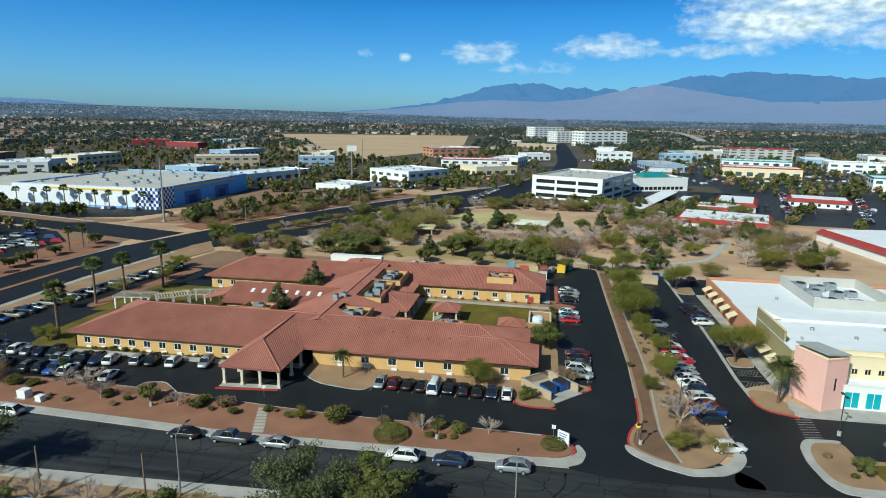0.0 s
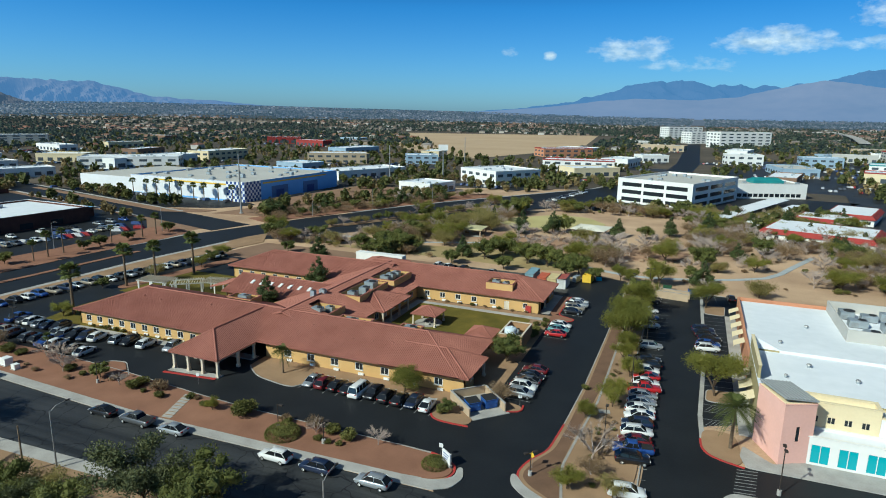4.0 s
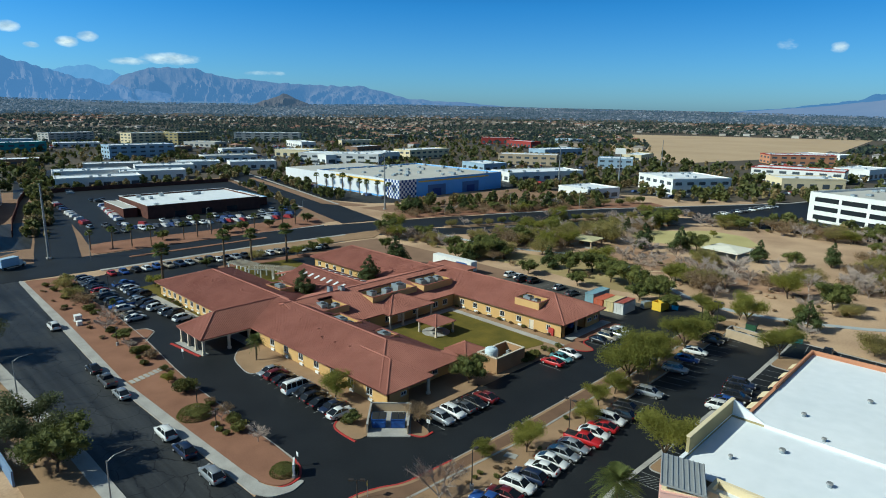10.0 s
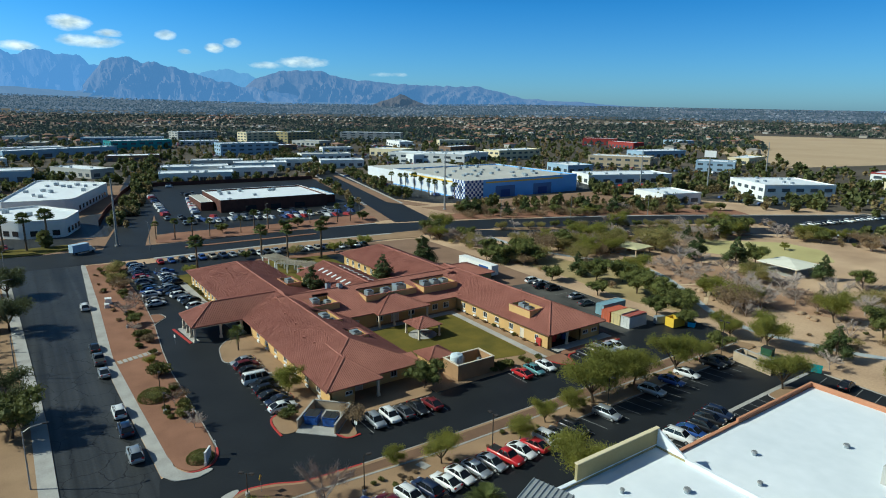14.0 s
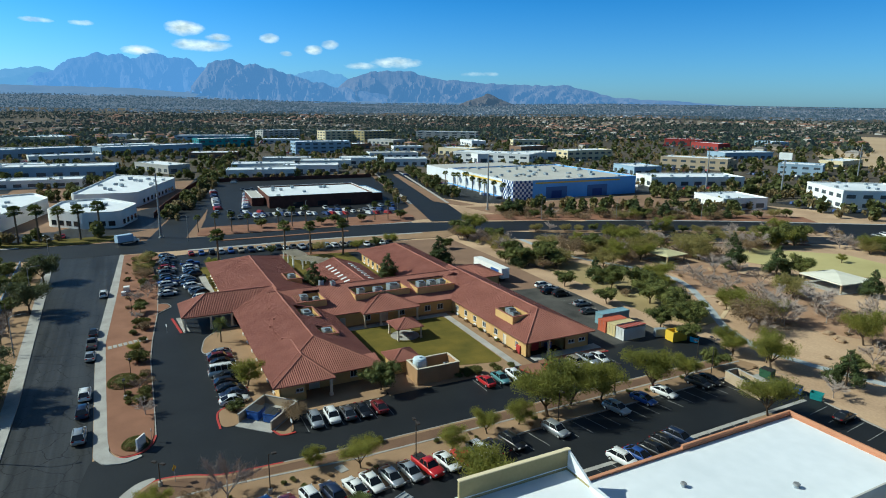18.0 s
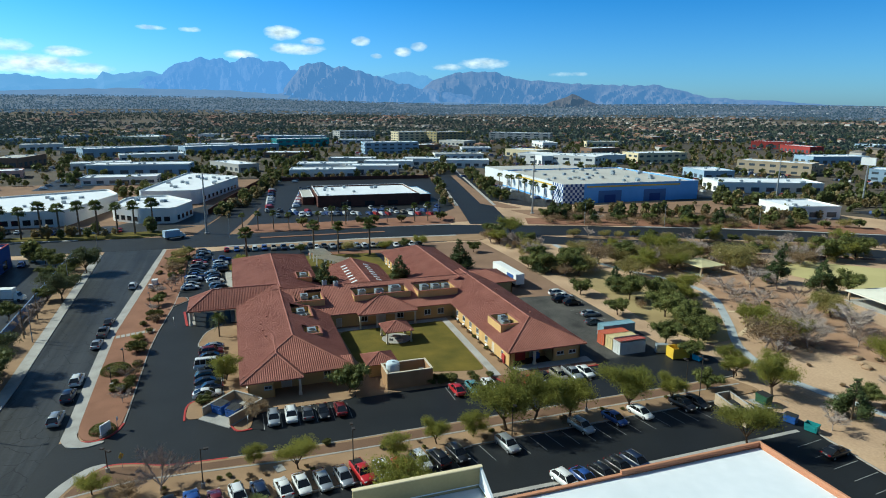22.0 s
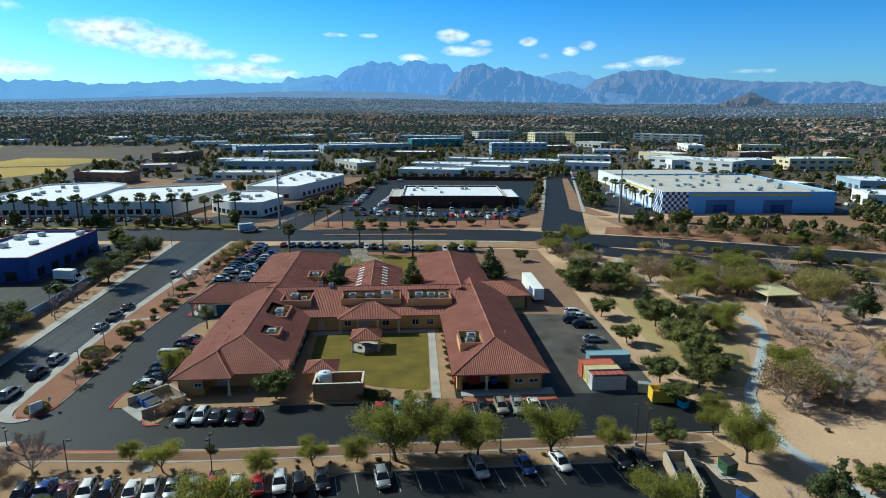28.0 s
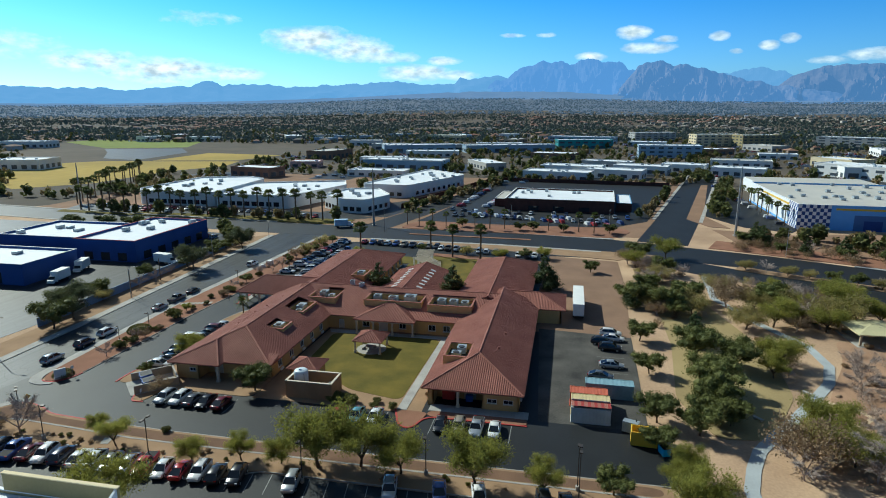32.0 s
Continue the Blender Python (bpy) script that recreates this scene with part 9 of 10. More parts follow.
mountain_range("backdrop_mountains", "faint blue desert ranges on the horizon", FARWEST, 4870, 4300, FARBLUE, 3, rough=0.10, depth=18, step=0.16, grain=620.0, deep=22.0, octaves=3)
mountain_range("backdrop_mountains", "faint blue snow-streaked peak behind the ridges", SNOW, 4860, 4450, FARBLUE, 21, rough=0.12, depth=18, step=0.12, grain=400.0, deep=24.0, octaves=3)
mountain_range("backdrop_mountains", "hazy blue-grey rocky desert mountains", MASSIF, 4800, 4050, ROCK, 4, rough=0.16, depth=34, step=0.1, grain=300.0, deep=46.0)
mountain_range("backdrop_mountains", "hazy blue mountains behind pale desert slopes", EAST, 4850, 4000, HAZYBLUE, 5, rough=0.12, depth=24, step=0.2, grain=620.0, deep=30.0, octaves=3)
mountain_range("backdrop_slopes", "pale pinkish desert slopes before the blue mountains", APRON, 4500, 3800, HAZYPALE, 6, rough=0.04, depth=16, step=0.3, grain=1100.0, deep=8.0, octaves=2)
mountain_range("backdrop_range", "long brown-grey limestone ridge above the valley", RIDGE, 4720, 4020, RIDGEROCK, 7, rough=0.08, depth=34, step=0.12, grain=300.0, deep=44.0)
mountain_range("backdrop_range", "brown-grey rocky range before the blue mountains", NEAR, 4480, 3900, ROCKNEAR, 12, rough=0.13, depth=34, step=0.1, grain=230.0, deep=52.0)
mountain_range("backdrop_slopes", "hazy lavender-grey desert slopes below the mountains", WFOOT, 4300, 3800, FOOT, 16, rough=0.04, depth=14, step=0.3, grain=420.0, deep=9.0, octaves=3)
mountain_range("backdrop_hill", "dark rocky hill before the mountains", [(144.4, -0.4), (145.9, 0.28), (147.5, 0.91), (148.7, 1.35), (149.5, 1.05), (151, 0.55), (151.8, 0.14), (152.6, -0.4)], 3820, 3500, hazy("hazy_dark_hill_rock", (0.11, 0.088, 0.076), (0.045, 0.038, 0.036), (0.10, 0.175, 0.31), 0.45, 0.01), 8, rough=0.12, depth=16, step=0.06, grain=120.0)

# ---- things about the place ----
BRONZE = mat("bronze_pole", (0.07, 0.055, 0.045), (0.045, 0.036, 0.03), 1.5, 0.5, metal=0.3)
BLOCKWALL = mat("tan_block", (0.47, 0.36, 0.25), (0.38, 0.29, 0.20), 0.8, 0.93, 0.2, 8)
BROWNWALL = mat("brown_stucco", (0.40, 0.24, 0.13), (0.32, 0.19, 0.10), 0.5, 0.93, 0.2, 20)
BINBLUE = mat("bin_blue", (0.02, 0.09, 0.34), (0.015, 0.07, 0.25), 1.0, 0.55, 0.1, 6)
LIDBLK = mat("bin_lid", (0.02, 0.02, 0.022), (0.03, 0.03, 0.03), 1.0, 0.7)
TANKW = mat("tank_white", (0.62, 0.70, 0.74), (0.52, 0.60, 0.64), 0.8, 0.5, 0.05, 5)


def lot_lamp(x, y, h=6.4, rz=0, heads=1, z=0.1):
    t = thing("lot_lamp", "bronze parking lot lamp on a concrete base", "lamp", x, y, z, rz, "lot lamps")
    bm = bmesh.new()
    tube(bm, (0, 0, 0), (0, 0, 0.7), 0.28, 0.28, 10)
    part("base", bm, CONCRETE, t)
    bm = bmesh.new()
    tube(bm, (0, 0, 0.7), (0, 0, h), 0.08, 0.065, 6)
    part("pole", bm, BRONZE, t)
    for s in ((1,) if heads == 1 else (1, -1)):
        bm = bmesh.new()
        tube(bm, (0, 0, h - 0.1), (s * 0.5, 0, h - 0.05), 0.035, n=5)
        part("arm", bm, BRONZE, t)
        bm = bmesh.new()
        bx(bm, min(s * 0.4, s * 1.0), max(s * 0.4, s * 1.0), -0.2, 0.2, h - 0.12, h + 0.06)
        hd = part("head", bm, BRONZE, t)
        bm = bmesh.new()
        bx(bm, min(s * 0.46, s * 0.94), max(s * 0.46, s * 0.94), -0.15, 0.15, h - 0.15, h - 0.122)
        part("lens", bm, LAMPW, hd)
    return t


for x, y, h, a, n in ((25.3, 116.4, 6.5, 180, 2), (21.0, 155.8, 6.0, 0, 1), (23.8, 176.1, 8.0, 0, 2), (15.6, 84.6, 3.4, 45, 2), (20.5, 176, 6.2, 180, 1), (23.4, 97, 5.6, 90, 1), (45.5, 93.0, 6.5, 90, 2), (-22, 81.5, 4.0, 0, 1), (-60, 82, 4.0, 0, 1), (-96, 92, 6, 0, 2), (26.0, 140, 6.4, 0, 1), (-13.5, 80.6, 3.8, 0, 1)):
    lot_lamp(x, y, h, a, n)


def street_lamp(x, y, h, reach, rz):
    t = thing("street_lamp", "grey steel street lamp with a long arm", "lamp", x, y, 0.1, rz, "street lamps")
    bm = bmesh.new()
    tube(bm, (0, 0, 0), (0, 0, h), 0.12, 0.07, 8)
    part("pole", bm, METALGY, t)
    bm = bmesh.new()
    pts = [(0, 0, h - 0.2), (reach * 0.4, 0, h + 0.35), (reach, 0, h + 0.45)]
    for a, b in zip(pts, pts[1:]):
        tube(bm, a, b, 0.05, n=5)
    part("arm", bm, METALGY, t)
    bm = bmesh.new()
    loft(bm, [[(reach - 0.05, -0.1, h + 0.38), (reach - 0.05, 0.1, h + 0.38), (reach - 0.05, 0.1, h + 0.52), (reach - 0.05, -0.1, h + 0.52)], [(reach + 0.7, -0.16, h + 0.36), (reach + 0.7, 0.16, h + 0.36), (reach + 0.7, 0.1, h + 0.5), (reach + 0.7, -0.1, h + 0.5)]])
    part("head", bm, BRONZE, t)


for x, y in ((-42.0, 61.3), (-1.4, 62.2), (-84, 59.4), (40, 62.4), (-122, 60)):
    street_lamp(x, y, 8.2, 2.2, 90)
for x, y, a in ((-141, 101, 180), (-126.6, 246, 120), (-112, 276, 120), (-95, 310, 120), (-164, 150, 0), (-158, 190, 0)):
    street_lamp(x, y, 9.0, 2.2, a)
for x, y in ((-58.5, 58.2), (-45.0, 59.0)):
    t = thing("timber_post", "plain weathered timber post beside the pavement", "post", x, y, 0.1, 0, "timber posts")
    bm = bmesh.new()
    tube(bm, (0, 0, 0), (0, 0, 6.6), 0.13, 0.1, 8)
    part("shaft", bm, mat("weathered_timber", (0.24, 0.17, 0.11), (0.16, 0.11, 0.07), 2.0, 0.95, 0.3, 8), t)
for x, y, h in ((-160, 238, 27), (-153.5, 92.5, 24), (-160.5, 389, 25), (-175, -71, 22), (-164, 546, 26)):
    t = thing("tall_pole", "tall tapered pale steel pole", "pole", x, y, 0, 0, "tall poles")
    bm = bmesh.new()
    tube(bm, (0, 0, 0), (0, 0, h), 0.5, 0.22, 10)
    part("shaft", bm, METALGY, t)
    bm = bmesh.new()
    tube(bm, (0, 0, -0.1), (0, 0, 0.5), 0.9, 0.9, 10)
    part("footing", bm, CONCRETE, t)
# concrete motorway bridge beyond the hospital
ob = thing("motorway_bridge", "long pale concrete motorway bridge on piers", "bridge")
DECK = [(395, 2450), (390, 2100), (370, 1800), (330, 1500), (285, 1220)]
slab("deck", ribbon(DECK, 8), 8.0, 9.6, CONCRETE, parent=ob)
for (x0, y0), (x1, y1) in zip(DECK, DECK[1:]):
    for k in (0.2, 0.6):
        bm = bmesh.new()
        obox(bm, pose(x0 + (x1 - x0) * k, y0 + (y1 - y0) * k, -1, 0, 0, 8), 12, 2, 9)
        part("pier", bm, CONCRETE, ob)
# dark monument sign behind the street trees
sg2 = thing("monument_sign", "dark monument sign with a pale bar of letters", "sign", -30.6, 55.6, 0.1, 190)
bm = bmesh.new()
bx(bm, -2.2, 2.2, -0.25, 0.25, 0.4, 2.3)
part("panel", bm, METALDK, sg2)
bm = bmesh.new()
bx(bm, -2.3, 2.3, -0.35, 0.35, 0, 0.4)
part("plinth", bm, BLOCKWALL, sg2)
for s0, s1 in ((-1.8, -0.9), (-0.75, 0.5), (0.65, 1.7)):
    bm = bmesh.new()
    bx(bm, s0, s1, -0.262, -0.252, 1.3, 1.75)
    part("letter_bar", bm, WHITE, sg2)
t = thing("billboard_pole", "tall pole carrying a white sign panel", "sign", -134, 420, 0, 20)
bm = bmesh.new()
tube(bm, (0, 0, 0), (0, 0, 22), 0.5, 0.4, 10)
part("shaft", bm, METALGY, t)
bm = bmesh.new()
bx(bm, -3.4, 3.4, -0.4, 0.4, 21, 25)
part("panel", bm, WHITE, t)


def small_hip(t, sx, sy, z, rise, name="roof"):
    for p in ([(-sx, -sy, z), (sx, -sy, z), (0, 0, z + rise)], [(sx, -sy, z), (sx, sy, z), (0, 0, z + rise)], [(sx, sy, z), (-sx, sy, z), (0, 0, z + rise)], [(-sx, sy, z), (-sx, -sy, z), (0, 0, z + rise)]):
        roof_plane(t, p, 0.36, 0.12)
    for c in ((-sx, -sy, z), (sx, -sy, z), (sx, sy, z), (-sx, sy, z)):
        ridge_cap(t, (0, 0, z + rise), c, 0.12)


# courtyard pavilion with table and benches
gz = thing("gazebo", "small open pavilion with a red tile roof on the lawn", "gazebo", -20.7, 134.5, 0.12)
small_hip(gz, 3.1, 3.1, 2.65, 1.45)
for sx in (-2.6, 2.6):
    for sy in (-2.6, 2.6):
        column(gz, sx, sy, 0, 2.6, 0.3)
for q in ((-2.75, 2.75, -2.7, -2.5), (-2.75, 2.75, 2.5, 2.7), (-2.7, -2.5, -2.5, 2.5), (2.5, 2.7, -2.5, 2.5)):
    beam(gz, *q, 2.42, 2.62)
bm = bmesh.new()
tube(bm, (0, 0, -0.1), (0, 0, 0.06), 3.1, 3.1, 24)
tagged(part("gazebo_floor", bm, CONCRETE), "round concrete floor below the gazebo", "floor", kind="structure").location = (-20.7, 134.5, 0.12)
pt = thing("picnic_table", "pale concrete picnic table under the gazebo", "table", -20.2, 134.3, 0.18)
bm = bmesh.new()
tube(bm, (0, 0, 0.68), (0, 0, 0.76), 0.8, 0.8, 14)
part("tabletop", bm, CONCRETE, pt)
bm = bmesh.new()
tube(bm, (0, 0, 0), (0, 0, 0.68), 0.25, 0.18, 8)
part("pedestal", bm, CONCRETE, pt)
for k in range(3):
    a = 2.1 * k + 0.4
    bm = bmesh.new()
    obox(bm, pose(math.cos(a) * 1.35, math.sin(a) * 1.35, 0, 0, 0, math.degrees(a) + 90), 1.1, 0.38, 0.45)
    part("bench", bm, CONCRETE, pt)

# tank yard and shed beside the courtyard
ty = thing("tank_yard", "brown stucco enclosure open to the sky", "enclosure", 0.6, 130.9, 0.05)
for q in ((-2.4, 2.4, -4.2, -3.95), (-2.4, 2.4, 3.95, 4.2), (-2.4, -2.15, -3.95, 3.95), (2.15, 2.4, -3.95, 3.95)):
    bm = bmesh.new()
    bx(bm, *q, 0, 3.0)
    part("wall", bm, BROWNWALL, ty)
    bm = bmesh.new()
    bx(bm, q[0] - 0.06, q[1] + 0.06, q[2] - 0.06, q[3] + 0.06, 3.0, 3.12)
    part("coping", bm, TRIMW, ty)
bm = bmesh.new()
bx(bm, -2.15, 2.15, -3.95, 3.95, 0, 0.12)
part("slab", bm, CONCRETE, ty)
tk = thing("water_tank", "white upright water tank with domed top", "tank", 0.2, 128.4, 0.17)
bm = bmesh.new()
rings = []
for z, r in ((0, 1.25), (3.55, 1.25), (3.85, 1.1), (4.0, 0.75), (4.06, 0.2)):
    rings.append([(r * math.cos(a), r * math.sin(a), z) for a in (2 * math.pi * i / 20 for i in range(20))])
loft(bm, rings)
part("shell", bm, TANKW, tk, smooth=False)
bm = bmesh.new()
tube(bm, (0.3, 0, 4.0), (0.3, 0, 4.2), 0.25, 0.25, 10)
part("hatch", bm, TANKW, tk)
bm = bmesh.new()
tube(bm, (1.0, 1.0, 0), (1.0, 1.0, 3.4), 0.06, n=6)
tube(bm, (1.0, 1.0, 3.4), (0.6, 0.6, 3.6), 0.06, n=6)
part("pipe", bm, GALV, tk)
ac_unit(1.0, 132.0, 0.17, 1.2, 1.0, 1.6)
ac_unit(0.2, 133.8, 0.17, 0.8, 0.8, 1.8)
sh = thing("garden_shed", "small stucco shed with a red tile hip roof", "shed", -5.4, 127.2, 0.05)
for a, b in (((-2.3, -2.4), (2.3, -2.4)), ((2.3, -2.4), (2.3, 2.4)), ((2.3, 2.4), (-2.3, 2.4)), ((-2.3, 2.4), (-2.3, -2.4))):
    wall_run(sh, a, b, 2.55, 0.2, material=STUCCO)
small_hip(sh, 2.9, 3.0, 2.6, 1.3)


def bin_box(x, y, z, rz, sx=1.9, sy=1.3, sz=1.25, colour=None, lid=True, label="blue steel refuse bin with black lids"):
    t = thing("refuse_bin", label, "bin", x, y, z, rz, "refuse bins")
    bm = bmesh.new()
    loft(bm, [[(-sx / 2 * k, -sy / 2 * k, h), (sx / 2 * k, -sy / 2 * k, h), (sx / 2 * k, sy / 2 * k, h), (-sx / 2 * k, sy / 2 * k, h)] for k, h in ((0.92, 0.12), (1.0, sz), (1.04, sz), (1.04, sz + 0.06), (0.96, sz + 0.06), (0.9, 0.25))], False)
    part("hopper", bm, colour or BINBLUE, t)
    for s in (-1, 1):
        bm = bmesh.new()
        bx(bm, s * sx * 0.3 - 0.15, s * sx * 0.3 + 0.15, -sy * 0.56, sy * 0.56, sz * 0.6, sz * 0.72)
        part("fork_pocket", bm, colour or BINBLUE, t)
        if lid:
            bm = bmesh.new()
            obox(bm, pose(s * sx * 0.25, 0, sz + 0.06, 6, 0, 0), sx * 0.48, sy * 1.04, 0.05)
            part("lid", bm, LIDBLK, t)
        bm = bmesh.new()
        tube(bm, (s * sx * 0.36, -0.1, 0.06), (s * sx * 0.36, 0.1, 0.06), 0.07, n=8)
        part("caster", bm, RUBBER, t)
    return t


def enclosure(pts, h, material, label):
    cx, cy = sum(p[0] for p in pts) / len(pts), sum(p[1] for p in pts) / len(pts)
    t = thing("bin_enclosure", label, "enclosure", cx, cy, 0.05)
    for a, b in zip(pts, pts[1:]):
        wall_run(t, (a[0] - cx, a[1] - cy), (b[0] - cx, b[1] - cy), h, 0.2, material=material)
        d = (Vector(b) - Vector(a))
        bm = bmesh.new()
        obox(bm, pose((a[0] + b[0]) / 2 - cx, (a[1] + b[1]) / 2 - cy, h, 0, 0, math.degrees(math.atan2(d.y, d.x))) @ pose(0, 0.1, 0), d.length + 0.1, 0.3, 0.08)
        part("coping", bm, CONCRETE, t)


slab("bin_pad", [(3.8, 95.6), (8.3, 100.2), (2.5, 105.9), (-2.3, 101.2)], 0, 0.155, CONCRETE, "concrete pad of the bin enclosure", "pad")
enclosure([(7.6, 100.4), (2.5, 105.7), (-2.2, 101.2), (2.9, 96.2)], 1.5, BLOCKWALL, "tan block bin enclosure open to the lane")
bin_box(2.5, 99.0, 0.16, 45, 2.2, 2.0, 1.5)
bin_box(4.6, 101.1, 0.16, 45, 2.2, 2.0, 1.5)
enclosure([(33.8, 179.8), (25.3, 181.1), (25.2, 178.1), (33.4, 176.8)], 1.9, BLOCKWALL, "tan block bin enclosure of the store")
bin_box(28.0, 179.3, 0.06, -8)
bin_box(30.6, 178.9, 0.06, -8)
bin_box(34.2, 185.0, 0.06, 20)
bin_box(37.4, 185.8, 0.06, 20, colour=TEAL, label="teal steel refuse bin without lids", lid=False)
bin_box(27.9, 186.0, 0.15, 5, 2.2, 1.6, 1.6, mat("bin_green", (0.03, 0.10, 0.05), (0.02, 0.07, 0.035), 1.0, 0.6), label="dark green steel bale bin")


def container(x, y, rz, colour, label, L=6.1, W=2.44, H=2.6):
    m = mat("container_paint", colour, tuple(c * 0.78 for c in colour), 0.8, 0.6, 0.1, 8)
    t = thing("shipping_container", label, "container", x, y, 0.06, rz, "shipping containers")
    bm = bmesh.new()
    prof = []
    n = 22
    for i in range(n + 1):
        xx = -L / 2 + 0.1 + (L - 0.2) * i / n
        prof.append((xx, 0.035 if i % 2 else 0.0))
    for s in (-1, 1):
        vs = [[bm.verts.new((px, s * (W / 2 - d), z)) for px, d in prof] for z in (0.12, H - 0.1)]
        for i in range(n):
            bm.faces.new((vs[0][i], vs[0][i + 1], vs[1][i + 1], vs[1][i]))
    part("side_panel", bm, m, t)
    bm = bmesh.new()
    vs = [[bm.verts.new((px, s * W / 2 * 0.99, H - 0.04 - d)) for px, d in prof] for s in (-1, 1)]
    for i in range(n):
        bm.faces.new((vs[0][i], vs[0][i + 1], vs[1][i + 1], vs[1][i]))
    part("roof", bm, m, t)
    bm = bmesh.new()
    for sx in (-1, 1):
        for sy in (-1, 1):
            obox(bm, pose(sx * (L / 2 - 0.07), sy * (W / 2 - 0.07), 0), 0.16, 0.16, H)
        bx(bm, sx * L / 2 - 0.08, sx * L / 2 + 0.08, -W / 2, W / 2, 0, 0.14)
        bx(bm, sx * L / 2 - 0.08, sx * L / 2 + 0.08, -W / 2, W / 2, H - 0.12, H)
    for sy in (-1, 1):
        bx(bm, -L / 2, L / 2, sy * W / 2 - 0.06, sy * W / 2 + 0.06, 0, 0.14)
        bx(bm, -L / 2, L / 2, sy * W / 2 - 0.06, sy * W / 2 + 0.06, H - 0.12, H)
    part("frame", bm, m, t)
    for sy in (-1, 1):
        bm = bmesh.new()
        bx(bm, -L / 2 + 0.02, -L / 2 + 0.07, min(0.01 * sy, sy * W / 2 * 0.95), max(0.01 * sy, sy * W / 2 * 0.95), 0.14, H - 0.12)
        d = part("door", bm, m, t)
        bm = bmesh.new()
        tube(bm, (-L / 2 - 0.01, sy * 0.5, 0.2), (-L / 2 - 0.01, sy * 0.5, H - 0.2), 0.025, n=5)
        part("lock_rod", bm, METALGY, d)
    bm = bmesh.new()
    bx(bm, L / 2 - 0.06, L / 2 - 0.02, -W / 2 * 0.95, W / 2 * 0.95, 0.14, H - 0.12)
    part("end_panel", bm, m, t)
    return t


container(1.0, 178.2, 90, (0.62, 0.62, 0.60), "white shipping container under a red sheet roof")
container(-1.75, 178.2, 90, (0.62, 0.50, 0.26), "pale yellow shipping container")
container(-4.5, 178.0, 90, (0.52, 0.12, 0.06), "orange-red shipping container beside others")
container(-8.6, 181.6, 90, (0.22, 0.36, 0.42), "faded blue shipping container standing behind", 8.0)
rs = thing("sheet_roof", "red and white sheet roof over the container", "roof", 1.0, 178.2, 2.72, 90)
for k in range(12):
    bm = bmesh.new()
    obox(bm, pose(-2.86 + k * 0.52, 0, 0.12, -7, 0, 0), 0.5, 2.6, 0.05)
    part("sheet", bm, REDTILE if k % 2 else TILE, rs)
bm = bmesh.new()
bx(bm, -3.0, 3.0, -1.2, -1.1, -0.06, 0.0)
bx(bm, -3.0, 3.0, 1.1, 1.2, -0.06, 0.3)
part("batten", bm, METALGY, rs)
gn = thing("generator", "grey sheet metal generator beside the containers", "generator", 3.6, 184.2, 0.05, 70)
bm = bmesh.new()
bx(bm, -1.2, 1.2, -0.6, 0.6, 0.2, 1.9)
part("cabinet", bm, GALV, gn)
bm = bmesh.new()
bx(bm, -1.25, 1.25, -0.65, 0.65, 0, 0.2)
part("skid", bm, METALDK, gn)
bm = bmesh.new()
tube(bm, (0.7, 0.2, 1.9), (0.7, 0.2, 2.3), 0.07, n=6)
part("exhaust", bm, METALDK, gn)
sk = thing("yellow_compactor", "yellow steel waste compactor with an open hopper", "compactor", 6.6, 185.8, 0.05, 85)
for nm, q in (("side_panel", (-1.9, 1.9, -1.2, -1.05, 0.3, 2.3)), ("side_panel", (-1.9, 1.9, 1.05, 1.2, 0.3, 2.3)), ("end_panel", (-1.9, -1.75, -1.05, 1.05, 0.3, 2.3)), ("end_panel", (0.3, 0.5, -1.05, 1.05, 0.3, 2.3)), ("floor_plate", (-1.9, 1.9, -1.2, 1.2, 0.15, 0.3)), ("ram_housing", (0.5, 1.9, -1.05, 1.05, 0.3, 1.6))):
    bm = bmesh.new()
    bx(bm, *q)
    part(nm, bm, YELLOW, sk)
bin_box(9.2, 188.4, 0.06, 20, 1.6, 1.2, 1.2, mat("bin_cyan", (0.03, 0.42, 0.70), (0.03, 0.34, 0.6), 1.0, 0.5), label="bright blue plastic refuse bin")

for nm, x, y, sx, sy, sz, m, lb in (("vending_machine", -1.7, 154.6, 0.9, 2.2, 1.8, REDPAINT, "red vending machines below the end porch"), ("linen_cart", -1.5, 158.2, 0.8, 1.2, 1.2, BINBLUE, "blue plastic linen cart below the porch")):
    t = thing(nm, lb, "cart" if "cart" in nm else "machine", x, y, 0.15)
    bm = bmesh.new()
    bx(bm, -sx / 2, sx / 2, -sy / 2, sy / 2, 0.1, sz)
    part("body", bm, m, t)
    bm = bmesh.new()
    bx(bm, -sx / 2 + 0.08, sx / 2 - 0.08, -sy / 2 + 0.08, sy / 2 - 0.08, 0, 0.1)
    part("plinth", bm, METALDK, t)

# trailer at the dock
tr = thing("box_trailer", "white box trailer parked at the dock", "trailer", -55.2, 176.8, 0.05)
bm = bmesh.new()
bx(bm, -8.0, 8.0, -1.28, 1.28, 1.15, 4.05)
part("box", bm, WHITE, tr)
bm = bmesh.new()
bx(bm, -7.8, 7.8, -0.5, 0.5, 0.85, 1.14)
part("chassis", bm, METALDK, tr)
bm = bmesh.new()
bx(bm, 2.0, 6.4, -1.285, -1.281, 2.0, 3.4)
part("mark", bm, BINBLUE, tr, "plain blue panel mark")
for wx in (-6.6, -5.4, 5.6):
    for s in (-1, 1):
        w = part("wheel", TYRE, None, tr)
        w.location, w.scale = (wx, s * 1.05, 0.5), (1.5, 1.8, 1.5)
bm = bmesh.new()
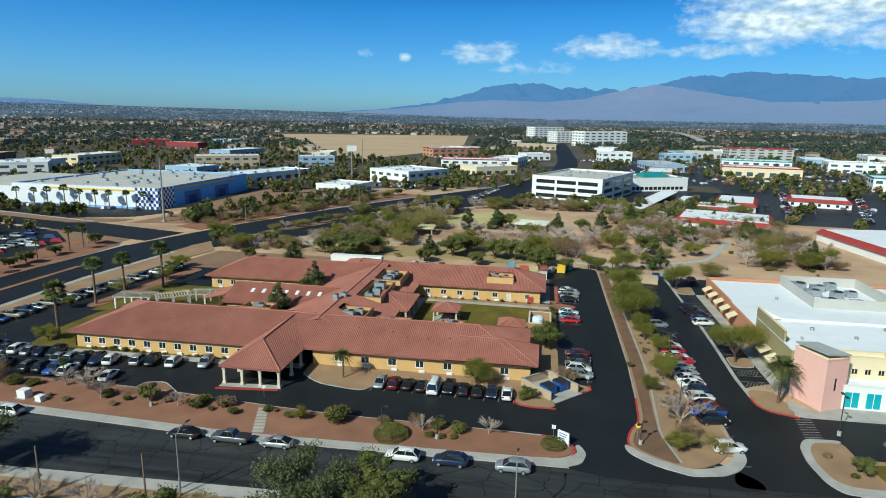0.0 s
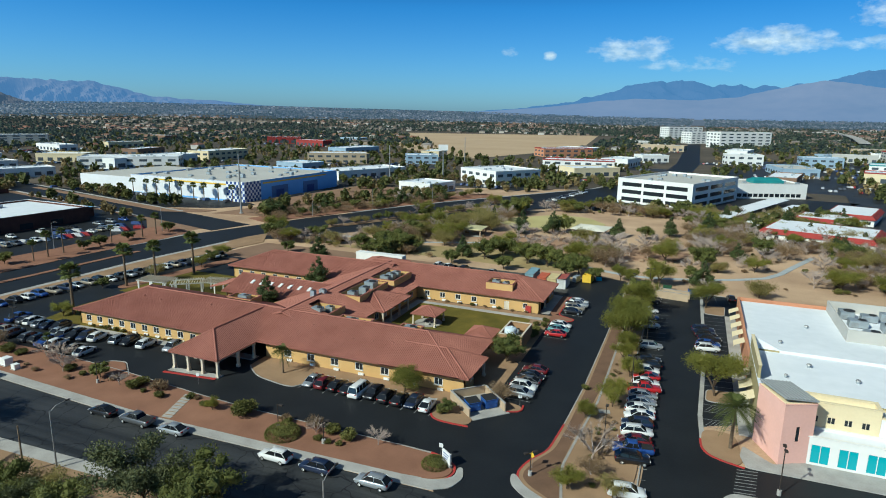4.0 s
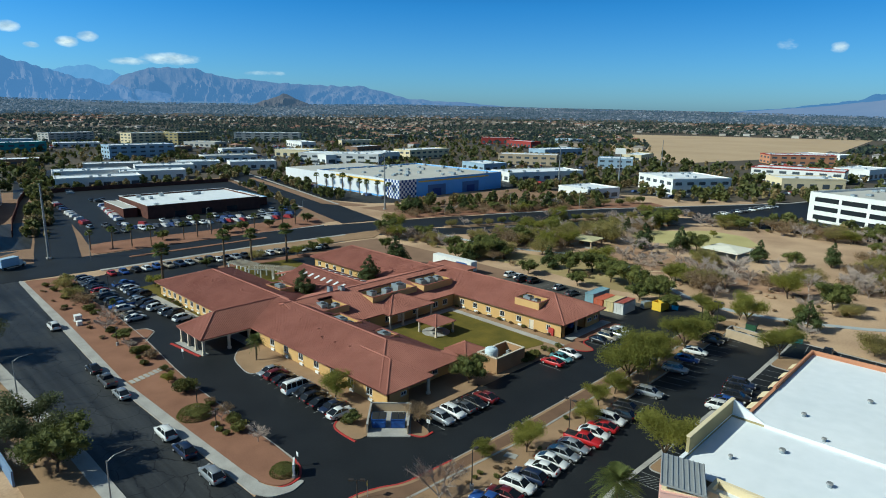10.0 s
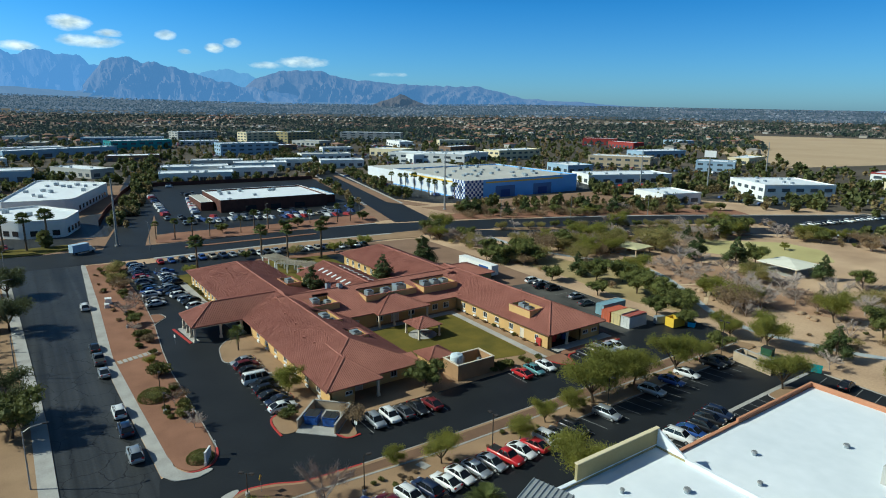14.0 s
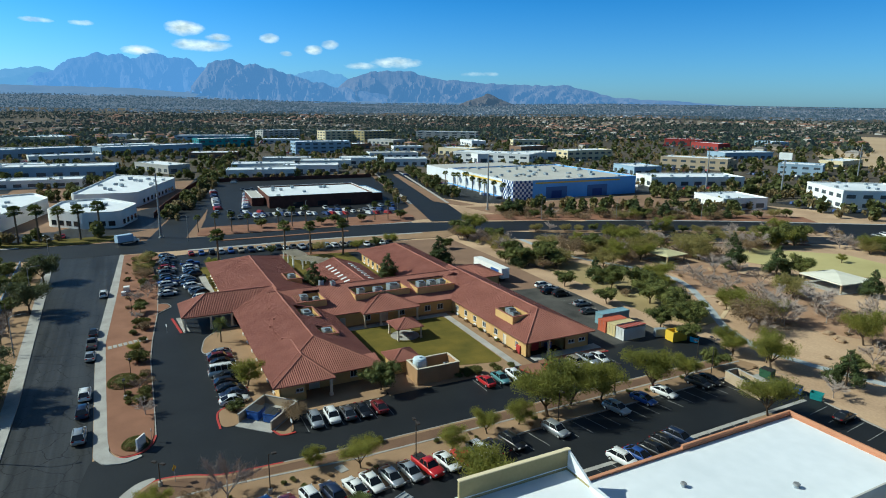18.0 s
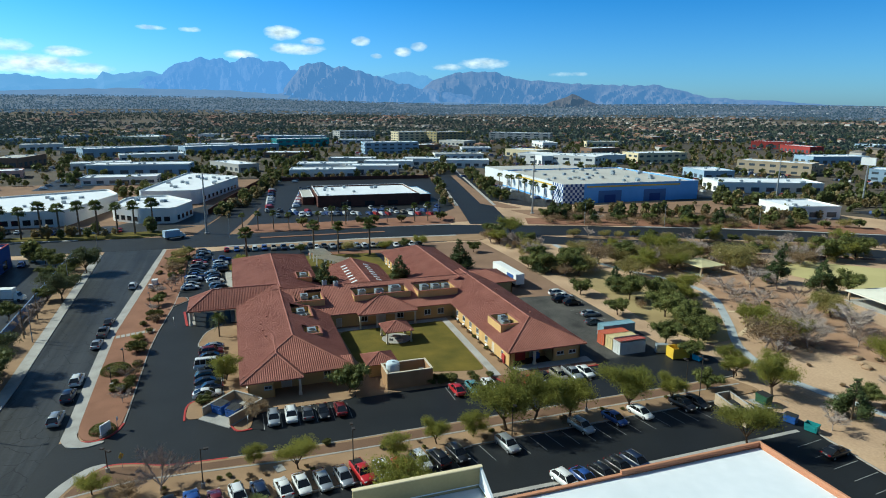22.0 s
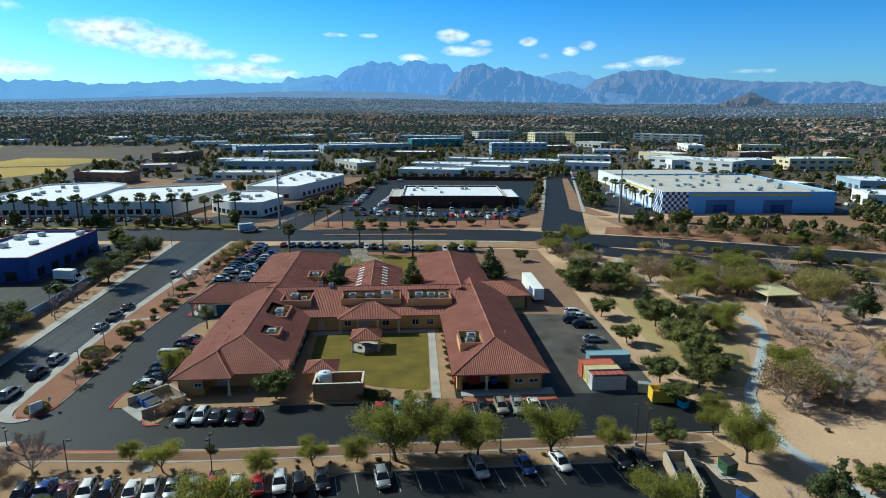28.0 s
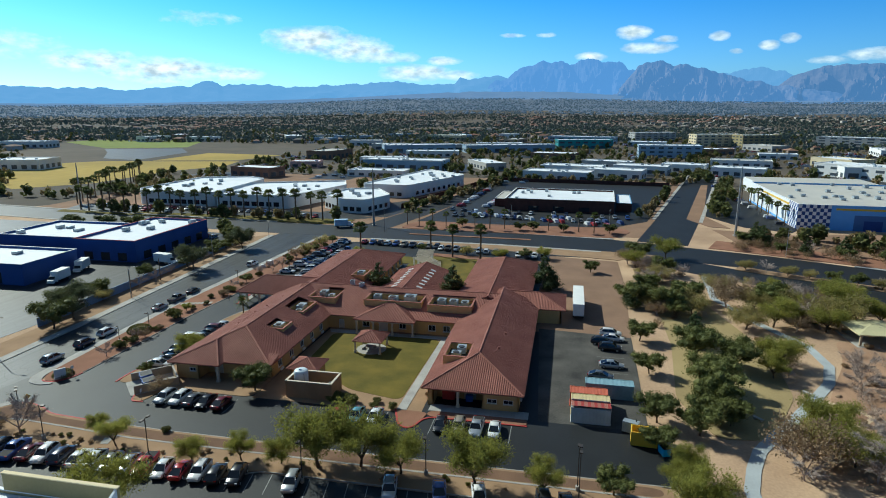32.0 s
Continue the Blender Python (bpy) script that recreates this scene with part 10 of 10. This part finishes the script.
bx(bm, 5.9, 6.1, -0.7, -0.6, 0, 0.9)
bx(bm, 5.9, 6.1, 0.6, 0.7, 0, 0.9)
part("landing_leg", bm, METALDK, tr)


def box_truck(x, y, z, rz, label, body=None):
    t = thing("box_truck", label, "truck", x, y, z, rz, "box trucks")
    bm = bmesh.new()
    bx(bm, -3.6, 2.0, -1.2, 1.2, 0.9, 3.4)
    part("box", bm, body or WHITE, t)
    bm = bmesh.new()
    loft(bm, [[(2.1, -1.0, 0.5), (2.1, 1.0, 0.5), (2.1, 1.0, 2.3), (2.1, -1.0, 2.3)], [(2.9, -1.0, 0.5), (2.9, 1.0, 0.5), (2.9, 0.95, 2.3), (2.9, -0.95, 2.3)], [(3.4, -1.0, 0.5), (3.4, 1.0, 0.5), (3.4, 0.98, 1.4), (3.4, -0.98, 1.4)], [(4.2, -0.95, 0.5), (4.2, 0.95, 0.5), (4.2, 0.9, 1.25), (4.2, -0.9, 1.25)]])
    part("cab", bm, WHITE, t)
    bm = bmesh.new()
    loft(bm, [[(2.95, -0.9, 2.22), (2.95, 0.9, 2.22), (2.98, 0.9, 2.24), (2.98, -0.9, 2.24)], [(3.4, -0.92, 1.44), (3.4, 0.92, 1.44), (3.44, 0.92, 1.46), (3.44, -0.92, 1.46)]])
    part("windscreen", bm, CARGLASS, t)
    bm = bmesh.new()
    bx(bm, -3.5, 4.0, -0.5, 0.5, 0.5, 0.9)
    part("chassis", bm, METALDK, t)
    for wx in (-2.4, 3.2):
        for s in (-1, 1):
            w = part("wheel", TYRE, None, t)
            w.location, w.scale = (wx, s * 0.95, 0.42), (1.25, 1.6, 1.25)


box_truck(-147.2, 81, 0.06, 117, "pale blue box truck waiting at the crossing", mat("pale_blue_truck", (0.42, 0.55, 0.68), (0.36, 0.48, 0.60), 0.4, 0.5, 0.05, 6))
box_truck(-52, 30, 0.06, 10, "white box truck in the shop yard")
box_truck(-64, 27, 0.06, 20, "white box truck in the shop yard")
box_truck(-76.5, 47, 0.06, 80, "white box truck in the shop yard")

# shop yard wall
yw = thing("yard_wall", "long blue-painted block wall round the shop yard", "wall", 0, 0, 0.05)
for a, b in zip([(-122, 52.4), (-104, 53.0), (-86, 53.6), (-66, 54.4), (-46, 55.0), (-30, 55.4)], [(-104, 53.0), (-86, 53.6), (-66, 54.4), (-46, 55.0), (-30, 55.4), (-18, 55.6)]):
    wall_run(yw, a, b, 2.2, 0.25, material=mat("blue_block", (0.20, 0.28, 0.42), (0.16, 0.23, 0.35), 0.5, 0.9, 0.2, 8), name="wall_panel")
bw = thing("lot_wall", "long brown block wall behind the brick store", "wall", 0, 0, 0.05)
for a, b in zip([(-200, 92), (-230, 98), (-262, 106), (-296, 114), (-330, 124), (-326, 160), (-322, 200)], [(-230, 98), (-262, 106), (-296, 114), (-330, 124), (-326, 160), (-322, 200), (-318, 236)]):
    wall_run(bw, a, b, 2.4, 0.25, material=BRICK, name="wall_panel")

# sign at the drive
sg = thing("drive_sign", "small white monument sign at the drive", "sign", 4.6, 82.6, 0.16, -35)
bm = bmesh.new()
bx(bm, -0.95, 0.95, -0.12, 0.12, 0.35, 1.9)
part("panel", bm, WHITE, sg)
bm = bmesh.new()
bx(bm, -1.05, 1.05, -0.2, 0.2, 0, 0.35)
part("plinth", bm, CONCRETE, sg)
for k in range(3):
    bm = bmesh.new()
    bx(bm, -0.7, 0.7 - 0.2 * k, -0.13, -0.122, 1.5 - k * 0.35, 1.62 - k * 0.35)
    part("letter_bar", bm, BINBLUE, sg)
for x, y in ((-104, 96), (-44, 88.6), (9.2, 103), (3.2, 84)):
    t = thing("road_sign", "small white sign on a thin post", "sign", x, y, 0.1, rc.uniform(0, 360), "small signs")
    bm = bmesh.new()
    tube(bm, (0, 0, 0), (0, 0, 2.1), 0.03, n=5)
    part("post", bm, METALGY, t)
    bm = bmesh.new()
    bx(bm, -0.3, 0.3, -0.05, -0.03, 1.5, 2.1)
    part("plate", bm, WHITE, t)


# white garden pergola in the west court
def pergola(x, y, sx, sy, rz):
    t = thing("pergola", "white timber pergola with open slats over the lawn", "pergola", x, y, 0.1, rz, "pergolas")
    for px in (-sx / 2, 0, sx / 2):
        for py in (-sy / 2, sy / 2):
            bm = bmesh.new()
            bx(bm, px - 0.16, px + 0.16, py - 0.16, py + 0.16, 0, 2.7)
            part("post", bm, WHITE, t)
    for py in (-sy / 2, sy / 2):
        bm = bmesh.new()
        bx(bm, -sx / 2 - 0.5, sx / 2 + 0.5, py - 0.1, py + 0.1, 2.7, 2.95)
        part("beam", bm, WHITE, t)
    n = int(sx / 0.55)
    for i in range(n + 1):
        px = -sx / 2 - 0.3 + (sx + 0.6) * i / n
        bm = bmesh.new()
        bx(bm, px - 0.06, px + 0.06, -sy / 2 - 0.6, sy / 2 + 0.6, 2.955, 3.15)
        part("slat", bm, TRIMW, t)


pergola(-95.5, 128.6, 8.0, 4.2, 8)
pergola(-87.0, 130.4, 7.0, 4.2, 38)
pergola(-80.2, 134.2, 7.0, 4.2, 12)


# park shelters
def shelter(x, y, sx, sy, rz, label, paint, rise=0.95):
    t = thing("park_shelter", label, "shelter", x, y, 0.05, rz, "park shelters")
    bm = bmesh.new()
    top = bm.verts.new((0, 0, 2.8 + rise))
    c = [bm.verts.new(p) for p in ((-sx / 2, -sy / 2, 2.8), (sx / 2, -sy / 2, 2.8), (sx / 2, sy / 2, 2.8), (-sx / 2, sy / 2, 2.8))]
    d = [bm.verts.new((v.co.x, v.co.y, 2.55)) for v in c]
    for i in range(4):
        j = (i + 1) % 4
        bm.faces.new((c[i], c[j], top))
        bm.faces.new((d[i], d[j], c[j], c[i]))
    bm.faces.new(d[::-1])
    part("roof", bm, paint, t)
    for px in (-sx / 2 + 0.8, sx / 2 - 0.8):
        for py in (-sy / 2 + 0.8, sy / 2 - 0.8):
            bm = bmesh.new()
            bx(bm, px - 0.2, px + 0.2, py - 0.2, py + 0.2, 0, 2.6)
            part("post", bm, BLOCKWALL, t)
    bm = bmesh.new()
    bx(bm, -sx / 2, sx / 2, -sy / 2, sy / 2, -0.05, 0.06)
    part("floor_slab", bm, CONCRETE, t)


shelter(-4.0, 259.2, 13.5, 13, -8, "open park shelter with a low cream-white roof", mat("cream_shelter_roof", (0.74, 0.71, 0.60), (0.66, 0.63, 0.52), 0.3, 0.8, 0.05, 8))
shelter(-47.3, 238.4, 10.5, 9.5, 3, "open park shelter with a faded yellow roof", mat("yellow_shelter_roof", (0.58, 0.53, 0.30), (0.50, 0.45, 0.26), 0.3, 0.8, 0.05, 8))
for x, y, a in ((-2.6, 206.4, 40), (-14, 217.5, 40)):
    t = thing("park_bench", "pale concrete park bench beside the path", "bench", x - 1.8, y - 1.8, 0.02, a, "park benches")
    bm = bmesh.new()
    bx(bm, -0.9, 0.9, -0.25, 0.25, 0.4, 0.5)
    part("seat", bm, CONCRETE, t)
    for s in (-0.6, 0.6):
        bm = bmesh.new()
        bx(bm, s - 0.12, s + 0.12, -0.2, 0.2, 0, 0.4)
        part("leg", bm, CONCRETE, t)

# bougainvillea-red door screen at the wing and small vents on the roofs
bm = bmesh.new()
bx(bm, -2.6, -1.3, 151.1, 151.38, 0.05, 1.7)
part("red_screen", bm, REDPAINT, home, "red cloth screen beside the wall")
for x, y, z in ((-34, 108.6, 5.8), (-27, 108.2, 5.7), (-20, 107.0, 5.2), (-16, 107.4, 5.4), (-24, 106.8, 5.2), (-78, 109, 6.0), (-60, 109.6, 6.15), (-73, 108.6, 5.85), (-30, 162, 5.8), (-20, 162.4, 5.7), (-12, 162, 5.85), (-40, 163, 5.4)):
    bm = bmesh.new()
    tube(bm, (x, y, z - 0.2), (x, y, z + 0.28), 0.16, 0.16, 8)
    tube(bm, (x, y, z + 0.28), (x, y, z + 0.36), 0.24, 0.2, 8)
    part("roof_vent", bm, TILE, home)


# ---- painted stall lines ----
def stall_lines(x0, y0, x1, y1, n, rz, length=5.2, z=0.054):
    for i in range(n):
        k = i / max(n - 1, 1)
        bm = bmesh.new()
        obox(bm, pose(x0 + (x1 - x0) * k, y0 + (y1 - y0) * k, z, 0, 0, rz), length, 0.11, 0.006)
        tagged(part("stall_line", bm, WHITEPAINT), "white painted parking stall line on asphalt", "marking", "stall lines", "structure")


stall_lines(-27.6, 97.0, -3.2, 96.8, 11, 90)
stall_lines(27.2, 81, 26.6, 190, 41, 10)
stall_lines(39.3, 124.6, 39.2, 165.6, 16, 6, 4.6)
stall_lines(39.0, 108.4, 39.2, 116.6, 4, 4, 4.6)
for k in range(7):
    bm = bmesh.new()
    obox(bm, pose(37.6 + k * 0.55, 109.8 + 0.02 * k, 0.054, 0, 0, 62), 2.2, 0.1, 0.006)
    tagged(part("hatch_line", bm, WHITEPAINT), "white painted hatch line on asphalt", "marking", "hatch lines", "structure")
for k in range(7):
    bm = bmesh.new()
    obox(bm, pose(37.6 + k * 0.55, 115.2 + 0.02 * k, 0.054, 0, 0, 62), 2.2, 0.1, 0.006)
    tagged(part("hatch_line", bm, WHITEPAINT), "white painted hatch line on asphalt", "marking", "hatch lines", "structure")
stall_lines(7.8, 105.4, 8.2, 119, 6, 0)
stall_lines(7.6, 136.8, 7.4, 145.6, 4, 0)
stall_lines(7.8, 153.6, 8.0, 166, 6, 0)
stall_lines(-26, 183, -8, 183, 8, 90)
stall_lines(40, 182.4, 52, 182.2, 5, 96)
for k in range(9):
    bm = bmesh.new()
    obox(bm, pose(42.2 - k * 0.1, 97.4 - k * 0.82, 0.054, 0, 0, 8), 2.6, 0.16, 0.006)
    tagged(part("crossing_bar", bm, WHITEPAINT), "white painted crossing bar on asphalt", "marking", "crossing bars", "structure")

# utility cabinets in the planting bed
for x, y, k in ((-81.9, 80.9, 1.0), (-78.4, 80.2, 0.7)):
    t = thing("utility_cabinet", "white metal utility cabinet on red gravel", "cabinet", x, y, 0.15, -4, "utility cabinets")
    bm = bmesh.new()
    bx(bm, -0.8 * k, 0.8 * k, -0.7 * k, 0.7 * k, 0.1, 1.3 * k)
    part("body", bm, WHITE, t)
    bm = bmesh.new()
    loft(bm, [[(-0.86 * k, -0.76 * k, 1.3 * k), (0.86 * k, -0.76 * k, 1.3 * k), (0.86 * k, 0.76 * k, 1.3 * k), (-0.86 * k, 0.76 * k, 1.3 * k)], [(-0.8 * k, -0.7 * k, 1.38 * k), (0.8 * k, -0.7 * k, 1.38 * k), (0.8 * k, 0.7 * k, 1.38 * k), (-0.8 * k, 0.7 * k, 1.38 * k)]])
    part("lid", bm, WHITE, t)
    bm = bmesh.new()
    bx(bm, -k, k, -0.9 * k, 0.9 * k, 0, 0.1)
    part("plinth", bm, CONCRETE, t)

# warning sign at the lane mouth
ws = thing("lane_sign", "small yellow diamond sign on a steel post", "sign", 15.4, 86.4, 0.16, -37)
bm = bmesh.new()
tube(bm, (0, 0, 0), (0, 0, 2.3), 0.035, 0.03, 6)
part("post", bm, METALGY, ws)
bm = bmesh.new()
obox(bm, pose(0, -0.05, 1.95, 0, 45, 0) @ pose(0, 0, -0.34), 0.68, 0.03, 0.68)
part("panel", bm, YELLOW, ws)
